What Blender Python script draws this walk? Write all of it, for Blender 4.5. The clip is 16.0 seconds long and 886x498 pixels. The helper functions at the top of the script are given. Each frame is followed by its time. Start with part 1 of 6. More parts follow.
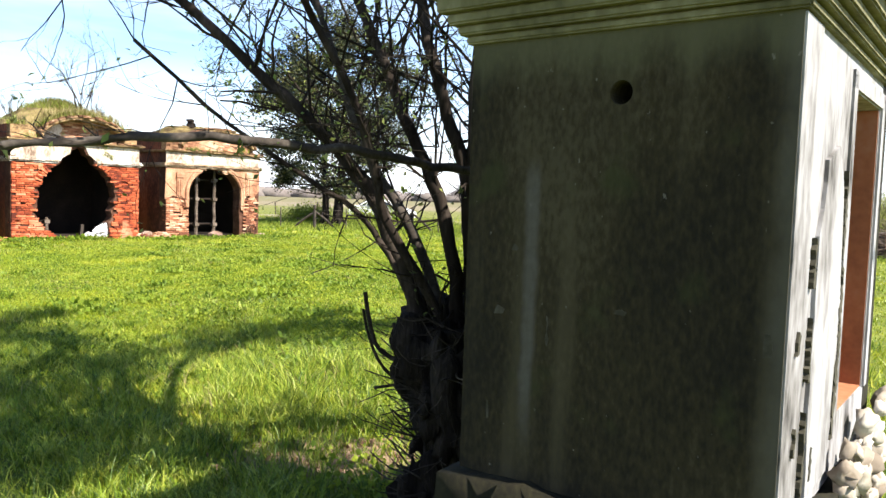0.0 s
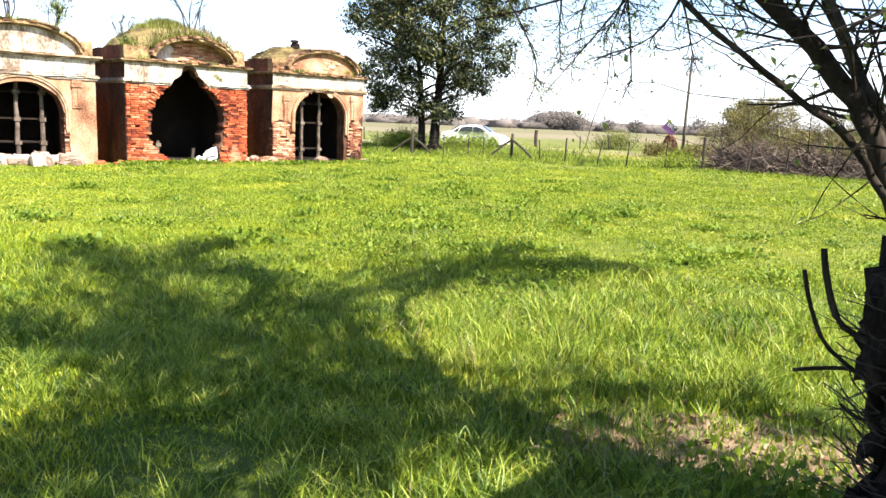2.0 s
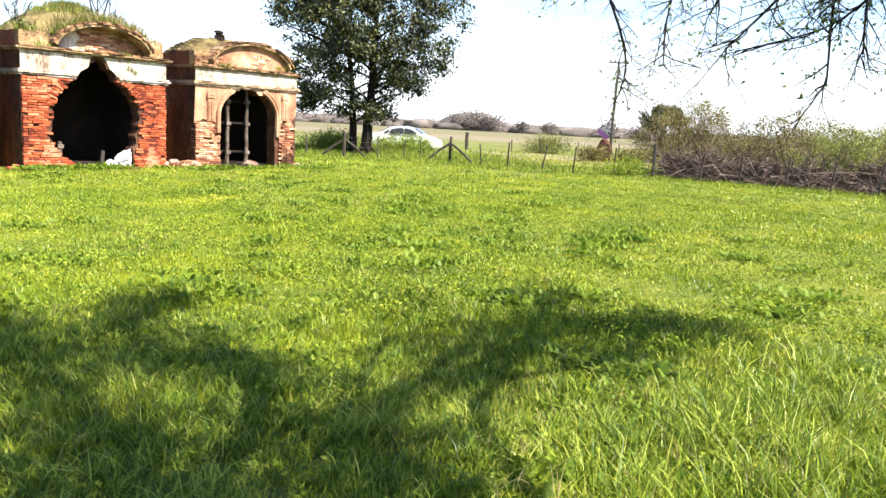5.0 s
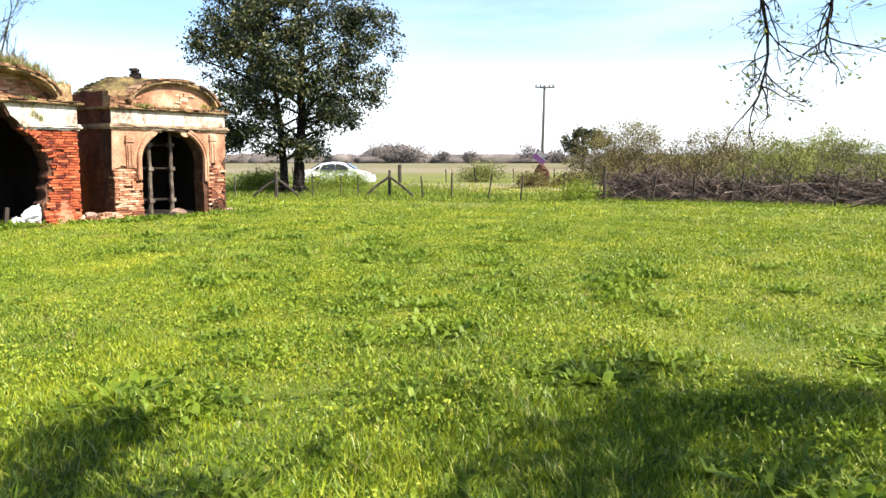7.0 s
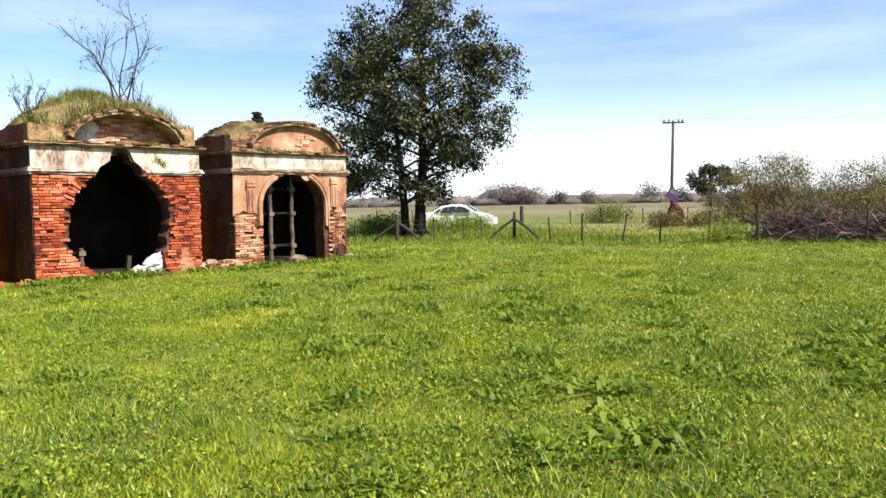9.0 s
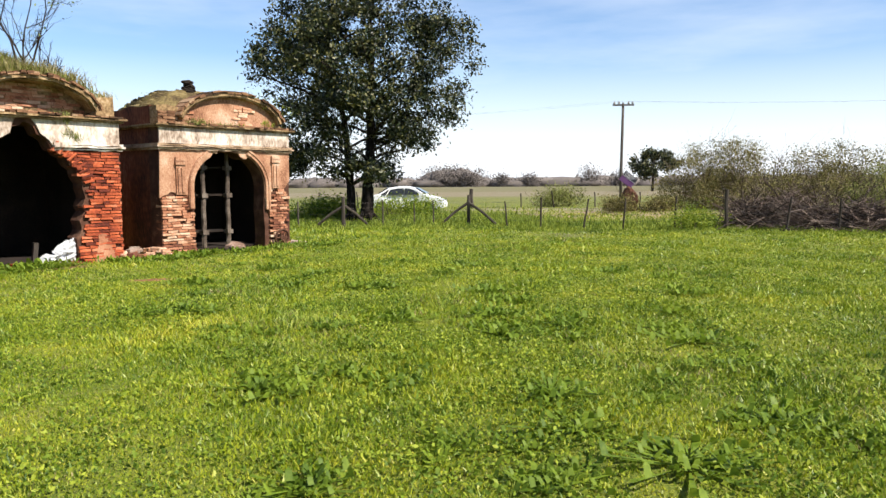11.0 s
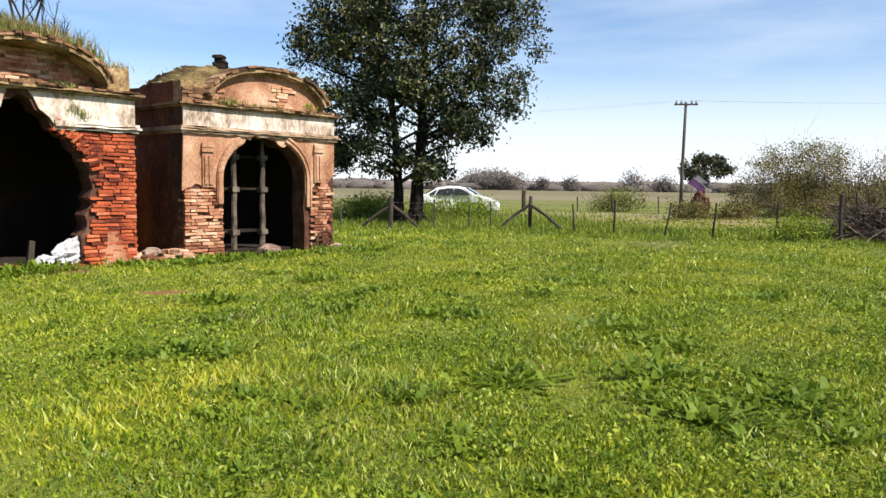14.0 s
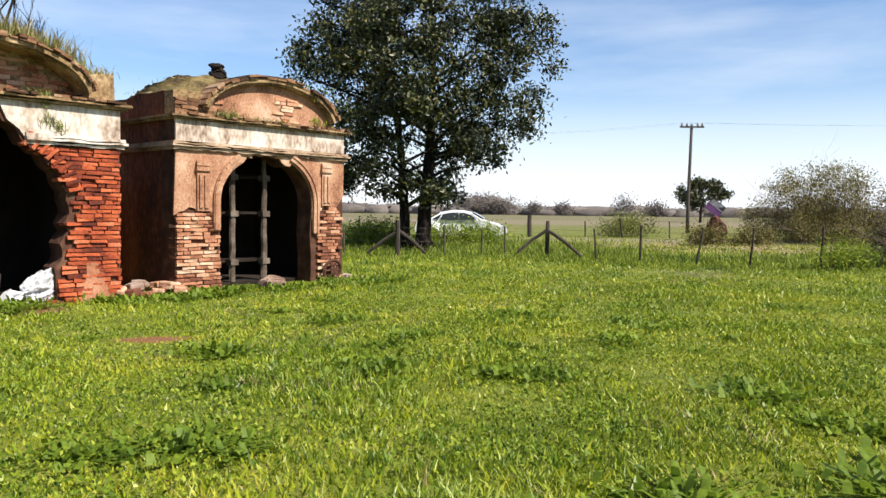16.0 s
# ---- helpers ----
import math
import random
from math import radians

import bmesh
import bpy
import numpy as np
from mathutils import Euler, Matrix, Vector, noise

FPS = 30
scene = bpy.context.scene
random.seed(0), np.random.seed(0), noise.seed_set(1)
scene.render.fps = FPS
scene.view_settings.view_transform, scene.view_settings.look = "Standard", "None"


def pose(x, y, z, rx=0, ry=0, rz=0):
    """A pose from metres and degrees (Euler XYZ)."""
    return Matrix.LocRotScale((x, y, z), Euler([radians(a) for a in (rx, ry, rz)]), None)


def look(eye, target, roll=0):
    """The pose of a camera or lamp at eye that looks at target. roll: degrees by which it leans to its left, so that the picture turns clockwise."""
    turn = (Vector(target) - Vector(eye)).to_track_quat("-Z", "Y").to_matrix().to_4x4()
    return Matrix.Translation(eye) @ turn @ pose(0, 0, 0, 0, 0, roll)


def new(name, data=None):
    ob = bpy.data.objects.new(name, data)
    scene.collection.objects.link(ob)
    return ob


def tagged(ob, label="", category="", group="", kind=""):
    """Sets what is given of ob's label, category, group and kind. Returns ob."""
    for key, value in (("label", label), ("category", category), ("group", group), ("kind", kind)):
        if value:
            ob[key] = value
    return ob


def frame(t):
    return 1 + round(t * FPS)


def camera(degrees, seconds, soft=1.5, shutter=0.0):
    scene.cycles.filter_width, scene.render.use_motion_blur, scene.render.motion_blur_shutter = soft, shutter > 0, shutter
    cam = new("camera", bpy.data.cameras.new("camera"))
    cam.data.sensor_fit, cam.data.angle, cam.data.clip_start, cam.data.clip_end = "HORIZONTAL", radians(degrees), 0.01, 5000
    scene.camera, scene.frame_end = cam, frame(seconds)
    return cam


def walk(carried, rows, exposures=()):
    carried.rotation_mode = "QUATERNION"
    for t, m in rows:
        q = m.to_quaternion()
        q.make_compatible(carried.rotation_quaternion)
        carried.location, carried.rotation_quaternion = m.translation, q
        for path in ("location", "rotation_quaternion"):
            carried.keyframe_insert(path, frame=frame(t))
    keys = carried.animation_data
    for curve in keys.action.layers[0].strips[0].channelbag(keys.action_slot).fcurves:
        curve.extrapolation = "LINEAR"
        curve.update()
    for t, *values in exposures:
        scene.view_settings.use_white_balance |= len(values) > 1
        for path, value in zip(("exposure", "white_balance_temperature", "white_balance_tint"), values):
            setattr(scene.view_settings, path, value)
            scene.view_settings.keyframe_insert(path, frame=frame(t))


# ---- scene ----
cam = camera(60.0, 16.0)
PATH = [
    (0, (0.056, -0.244, 1.675), (-0.142, 1.742, 1.542), 1.9),
    (0.5, (-0.412, -0.013, 1.619), (-0.727, 1.953, 1.436), -0.1),
    (1, (-0.804, 0.141, 1.611), (-1.234, 2.079, 1.372), 3.1),
    (1.5, (-1.17, 0.276, 1.594), (-1.544, 2.213, 1.265), 2.1),
    (2, (-1.538, 0.479, 1.603), (-1.905, 2.418, 1.274), 2.3),
    (2.5, (-1.848, 0.827, 1.637), (-2.242, 2.753, 1.27), 1.9),
    (3, (-2.122, 1.092, 1.646), (-2.413, 3.026, 1.226), -0.2),
    (3.5, (-2.353, 1.548, 1.666), (-2.741, 3.482, 1.336), 2.0),
    (4, (-2.534, 1.828, 1.683), (-2.751, 3.798, 1.411), 2.2),
    (4.2, (-2.625, 1.949, 1.681), (-2.803, 3.92, 1.395), 2.6),
    (6.3, (-3.732, 3.9, 1.608), (-3.858, 5.868, 1.279), 3.1),
    (6.5, (-3.824, 4.071, 1.605), (-3.944, 6.049, 1.331), 2.0),
    (7, (-4.028, 4.444, 1.618), (-3.981, 6.43, 1.385), -0.0),
    (7.5, (-4.203, 5.067, 1.593), (-4.335, 7.054, 1.411), 0.4),
    (8, (-4.363, 5.492, 1.57), (-4.452, 7.487, 1.457), -1.4),
    (8.5, (-4.484, 5.945, 1.52), (-4.673, 7.932, 1.398), -1.6),
    (9, (-4.538, 6.397, 1.582), (-4.79, 8.377, 1.46), -1.0),
    (9.2, (-4.609, 6.566, 1.579), (-4.736, 8.557, 1.445), -1.4),
    (11.3, (-5.297, 8.714, 1.62), (-5.38, 10.704, 1.445), 0.1),
    (11.5, (-5.377, 8.893, 1.617), (-5.448, 10.884, 1.433), 2.0),
    (12, (-5.535, 9.3, 1.567), (-5.471, 11.283, 1.317), 1.5),
    (12.5, (-5.658, 10.043, 1.438), (-5.851, 12.028, 1.291), 0.3),
    (13, (-5.793, 10.525, 1.52), (-5.931, 12.511, 1.329), 0.4),
    (13.5, (-5.962, 11.018, 1.466), (-6.003, 13.011, 1.303), -0.1),
    (14, (-6.159, 11.653, 1.459), (-6.348, 13.637, 1.294), 0.7),
    (14.5, (-6.353, 12.011, 1.497), (-6.35, 14.006, 1.362), 0.4),
    (15, (-6.644, 12.7, 1.458), (-6.884, 14.68, 1.309), 0.4),
    (15.5, (-6.858, 13.147, 1.452), (-7.091, 15.13, 1.347), 1.5),
    (16, (-7.074, 13.564, 1.432), (-7.237, 15.555, 1.331), 0.7),
]
EXPOSURES = [(0, 1.64), (1, 1.8), (2, 1.82), (4, 1.78), (7, 1.48), (8, 1.18), (9, 1.04), (11.5, 0.9), (12.5, 0.88), (14, 0.82), (16, 0.82)]
walk(cam, [(t, look(eye, target, roll)) for t, eye, target, roll in PATH], EXPOSURES)

from mathutils.geometry import tessellate_polygon

# ---- light ----
SUN_TO = Vector((0.88, -0.47, 0.0)).normalized()
SUN_EL = radians(47)
sun_vec = Vector((SUN_TO.x * math.cos(SUN_EL), SUN_TO.y * math.cos(SUN_EL), math.sin(SUN_EL)))
sun = new("sun", bpy.data.lights.new("sun", "SUN"))
sun.data.energy, sun.data.angle, sun.data.color = 5.0, radians(0.6), (1.0, 0.93, 0.82)
sun.matrix_world = look(sun_vec * 100, (0, 0, 0))
world = bpy.data.worlds.new("sky")
scene.world = world
world.use_nodes = True
wn, wl = world.node_tree.nodes, world.node_tree.links
wn.clear()
sky = wn.new("ShaderNodeTexSky")
sky.sky_type, sky.sun_disc, sky.sun_elevation = "NISHITA", False, SUN_EL
sky.sun_rotation = math.atan2(SUN_TO.x, SUN_TO.y)
sky.air_density, sky.dust_density, sky.ozone_density = 1.0, 0.4, 2.5
wc = wn.new("ShaderNodeTexCoord")
wm = wn.new("ShaderNodeMapping")
wm.inputs["Scale"].default_value = (1.6, 1.6, 9.0)
wno = wn.new("ShaderNodeTexNoise")
wno.inputs["Scale"].default_value, wno.inputs["Detail"].default_value, wno.inputs["Roughness"].default_value = 1.3, 7, 0.55
wr = wn.new("ShaderNodeValToRGB")
wr.color_ramp.elements[0].position, wr.color_ramp.elements[1].position = 0.42, 0.72
wsep = wn.new("ShaderNodeSeparateXYZ")
whz = wn.new("ShaderNodeMapRange")
whz.inputs["From Min"].default_value, whz.inputs["From Max"].default_value = 0.16, 0.0
wadd = wn.new("ShaderNodeMath")
wadd.operation, wadd.use_clamp = "MAXIMUM", True
wmul = wn.new("ShaderNodeMath")
wmul.operation = "MULTIPLY"
wmul.inputs[1].default_value = 0.4
wmix = wn.new("ShaderNodeMix")
wmix.data_type = "RGBA"
wmix.inputs["B"].default_value = (11.5, 12.0, 12.8, 1)
wbg = wn.new("ShaderNodeBackground")
wbg.inputs["Strength"].default_value = 0.055
wout = wn.new("ShaderNodeOutputWorld")
wl.new(wc.outputs["Generated"], wm.inputs["Vector"])
wl.new(wm.outputs["Vector"], wno.inputs["Vector"])
wl.new(wno.outputs["Fac"], wr.inputs["Fac"])
wl.new(wr.outputs["Color"], wmul.inputs[0])
wzen = wn.new("ShaderNodeMapRange")
wzen.inputs["From Min"].default_value, wzen.inputs["From Max"].default_value = 0.25, 0.6
wzen.inputs["To Min"].default_value, wzen.inputs["To Max"].default_value = 1.0, 0.15
wthin = wn.new("ShaderNodeMath")
wthin.operation = "MULTIPLY"
wl.new(wc.outputs["Generated"], wsep.inputs[0])
wl.new(wsep.outputs["Z"], whz.inputs["Value"])
wl.new(wsep.outputs["Z"], wzen.inputs["Value"])
wl.new(wmul.outputs[0], wthin.inputs[0])
wl.new(wzen.outputs["Result"], wthin.inputs[1])
wl.new(wthin.outputs[0], wadd.inputs[0])
wl.new(whz.outputs["Result"], wadd.inputs[1])
wl.new(wadd.outputs[0], wmix.inputs["Factor"])
wgain = wn.new("ShaderNodeMix")
wgain.data_type, wgain.blend_type = "RGBA", "MULTIPLY"
wgain.inputs["B"].default_value = (1.45, 1.55, 1.72, 1)
wl.new(wzen.outputs["Result"], wgain.inputs["Factor"])
wl.new(sky.outputs["Color"], wgain.inputs["A"])
wl.new(wgain.outputs["Result"], wmix.inputs["A"])
wl.new(wmix.outputs["Result"], wbg.inputs["Color"])
wl.new(wbg.outputs["Background"], wout.inputs["Surface"])

# ---- materials ----


def mat(name, cols, scale=3.0, fine=40.0, rough=0.9, bump=0.3, dist=0.01, stretch=(1, 1, 1), island=0.0, single=0.0, through_light=0.0, metal=0.0, lo=0.3, hi=0.7, mix=0.35, spec=0.3):
    """Two scales of noise through a ramp of colours; island / single: how far each loose piece / object differs."""
    m = bpy.data.materials.new(name)
    m.use_nodes = True
    n, l = m.node_tree.nodes, m.node_tree.links
    b = n["Principled BSDF"]
    geo = n.new("ShaderNodeNewGeometry")
    mp = n.new("ShaderNodeMapping")
    mp.inputs["Scale"].default_value = stretch
    l.new(geo.outputs["Position"], mp.inputs["Vector"])
    big, small = n.new("ShaderNodeTexNoise"), n.new("ShaderNodeTexNoise")
    big.inputs["Scale"].default_value, big.inputs["Detail"].default_value = scale, 6
    small.inputs["Scale"].default_value, small.inputs["Detail"].default_value = fine, 5
    l.new(mp.outputs["Vector"], big.inputs["Vector"])
    l.new(mp.outputs["Vector"], small.inputs["Vector"])
    mx = n.new("ShaderNodeMix")
    mx.inputs["Factor"].default_value = mix
    l.new(big.outputs["Fac"], mx.inputs["A"])
    l.new(small.outputs["Fac"], mx.inputs["B"])
    value = mx.outputs["Result"]
    if island or single:
        src = geo.outputs["Random Per Island"]
        if single:
            src = n.new("ShaderNodeObjectInfo").outputs["Random"]
        ma = n.new("ShaderNodeMath")
        ma.operation = "MULTIPLY_ADD"
        ma.inputs[1].default_value, ma.inputs[2].default_value = island or single, -0.5 * (island or single)
        l.new(src, ma.inputs[0])
        ad = n.new("ShaderNodeMath")
        ad.operation = "ADD"
        l.new(ma.outputs[0], ad.inputs[0])
        l.new(value, ad.inputs[1])
        value = ad.outputs[0]
    ramp = n.new("ShaderNodeValToRGB")
    e = ramp.color_ramp.elements
    e[0].position, e[0].color = lo, (*cols[0], 1)
    e[1].position, e[1].color = hi, (*cols[-1], 1)
    for i, c in enumerate(cols[1:-1], 1):
        k = e.new(lo + (hi - lo) * i / (len(cols) - 1))
        k.color = (*c, 1)
    l.new(value, ramp.inputs["Fac"])
    l.new(ramp.outputs["Color"], b.inputs["Base Color"])
    b.inputs["Roughness"].default_value, b.inputs["Metallic"].default_value = rough, metal
    b.inputs["Specular IOR Level"].default_value = spec
    if bump:
        bp = n.new("ShaderNodeBump")
        bp.inputs["Strength"].default_value, bp.inputs["Distance"].default_value = bump, dist
        l.new(mx.outputs["Result"], bp.inputs["Height"])
        l.new(bp.outputs["Normal"], b.inputs["Normal"])
    if through_light:
        tr = n.new("ShaderNodeBsdfTranslucent")
        l.new(ramp.outputs["Color"], tr.inputs["Color"])
        sh = n.new("ShaderNodeMixShader")
        sh.inputs["Fac"].default_value = through_light
        l.new(b.outputs["BSDF"], sh.inputs[1])
        l.new(tr.outputs["BSDF"], sh.inputs[2])
        l.new(sh.outputs["Shader"], n["Material Output"].inputs["Surface"])
    return m


M_GRASS = mat("grass", [(0.05, 0.108, 0.008), (0.152, 0.226, 0.011), (0.295, 0.338, 0.016), (0.46, 0.42, 0.05)], scale=0.5, fine=5.0, rough=0.44, spec=0.38, bump=0, island=0.3, through_light=0.25, lo=0.26, hi=0.75, mix=0.35)
M_TALL = mat("tall_grass", [(0.08, 0.125, 0.014), (0.175, 0.235, 0.025), (0.3, 0.34, 0.045)], scale=0.5, fine=3.0, rough=0.65, bump=0, island=0.4, through_light=0.35)
M_WEED = mat("weed_leaf", [(0.08, 0.14, 0.014), (0.19, 0.265, 0.022), (0.37, 0.42, 0.045)], scale=2, fine=30, rough=0.55, bump=0.1, island=0.4, through_light=0.4, spec=0.25)
M_LUSH = mat("lush_grass", [(0.047, 0.102, 0.009), (0.132, 0.213, 0.016), (0.24, 0.315, 0.026), (0.4, 0.43, 0.07)], scale=1.2, fine=6, rough=0.46, spec=0.38, bump=0, island=0.45, through_light=0.3, mix=0.4)
M_STRAW = mat("straw_grass", [(0.13, 0.115, 0.035), (0.26, 0.22, 0.08), (0.42, 0.36, 0.17)], scale=1.2, fine=6, rough=0.6, bump=0, island=0.5, through_light=0.3)
M_CROWN = mat("crown_leaf", [(0.03, 0.05, 0.014), (0.06, 0.09, 0.022), (0.11, 0.14, 0.04)], scale=3, fine=20, rough=0.6, bump=0, island=0.5, through_light=0.08)
M_BARK = mat("bark_dark", [(0.008, 0.006, 0.005), (0.026, 0.02, 0.016), (0.075, 0.06, 0.05)], scale=7, fine=50, rough=0.95, bump=0.9, dist=0.02, stretch=(1, 1, 0.25), spec=0.12)
M_TRUNK = mat("trunk_bark", [(0.004, 0.003, 0.003), (0.014, 0.011, 0.009), (0.05, 0.04, 0.034)], scale=12, fine=70, rough=0.97, bump=1.0, dist=0.05, stretch=(1, 1, 0.22), spec=0.1)
M_LIMB = mat("bark_grey", [(0.014, 0.011, 0.009), (0.042, 0.034, 0.028), (0.11, 0.094, 0.08)], scale=9, fine=60, rough=0.95, bump=0.6, dist=0.008)
M_LEAF = mat("tree_leaf", [(0.004, 0.009, 0.004), (0.011, 0.021, 0.006), (0.032, 0.045, 0.013), (0.11, 0.105, 0.034)], scale=0.6, fine=4, rough=0.42, bump=0, island=0.6, through_light=0.05, spec=0.35)
M_BUD = mat("young_leaf", [(0.08, 0.11, 0.03), (0.16, 0.22, 0.05), (0.3, 0.33, 0.1)], scale=3, fine=20, rough=0.6, bump=0, island=0.5, through_light=0.4)
M_BRICK = mat("brick_red", [(0.08, 0.017, 0.01), (0.27, 0.052, 0.02), (0.42, 0.094, 0.034), (0.52, 0.2, 0.11)], scale=1.6, fine=30, rough=0.92, bump=0.9, dist=0.015, single=0.3, lo=0.32, hi=0.7)
M_BRICK_LAID = mat("brick_red_laid", [(0.08, 0.017, 0.01), (0.27, 0.052, 0.02), (0.42, 0.094, 0.034), (0.52, 0.2, 0.11)], scale=1.6, fine=30, rough=0.92, bump=0.9, dist=0.015, island=0.3, lo=0.32, hi=0.7)
M_BRICKC = mat("brick_pale", [(0.14, 0.05, 0.028), (0.34, 0.14, 0.075), (0.47, 0.25, 0.15), (0.56, 0.41, 0.29)], scale=1.6, fine=30, rough=0.92, bump=0.9, dist=0.015, single=0.3, lo=0.32, hi=0.7)
M_BRICKC_LAID = mat("brick_pale_laid", [(0.14, 0.05, 0.028), (0.34, 0.14, 0.075), (0.47, 0.25, 0.15), (0.56, 0.41, 0.29)], scale=1.6, fine=30, rough=0.92, bump=0.9, dist=0.015, island=0.3, lo=0.32, hi=0.7)
M_BRICKD = mat("brick_mossy", [(0.035, 0.02, 0.011), (0.12, 0.058, 0.03), (0.22, 0.115, 0.06), (0.34, 0.23, 0.14)], scale=1.6, fine=30, rough=0.92, bump=0.9, dist=0.015, single=0.3, lo=0.32, hi=0.7)
M_BRICKD_LAID = mat("brick_mossy_laid", [(0.035, 0.02, 0.011), (0.12, 0.058, 0.03), (0.22, 0.115, 0.06), (0.34, 0.23, 0.14)], scale=1.6, fine=30, rough=0.92, bump=0.9, dist=0.015, island=0.3, lo=0.32, hi=0.7)
M_MORTAR = mat("mortar", [(0.03, 0.012, 0.008), (0.08, 0.034, 0.02), (0.16, 0.085, 0.055)], scale=4, fine=50, rough=0.97, bump=0.9, dist=0.03)
M_PLASTER = mat("plaster_ochre", [(0.12, 0.05, 0.028), (0.3, 0.145, 0.083), (0.43, 0.25, 0.155), (0.53, 0.4, 0.3)], scale=1.5, fine=26, rough=0.95, bump=0.9, dist=0.02, lo=0.35, hi=0.67, mix=0.34, stretch=(1, 1, 0.85))
M_LIME = mat("plaster_lime", [(0.16, 0.11, 0.08), (0.36, 0.28, 0.22), (0.54, 0.47, 0.4), (0.66, 0.61, 0.55)], scale=2.6, fine=18, rough=0.95, bump=0.7, dist=0.015, lo=0.38, hi=0.62, mix=0.35, stretch=(1, 1, 0.5))
M_MOULD = mat("moulding_stained", [(0.1, 0.06, 0.036), (0.31, 0.21, 0.13), (0.49, 0.37, 0.27)], scale=2.6, fine=25, rough=0.95, bump=0.5, dist=0.012, lo=0.34, hi=0.62)
# Stained plaster; the shade on the sunless sides is put into the colour too.
M_SIDE = mat("plaster_side_shaded", [(0.02, 0.011, 0.008), (0.075, 0.026, 0.015), (0.2, 0.065, 0.032), (0.3, 0.17, 0.1)], scale=0.9, fine=16, rough=0.95, bump=0.8, dist=0.02, stretch=(1, 1, 0.45), lo=0.32, hi=0.68)
M_PED = mat("parapet_mossy", [(0.04, 0.028, 0.016), (0.16, 0.1, 0.05), (0.31, 0.205, 0.1), (0.46, 0.34, 0.22)], scale=2.0, fine=16, rough=0.97, bump=1.0, dist=0.04, lo=0.34, hi=0.66)
M_ROOF = mat("roof_lichen", [(0.03, 0.022, 0.012), (0.1, 0.07, 0.034), (0.19, 0.145, 0.06), (0.27, 0.21, 0.11)], scale=2.2, fine=20, rough=0.98, bump=0.9, dist=0.03)
# Near-black: the vaults' shade is put into this colour; the finial shares it.
M_INSIDE = mat("shade_dark_masonry", [(0.006, 0.004, 0.003), (0.016, 0.01, 0.007), (0.034, 0.022, 0.016)], scale=1.5, fine=20, rough=0.97, bump=0.6, dist=0.02)
M_POSTC = mat("shelf_concrete", [(0.03, 0.022, 0.017), (0.1, 0.075, 0.058), (0.2, 0.165, 0.135)], scale=5, fine=30, rough=0.95, bump=0.8)
M_STONE = mat("rubble_stone", [(0.15, 0.09, 0.065), (0.3, 0.21, 0.165), (0.47, 0.4, 0.35)], scale=3, fine=30, rough=0.95, bump=0.7, dist=0.02, single=0.4)
# Mossy render, with the tomb's shaded side also put into these low values.
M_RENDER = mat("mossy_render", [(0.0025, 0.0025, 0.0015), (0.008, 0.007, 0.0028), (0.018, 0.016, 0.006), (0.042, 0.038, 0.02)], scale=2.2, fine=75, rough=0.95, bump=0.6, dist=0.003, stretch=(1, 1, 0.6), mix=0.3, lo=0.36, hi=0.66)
M_COBBLE = mat("cobble", [(0.16, 0.13, 0.1), (0.29, 0.25, 0.2), (0.42, 0.39, 0.34)], scale=6, fine=40, rough=0.9, bump=0.5, single=0.3)
M_STREAK = mat("lime_streak", [(0.02, 0.018, 0.011), (0.05, 0.046, 0.032), (0.09, 0.084, 0.066)], scale=6, fine=60, rough=0.95, bump=0.2)
M_CAP = mat("mossy_cornice", [(0.06, 0.056, 0.026), (0.15, 0.14, 0.075), (0.28, 0.265, 0.17)], scale=3, fine=30, rough=0.95, bump=0.4, dist=0.005, stretch=(1, 1, 0.6))
M_WHITE = mat("whitewash", [(0.035, 0.032, 0.03), (0.15, 0.143, 0.14), (0.245, 0.24, 0.245), (0.31, 0.31, 0.32)], scale=5, fine=30, rough=0.9, bump=0.8, dist=0.01, stretch=(1, 1, 0.35), lo=0.34, hi=0.58)
M_ORANGE = mat("orange_paint", [(0.2, 0.075, 0.035), (0.34, 0.13, 0.06), (0.4, 0.2, 0.12)], scale=3, fine=30, rough=0.9, bump=0.2)
M_WOOD = mat("post_wood", [(0.02, 0.016, 0.013), (0.05, 0.04, 0.032), (0.11, 0.09, 0.075)], scale=6, fine=60, rough=0.95, bump=0.6, stretch=(1, 1, 0.2))
M_WIRE = mat("wire_rust", [(0.1, 0.08, 0.07), (0.2, 0.18, 0.16)], scale=10, fine=80, rough=0.6, bump=0, metal=0.6)
M_STICK = mat("dead_stick", [(0.03, 0.021, 0.016), (0.1, 0.068, 0.052), (0.25, 0.19, 0.155)], scale=1.5, fine=15, rough=0.95, bump=0.3, island=0.55)
M_BUSH = mat("scrub_leaf", [(0.06, 0.054, 0.016), (0.13, 0.118, 0.031), (0.215, 0.19, 0.055), (0.29, 0.24, 0.11)], scale=0.35, fine=3, rough=0.8, bump=0, island=0.45, through_light=0.25)
M_SHRUB = mat("shrub_leaf", [(0.09, 0.105, 0.024), (0.2, 0.22, 0.05), (0.33, 0.34, 0.1)], scale=0.6, fine=3, rough=0.7, bump=0, island=0.4, through_light=0.3)
# Distance haze is put into this colour, paler and greyer than near twigs.
M_WOODS = mat("far_woods", [(0.11, 0.095, 0.088), (0.145, 0.125, 0.115), (0.185, 0.16, 0.15)], scale=0.04, fine=0.5, rough=0.95, bump=0, island=0.2)
M_PAINT = mat("car_paint", [(0.74, 0.75, 0.77), (0.8, 0.81, 0.82)], scale=2, fine=30, rough=0.25, bump=0, spec=0.5)
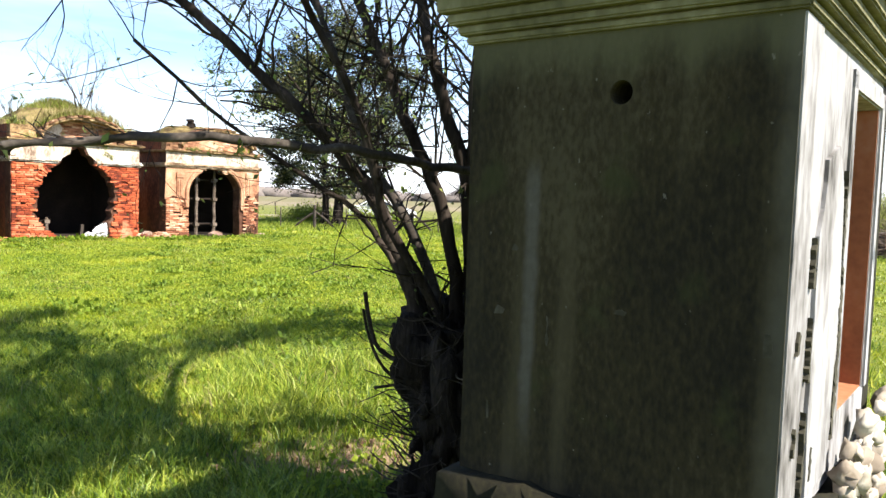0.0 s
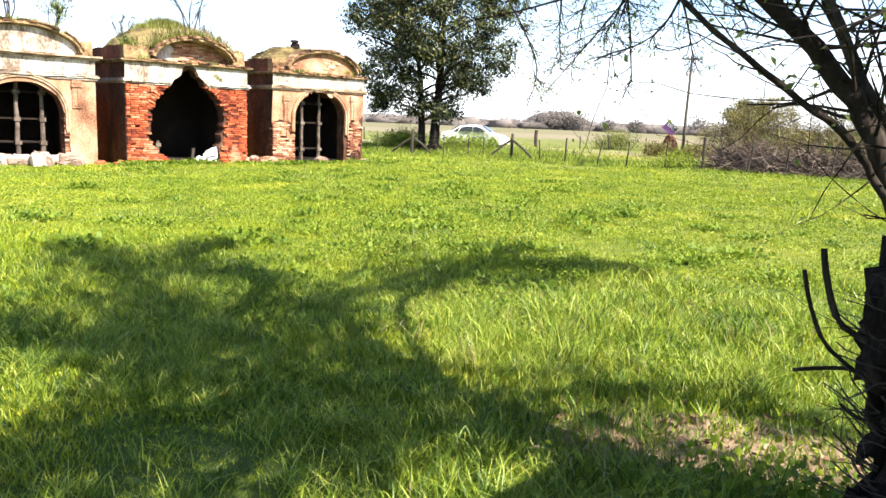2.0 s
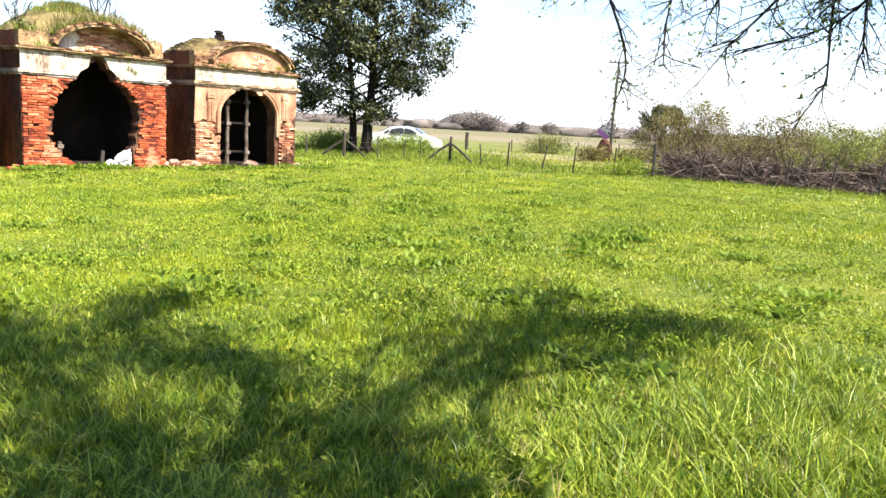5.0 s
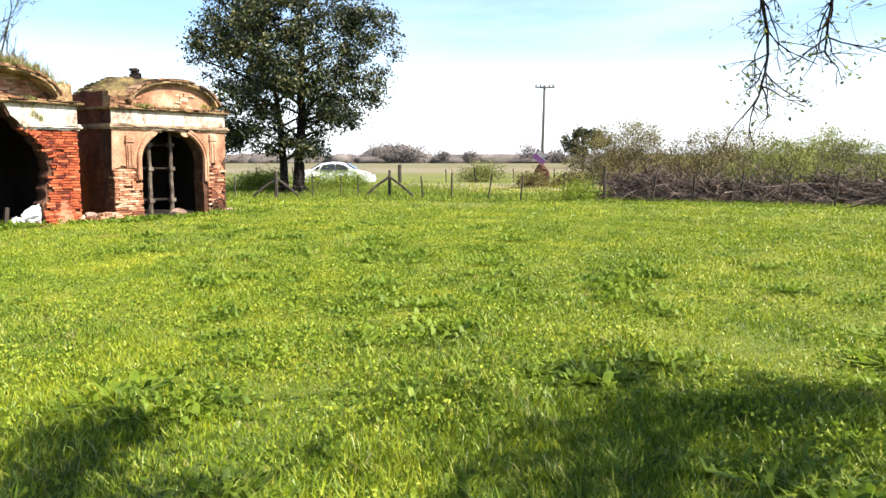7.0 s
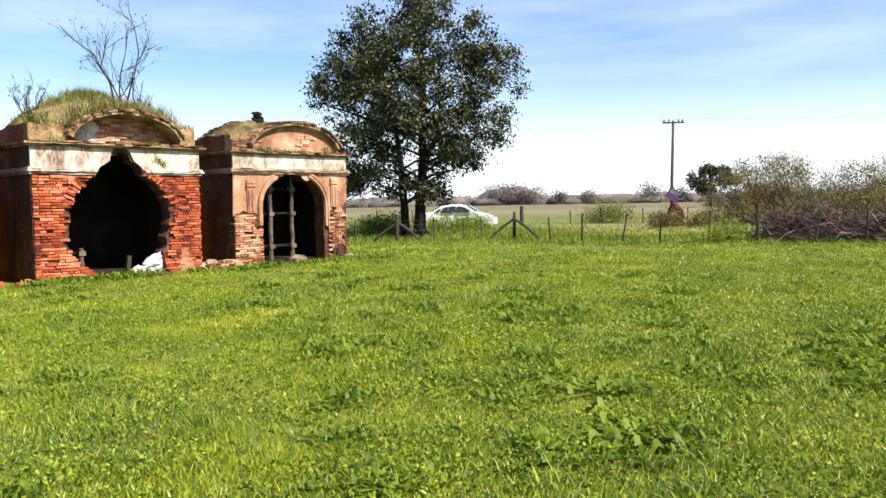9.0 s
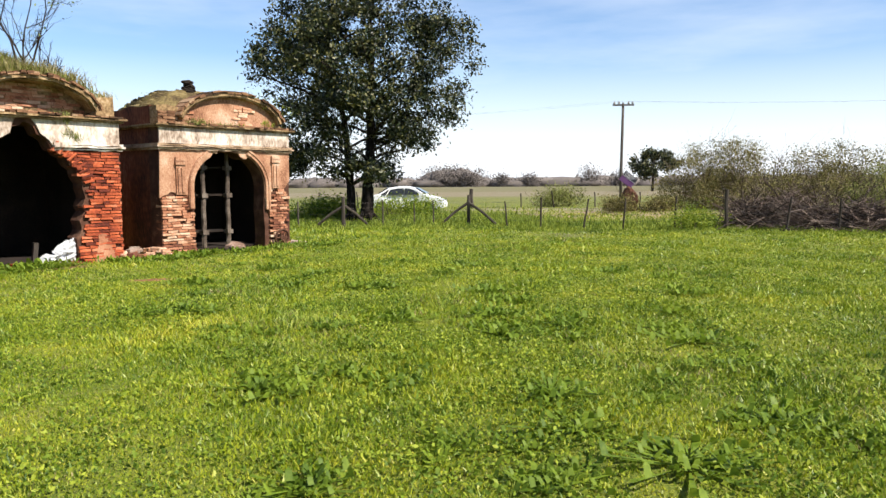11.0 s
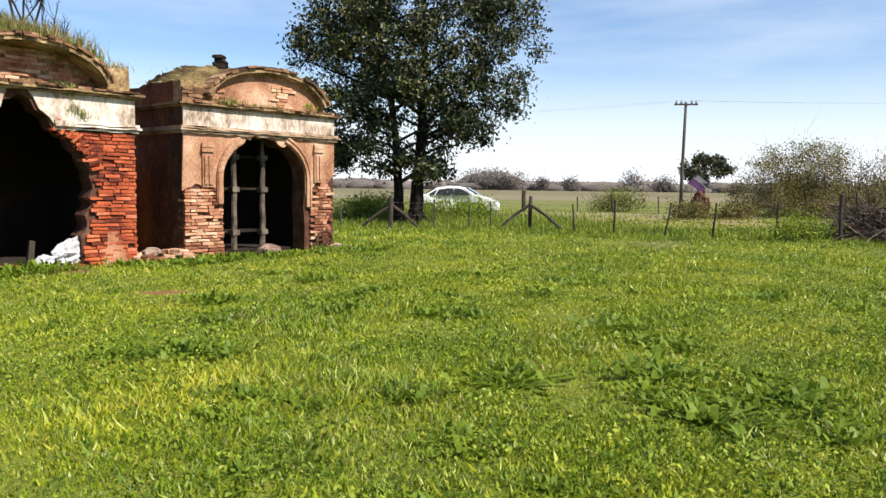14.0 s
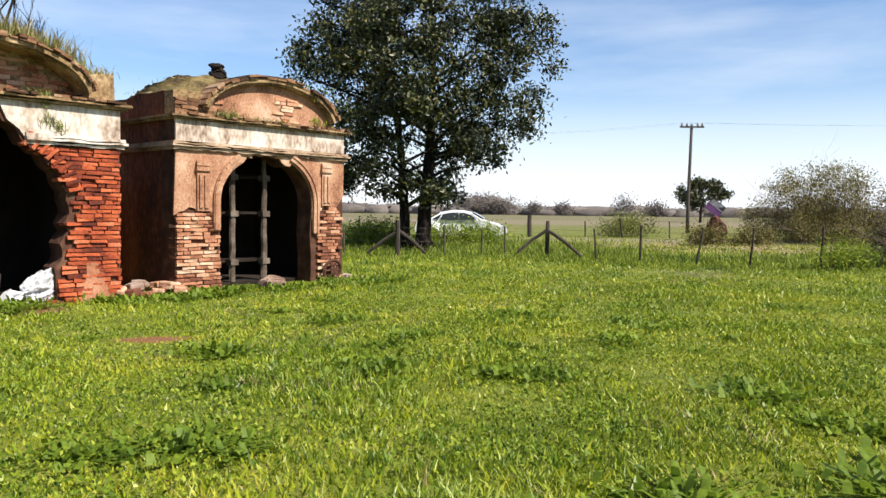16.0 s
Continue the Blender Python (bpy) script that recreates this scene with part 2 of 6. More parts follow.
M_GLASS = mat("car_glass", [(0.02, 0.025, 0.03), (0.035, 0.04, 0.05)], scale=2, fine=30, rough=0.08, bump=0, spec=0.6)
M_RUBBER = mat("rubber", [(0.015, 0.015, 0.015), (0.03, 0.03, 0.03)], scale=8, fine=50, rough=0.85, bump=0.2)
M_STEEL = mat("steel", [(0.3, 0.3, 0.31), (0.5, 0.5, 0.52)], scale=8, fine=50, rough=0.4, bump=0, metal=0.8)
M_SACK = mat("white_sack", [(0.32, 0.32, 0.34), (0.5, 0.5, 0.52), (0.66, 0.66, 0.67)], scale=3, fine=25, rough=0.7, bump=0.5, dist=0.02)
M_POLE = mat("pole_wood", [(0.035, 0.028, 0.024), (0.07, 0.058, 0.05), (0.12, 0.1, 0.088)], scale=3, fine=30, rough=0.95, bump=0.4, stretch=(1, 1, 0.15))
M_PURPLE = mat("sign_purple", [(0.09, 0.035, 0.11), (0.15, 0.065, 0.18)], scale=3, fine=20, rough=0.6, bump=0)
M_BLACK = mat("sign_black", [(0.02, 0.02, 0.025), (0.05, 0.05, 0.06)], scale=3, fine=20, rough=0.5, bump=0)
M_DEADLEAF = mat("dead_leaf", [(0.1, 0.055, 0.03), (0.2, 0.12, 0.07), (0.34, 0.23, 0.15)], scale=4, fine=20, rough=0.9, bump=0, island=0.6)
M_CERAMIC = mat("insulator", [(0.1, 0.09, 0.085), (0.2, 0.19, 0.18)], scale=8, fine=40, rough=0.4, bump=0)


def ground_material():
    m = mat("ground_turf", [(0.028, 0.042, 0.008), (0.085, 0.115, 0.012), (0.165, 0.185, 0.02), (0.27, 0.24, 0.06)], scale=0.7, fine=42, rough=0.98, bump=1.0, dist=0.05, lo=0.3, hi=0.7, mix=0.55)
    n, l = m.node_tree.nodes, m.node_tree.links
    b = n["Principled BSDF"]
    base = b.inputs["Base Color"].links[0].from_socket
    geo = n.new("ShaderNodeNewGeometry")
    nz = n.new("ShaderNodeTexNoise")
    nz.inputs["Scale"].default_value, nz.inputs["Detail"].default_value = 2.2, 6
    # first a wide patch of darker thatch, shade under the tall blades put into its colour; then bare earth: under the
    # near tree, before the crypts, and where the track passes the fence
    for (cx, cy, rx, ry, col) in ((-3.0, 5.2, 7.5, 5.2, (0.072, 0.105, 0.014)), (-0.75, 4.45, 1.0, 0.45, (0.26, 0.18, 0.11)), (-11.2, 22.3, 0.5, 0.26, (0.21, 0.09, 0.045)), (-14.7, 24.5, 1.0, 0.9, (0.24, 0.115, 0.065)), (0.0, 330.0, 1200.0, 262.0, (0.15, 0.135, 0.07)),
                                  (1.5, 48.0, 6.5, 5.0, (0.27, 0.2, 0.12)), (-20.0, 118.0, 160.0, 24.0, (0.19, 0.16, 0.1)),
                                  (-5.0, 55.5, 90.0, 1.9, (0.22, 0.19, 0.12))):
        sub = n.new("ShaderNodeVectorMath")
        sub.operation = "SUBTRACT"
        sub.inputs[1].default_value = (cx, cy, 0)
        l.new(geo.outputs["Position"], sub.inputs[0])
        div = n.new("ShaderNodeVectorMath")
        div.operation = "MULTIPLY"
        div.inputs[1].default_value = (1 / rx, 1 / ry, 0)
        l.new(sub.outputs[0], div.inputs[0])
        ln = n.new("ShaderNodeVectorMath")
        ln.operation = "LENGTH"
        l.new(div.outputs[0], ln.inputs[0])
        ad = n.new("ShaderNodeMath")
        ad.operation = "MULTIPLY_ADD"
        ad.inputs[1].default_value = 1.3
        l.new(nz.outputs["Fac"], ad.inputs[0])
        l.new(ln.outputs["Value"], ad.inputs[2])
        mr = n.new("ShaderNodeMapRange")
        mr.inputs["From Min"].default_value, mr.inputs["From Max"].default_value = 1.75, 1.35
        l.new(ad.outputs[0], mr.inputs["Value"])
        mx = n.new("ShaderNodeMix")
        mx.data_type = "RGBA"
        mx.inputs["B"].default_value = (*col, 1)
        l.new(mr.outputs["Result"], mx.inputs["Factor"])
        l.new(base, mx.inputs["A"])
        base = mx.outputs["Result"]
    l.new(base, b.inputs["Base Color"])
    return m


M_GROUND = ground_material()


def stained_render():
    """Olive algae on dark render, the wall's shade put into the base colour too: run marks down the wall, one long lime
    run, a paler band under the cornice.
    """
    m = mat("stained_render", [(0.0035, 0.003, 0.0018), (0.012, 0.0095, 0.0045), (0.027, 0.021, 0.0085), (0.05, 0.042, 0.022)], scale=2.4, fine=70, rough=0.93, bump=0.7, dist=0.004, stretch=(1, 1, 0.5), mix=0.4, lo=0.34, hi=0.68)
    n, l = m.node_tree.nodes, m.node_tree.links
    b = n["Principled BSDF"]
    base = b.inputs["Base Color"].links[0].from_socket
    tc = n.new("ShaderNodeTexCoord")
    sep = n.new("ShaderNodeSeparateXYZ")
    l.new(tc.outputs["Object"], sep.inputs[0])

    def math_node(op, a, c=0.0, d=0.0):
        k = n.new("ShaderNodeMath")
        k.operation = op
        for i, q in enumerate((a, c, d)):
            if isinstance(q, float):
                k.inputs[i].default_value = q
            else:
                l.new(q, k.inputs[i])
        return k.outputs[0]

    def ramp(v, a, c):
        k = n.new("ShaderNodeMapRange")
        k.interpolation_type = "SMOOTHSTEP"
        k.inputs["From Min"].default_value, k.inputs["From Max"].default_value = a, c
        l.new(v, k.inputs["Value"])
        return k.outputs["Result"]

    def tex(scale, stretch):
        mp = n.new("ShaderNodeMapping")
        mp.inputs["Scale"].default_value = stretch
        l.new(tc.outputs["Object"], mp.inputs["Vector"])
        k = n.new("ShaderNodeTexNoise")
        k.inputs["Scale"].default_value, k.inputs["Detail"].default_value = scale, 6
        l.new(mp.outputs["Vector"], k.inputs["Vector"])
        return k.outputs["Fac"]

    def lay(mask, col):
        nonlocal base
        k = n.new("ShaderNodeMix")
        k.data_type = "RGBA"
        l.new(mask, k.inputs["Factor"])
        l.new(base, k.inputs["A"])
        k.inputs["B"].default_value = (*col, 1)
        base = k.outputs["Result"]
    x, z = sep.outputs["X"], sep.outputs["Z"]
    runs = tex(9.0, (1, 1, 0.05))
    blot = tex(5.0, (1, 1, 1))
    speck = tex(38.0, (1, 1, 0.8))
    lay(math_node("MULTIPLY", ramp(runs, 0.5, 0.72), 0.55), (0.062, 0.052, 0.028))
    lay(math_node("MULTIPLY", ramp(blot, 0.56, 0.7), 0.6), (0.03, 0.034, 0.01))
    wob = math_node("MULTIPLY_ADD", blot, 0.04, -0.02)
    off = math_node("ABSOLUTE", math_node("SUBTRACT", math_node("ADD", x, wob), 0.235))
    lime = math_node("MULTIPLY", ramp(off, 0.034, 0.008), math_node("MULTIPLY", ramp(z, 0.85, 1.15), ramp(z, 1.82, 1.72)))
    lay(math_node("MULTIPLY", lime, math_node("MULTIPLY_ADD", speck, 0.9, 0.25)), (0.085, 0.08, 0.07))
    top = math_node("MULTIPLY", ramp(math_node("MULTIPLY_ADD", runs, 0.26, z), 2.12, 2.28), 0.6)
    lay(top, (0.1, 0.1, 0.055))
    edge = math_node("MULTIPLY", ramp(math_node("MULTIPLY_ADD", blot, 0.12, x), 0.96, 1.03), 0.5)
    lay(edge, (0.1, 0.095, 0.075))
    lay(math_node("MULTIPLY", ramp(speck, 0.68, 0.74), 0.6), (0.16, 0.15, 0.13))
    l.new(base, b.inputs["Base Color"])
    return m


M_STAINED = stained_render()

# ---- mesh helpers ----
RNG = random.Random(7)


def mesh_of(bm, name, material, smooth=False):
    me = bpy.data.meshes.new(name)
    bmesh.ops.recalc_face_normals(bm, faces=bm.faces)
    bm.to_mesh(me)
    bm.free()
    me.materials.append(material)
    if smooth:
        me.shade_smooth()
    return me


def part(name, bm, material, parent=None, label="", smooth=False):
    ob = new(name, mesh_of(bm, name, material, smooth))
    if parent is not None:
        ob.parent = parent
    if label:
        tagged(ob, label)
    return ob


def thing(name, m, label, category, group="", kind=""):
    ob = new(name)
    ob.matrix_world = m
    return tagged(ob, label, category, group, kind)


def box(bm, x0, y0, z0, x1, y1, z1, m=None):
    r = bmesh.ops.create_cube(bm, size=1)["verts"]
    t = Matrix.Translation(((x0 + x1) / 2, (y0 + y1) / 2, (z0 + z1) / 2)) @ Matrix.Diagonal((x1 - x0, y1 - y0, z1 - z0, 1))
    bmesh.ops.transform(bm, matrix=(m @ t if m else t), verts=r)
    return r


def slab(bm, outline, y0, y1, m=None, hole=None):
    """A wall piece from an outline of (x, z), between y0 and y1, with an optional hole."""
    loops = [outline] + ([hole] if hole else [])
    tris = tessellate_polygon([[Vector((x, z, 0)) for x, z in lp] for lp in loops])
    flat = [p for lp in loops for p in lp]
    a = [bm.verts.new((x, y0, z)) for x, z in flat]
    b = [bm.verts.new((x, y1, z)) for x, z in flat]
    for t in tris:
        if len(set(t)) == 3:
            bm.faces.new([a[k] for k in t])
            bm.faces.new([b[k] for k in reversed(t)])
    start = 0
    for lp in loops:
        for i in range(len(lp)):
            p, q = start + i, start + (i + 1) % len(lp)
            bm.faces.new((a[q], a[p], b[p], b[q]))
        start += len(lp)
    if m:
        bmesh.ops.transform(bm, matrix=m, verts=a + b)


def ragged(points, step, amount, rng):
    """An open line made uneven."""
    out = []
    for (xa, za), (xb, zb) in zip(points, points[1:]):
        k = max(1, int(math.hypot(xb - xa, zb - za) / step))
        for i in range(k):
            t = i / k
            out.append((xa + (xb - xa) * t + rng.uniform(-amount, amount), za + (zb - za) * t + rng.uniform(-amount, amount) * 0.6))
    out.append(points[-1])
    return out


def arc(cx, cz, rx, rz, a0, a1, n):
    return [(cx + rx * math.cos(radians(a0 + (a1 - a0) * i / n)), cz + rz * math.sin(radians(a0 + (a1 - a0) * i / n))) for i in range(n + 1)]


def tube(bm, pts, r0, r1, sides=7, rough=0.0, rng=RNG):
    """A tapered limb along points."""
    rings, n = [], len(pts)
    for i, p in enumerate(pts):
        d = (Vector(pts[min(i + 1, n - 1)]) - Vector(pts[max(i - 1, 0)])).normalized()
        u = d.orthogonal().normalized()
        v = d.cross(u)
        r = r0 + (r1 - r0) * i / max(1, n - 1)
        rings.append([bm.verts.new(Vector(p) + (u * math.cos(a) + v * math.sin(a)) * r * (1 + rng.uniform(-rough, rough)))
                      for a in [2 * math.pi * k / sides for k in range(sides)]])
    for i in range(n - 1):
        best = min(range(sides), key=lambda s: (rings[i][0].co - rings[i + 1][s].co).length)
        for k in range(sides):
            bm.faces.new((rings[i][k], rings[i][(k + 1) % sides], rings[i + 1][(k + 1 + best) % sides], rings[i + 1][(k + best) % sides]))
    bm.faces.new(rings[0][::-1])
    bm.faces.new(rings[-1])


def smooth_line(pts, k=4):
    out = []
    P = [Vector(p) for p in pts]
    for i in range(len(P) - 1):
        a, b, c, d = P[max(i - 1, 0)], P[i], P[i + 1], P[min(i + 2, len(P) - 1)]
        for j in range(k):
            t = j / k
            out.append(0.5 * ((2 * b) + (c - a) * t + (2 * a - 5 * b + 4 * c - d) * t * t + (3 * b - a - 3 * c + d) * t ** 3))
    out.append(P[-1])
    return out


def lump(bm, c, size, rng, sub=2, rough=0.25):
    r = bmesh.ops.create_icosphere(bm, subdivisions=sub, radius=1)["verts"]
    off = Vector((rng.uniform(-50, 50), rng.uniform(-50, 50), rng.uniform(-50, 50)))
    for v in r:
        k = 1 + rough * noise.noise(v.co * 1.3 + off) * 2 + rough * 0.5 * noise.noise(v.co * 4 + off)
        v.co = Vector((v.co.x * size[0] * k, v.co.y * size[1] * k, v.co.z * size[2] * k)) + Vector(c)
    return r


def tri_mesh(name, verts, tris, material):
    """A large mesh of triangles from numpy arrays."""
    me = bpy.data.meshes.new(name)
    me.vertices.add(len(verts))
    me.vertices.foreach_set("co", verts.astype(np.float32).ravel())
    me.loops.add(len(tris) * 3)
    me.loops.foreach_set("vertex_index", tris.astype(np.int32).ravel())
    me.polygons.add(len(tris))
    me.polygons.foreach_set("loop_start", np.arange(0, len(tris) * 3, 3, dtype=np.int32))
    me.update(calc_edges=True)
    me.materials.append(material)
    return me


def leaf_mesh(name, centres, size, material, rng, droop=0.3, aspect=0.5):
    """Small folded leaves, four corners each, at the given centres."""
    n = len(centres)
    d = rng.normal(size=(n, 3))
    d[:, 2] -= droop
    d /= np.linalg.norm(d, axis=1)[:, None]
    s = np.cross(d, rng.normal(size=(n, 3)))
    s /= np.linalg.norm(s, axis=1)[:, None]
    L = size * rng.uniform(0.6, 1.4, (n, 1))
    up = np.cross(d, s) * L * 0.12
    v = np.stack([centres - d * L * 0.5, centres + s * L * aspect * 0.5 + up, centres + d * L * 0.5, centres - s * L * aspect * 0.5 + up], 1).reshape(-1, 3)
    i = np.arange(n)[:, None] * 4
    t = np.concatenate([i + np.array([[0, 1, 2]]), i + np.array([[0, 2, 3]])])
    return tri_mesh(name, v, t, material)


def blade_mesh(name, xy, z, h, w, material, rng, lean=0.5, short=False):
    n = len(xy)
    a = rng.uniform(0, 2 * np.pi, n)
    side = np.stack([np.cos(a), np.sin(a), np.zeros(n)], 1)
    b = rng.uniform(0, 2 * np.pi, n)
    ln = np.stack([np.cos(b), np.sin(b), np.zeros(n)], 1) * (h * lean * rng.uniform(0.2, 1.4, n))[:, None]
    base = np.concatenate([xy, z[:, None]], 1)
    up = np.array([0, 0, 1.0])
    if short:
        W = (w / 2)[:, None]
        v = np.stack([base - side * W, base + side * W, base + ln + up * h[:, None]], 1).reshape(-1, 3)
        return tri_mesh(name, v, np.arange(n * 3).reshape(-1, 3), material)
    mid = base + ln * 0.35 + up * (h * 0.6)[:, None]
    tip = base + ln + up * h[:, None]
    W = (w / 2)[:, None]
    v = np.stack([base - side * W, base + side * W, mid - side * W * 0.8, mid + side * W * 0.8, tip], 1).reshape(-1, 3)
    i = np.arange(n)[:, None] * 5
    t = np.concatenate([i + np.array([[0, 1, 3]]), i + np.array([[0, 3, 2]]), i + np.array([[2, 3, 4]])])
    return tri_mesh(name, v, t, material)


# ---- the plan ----
ANG = 53.45
DX, DY = math.cos(radians(ANG)), math.sin(radians(ANG))
NX, NY = -DY, DX
C_FL, B_FL = (-13.175, 27.337), (-16.25, 22.92)
A_FL = (B_FL[0] - 5.05 * DX, B_FL[1] - 5.05 * DY)


def rise(x, y):
    """The ground's height; works on arrays."""
    v = (x - B_FL[0]) * NX + (y - B_FL[1]) * NY
    t = np.clip((v + 10) / 8.0, 0, 1)
    far = np.clip((60 - y) / 15, 0, 1)
    return -0.17 * t * t * (3 - 2 * t) * far + 0.022 * np.sin(x * 0.9 + 1.3) * np.cos(y * 0.8) + 0.012 * np.sin(x * 2.7 + y * 1.9)


def rise1(x, y):
    return float(rise(np.array([float(x)]), np.array([float(y)]))[0])


# ---- ground ----
def build_ground():
    xs = np.unique(np.concatenate([np.linspace(-1500, -40, 14), np.linspace(-40, 30, 141), np.linspace(30, 1500, 14)]))
    ys = np.unique(np.concatenate([np.linspace(-900, -8, 8), np.linspace(-8, 60, 137), np.linspace(60, 160, 21), np.linspace(160, 2500, 10)]))
    X, Y = np.meshgrid(xs, ys)
    v = np.stack([X.ravel(), Y.ravel(), rise(X, Y).ravel()], 1)
    w = len(xs)
    i = (np.arange(len(ys) - 1)[:, None] * w + np.arange(w - 1)[None, :]).ravel()[:, None]
    t = np.concatenate([i + np.array([[0, 1, w + 1]]), i + np.array([[0, w + 1, w]])])
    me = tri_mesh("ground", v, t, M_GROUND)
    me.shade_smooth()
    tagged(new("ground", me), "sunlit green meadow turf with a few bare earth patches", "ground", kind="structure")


build_ground()


# ---- crypts ----
FULL = {}


def brick_mesh(length, material, key):
    k = (round(length, 2), key, material.name)
    if k not in FULL:
        bm = bmesh.new()
        box(bm, 0, -0.03, 0, length, 0.24, 0.056)
        rg = random.Random(int(length * 1000) + key)
        for v in bm.verts:
            v.co += Vector((rg.uniform(-0.014, 0.012), rg.uniform(-0.012, 0.014), rg.uniform(-0.008, 0.008)))
        FULL[k] = mesh_of(bm, "brick", material)
    return FULL[k]


def lay_bricks(parent, material, inside, x0, x1, z0, z1, rng, limit, face=0.0, gaps=0.03, rest=None, wear=0.5):
    """Single bricks in courses wherever inside(x, z) holds; those at the ends are cut to fit. Past the limit they join one mesh."""
    spots, course, z = [], 0, z0
    while z < z1:
        x, first = x0, True
        while x < x1 - 0.05:
            ln = 0.14 if (first and course % 2) or rng.random() < 0.2 else rng.choice((0.24, 0.26, 0.28, 0.3))
            ln = min(ln, x1 - x)
            first = False
            ln = max(0.06, round(ln / 0.02) * 0.02)
            a, b = x + 0.006, x + ln - 0.006
            worn = noise.noise(Vector((a * 1.6, z * 2.2, x1 * 3.1 + face))) + 0.5 * noise.noise(Vector((a * 5, z * 6, x1)))
            if inside(a, z + 0.03) and inside(b - 0.01, z + 0.03) and inside((a + b) / 2, z + 0.05) and rng.random() > gaps + 0.3 * max(0, worn - 0.25):
                back = face + abs(rng.gauss(0.0, 0.014)) - 0.008 + wear * 0.09 * max(0, worn - 0.05)
                spots.append((a, back, z + rng.gauss(0, 0.003), ln - 0.012, rng.gauss(0, 0.008), rng.gauss(0, 0.016), rng.randrange(3)))
            x += ln
        z += 0.072
        course += 1
    single = set(sorted(range(len(spots)), key=lambda i: -spots[i][0])[:limit])
    bm = bmesh.new()
    for i, (x, y, z, ln, ry, rz, key) in enumerate(spots):
        me = brick_mesh(ln, material, key)
        if i in single:
            ob = new("brick", me)
            ob.parent = parent
            ob.location, ob.rotation_euler = (x, y, z), (0, ry, rz)
        else:
            start = len(bm.verts)
            bm.from_mesh(me)
            bm.verts.ensure_lookup_table()
            bmesh.ops.transform(bm, matrix=Matrix.Translation((x, y, z)) @ Matrix.Rotation(rz, 4, "Z") @ Matrix.Rotation(ry, 4, "Y"), verts=bm.verts[start:])
    if len(bm.verts):
        tagged(part("brickwork", bm, rest or material, parent, "worn courses of old brick"), kind="stuff")
    else:
        bm.free()


def inside_poly(poly):
    def test(x, z):
        c = False
        for (xa, za), (xb, zb) in zip(poly, poly[1:] + poly[:1]):
            if (za > z) != (zb > z) and x < (xb - xa) * (z - za) / (zb - za) + xa:
                c = not c
        return c
    return test


def moulding(name, parent, w, depth, z0, profile, material, x0=0.0, x1=None, gap=None, label=""):
    """Stepped string course round front and sides: profile rows of (dz0, dz1, projection); gap: a stretch of x left open in front."""
    rg = random.Random(int(z0 * 100))
    x1 = w if x1 is None else x1
    for k in range(2 if gap else 1):
        bm = bmesh.new()
        for a, b, p in profile:
            s0, s1 = [(x0 - p, gap[0]), (gap[1], x1 + p)][k] if gap else (x0 - p, x1 + p)
            n = max(2, int((s1 - s0) / 0.16))
            up, dn = [], []
            for i in range(n + 1):
                x = s0 + (s1 - s0) * i / n
                up.append((x, z0 + b - (rg.uniform(0, 0.035) * (rg.random() < 0.5) if 0 < i < n else 0)))
                dn.append((x, z0 + a + (rg.uniform(0, 0.02) * (rg.random() < 0.5) if 0 < i < n else 0)))
            slab(bm, up + dn[::-1], -p, 0.03)
        part(name, bm, material, parent, label)
    for xa, xb, sg in ((0, 0.05, -1), (w - 0.05, w, 1)):
        bs = bmesh.new()
        for a, b, p in profile:
            box(bs, xa - (p if sg < 0 else 0), 0.032, z0 + a, xb + (p if sg > 0 else 0), depth, z0 + b)
        part(name, bs, material, parent)


def shell(t, w, depth, opening, top, floor_z, front_mat, side_mat):
    """Front wall with an opening to the ground, side walls, back wall, sunk floor and steps of soil."""
    bm = bmesh.new()
    outline = [(0, -0.4), (0, top), (w, top), (w, -0.4)] + opening[::-1]
    slab(bm, outline, 0.04, 0.5)
    part("front_wall", bm, front_mat, t)
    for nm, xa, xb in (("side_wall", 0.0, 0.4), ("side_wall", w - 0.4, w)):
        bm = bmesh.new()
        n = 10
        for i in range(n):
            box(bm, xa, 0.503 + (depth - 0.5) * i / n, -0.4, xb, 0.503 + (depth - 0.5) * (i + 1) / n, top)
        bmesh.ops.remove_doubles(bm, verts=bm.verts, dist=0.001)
        part(nm, bm, side_mat, t, "rust-stained plastered side wall, shade put into its colour")
    # back wall, floor and lining carry the vault's shade in their colour
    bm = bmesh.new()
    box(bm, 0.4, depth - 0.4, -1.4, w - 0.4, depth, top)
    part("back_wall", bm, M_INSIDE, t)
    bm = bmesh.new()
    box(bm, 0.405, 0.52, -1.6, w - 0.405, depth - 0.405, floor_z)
    part("sunk_floor", bm, M_INSIDE, t, "earth floor of the vault, shade put into its colour")
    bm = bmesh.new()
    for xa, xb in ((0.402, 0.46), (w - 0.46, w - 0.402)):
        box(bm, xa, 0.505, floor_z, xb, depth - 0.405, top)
    part("inner_lining", bm, M_INSIDE, t, "inner wall faces, vault shade put into the near-black colour")


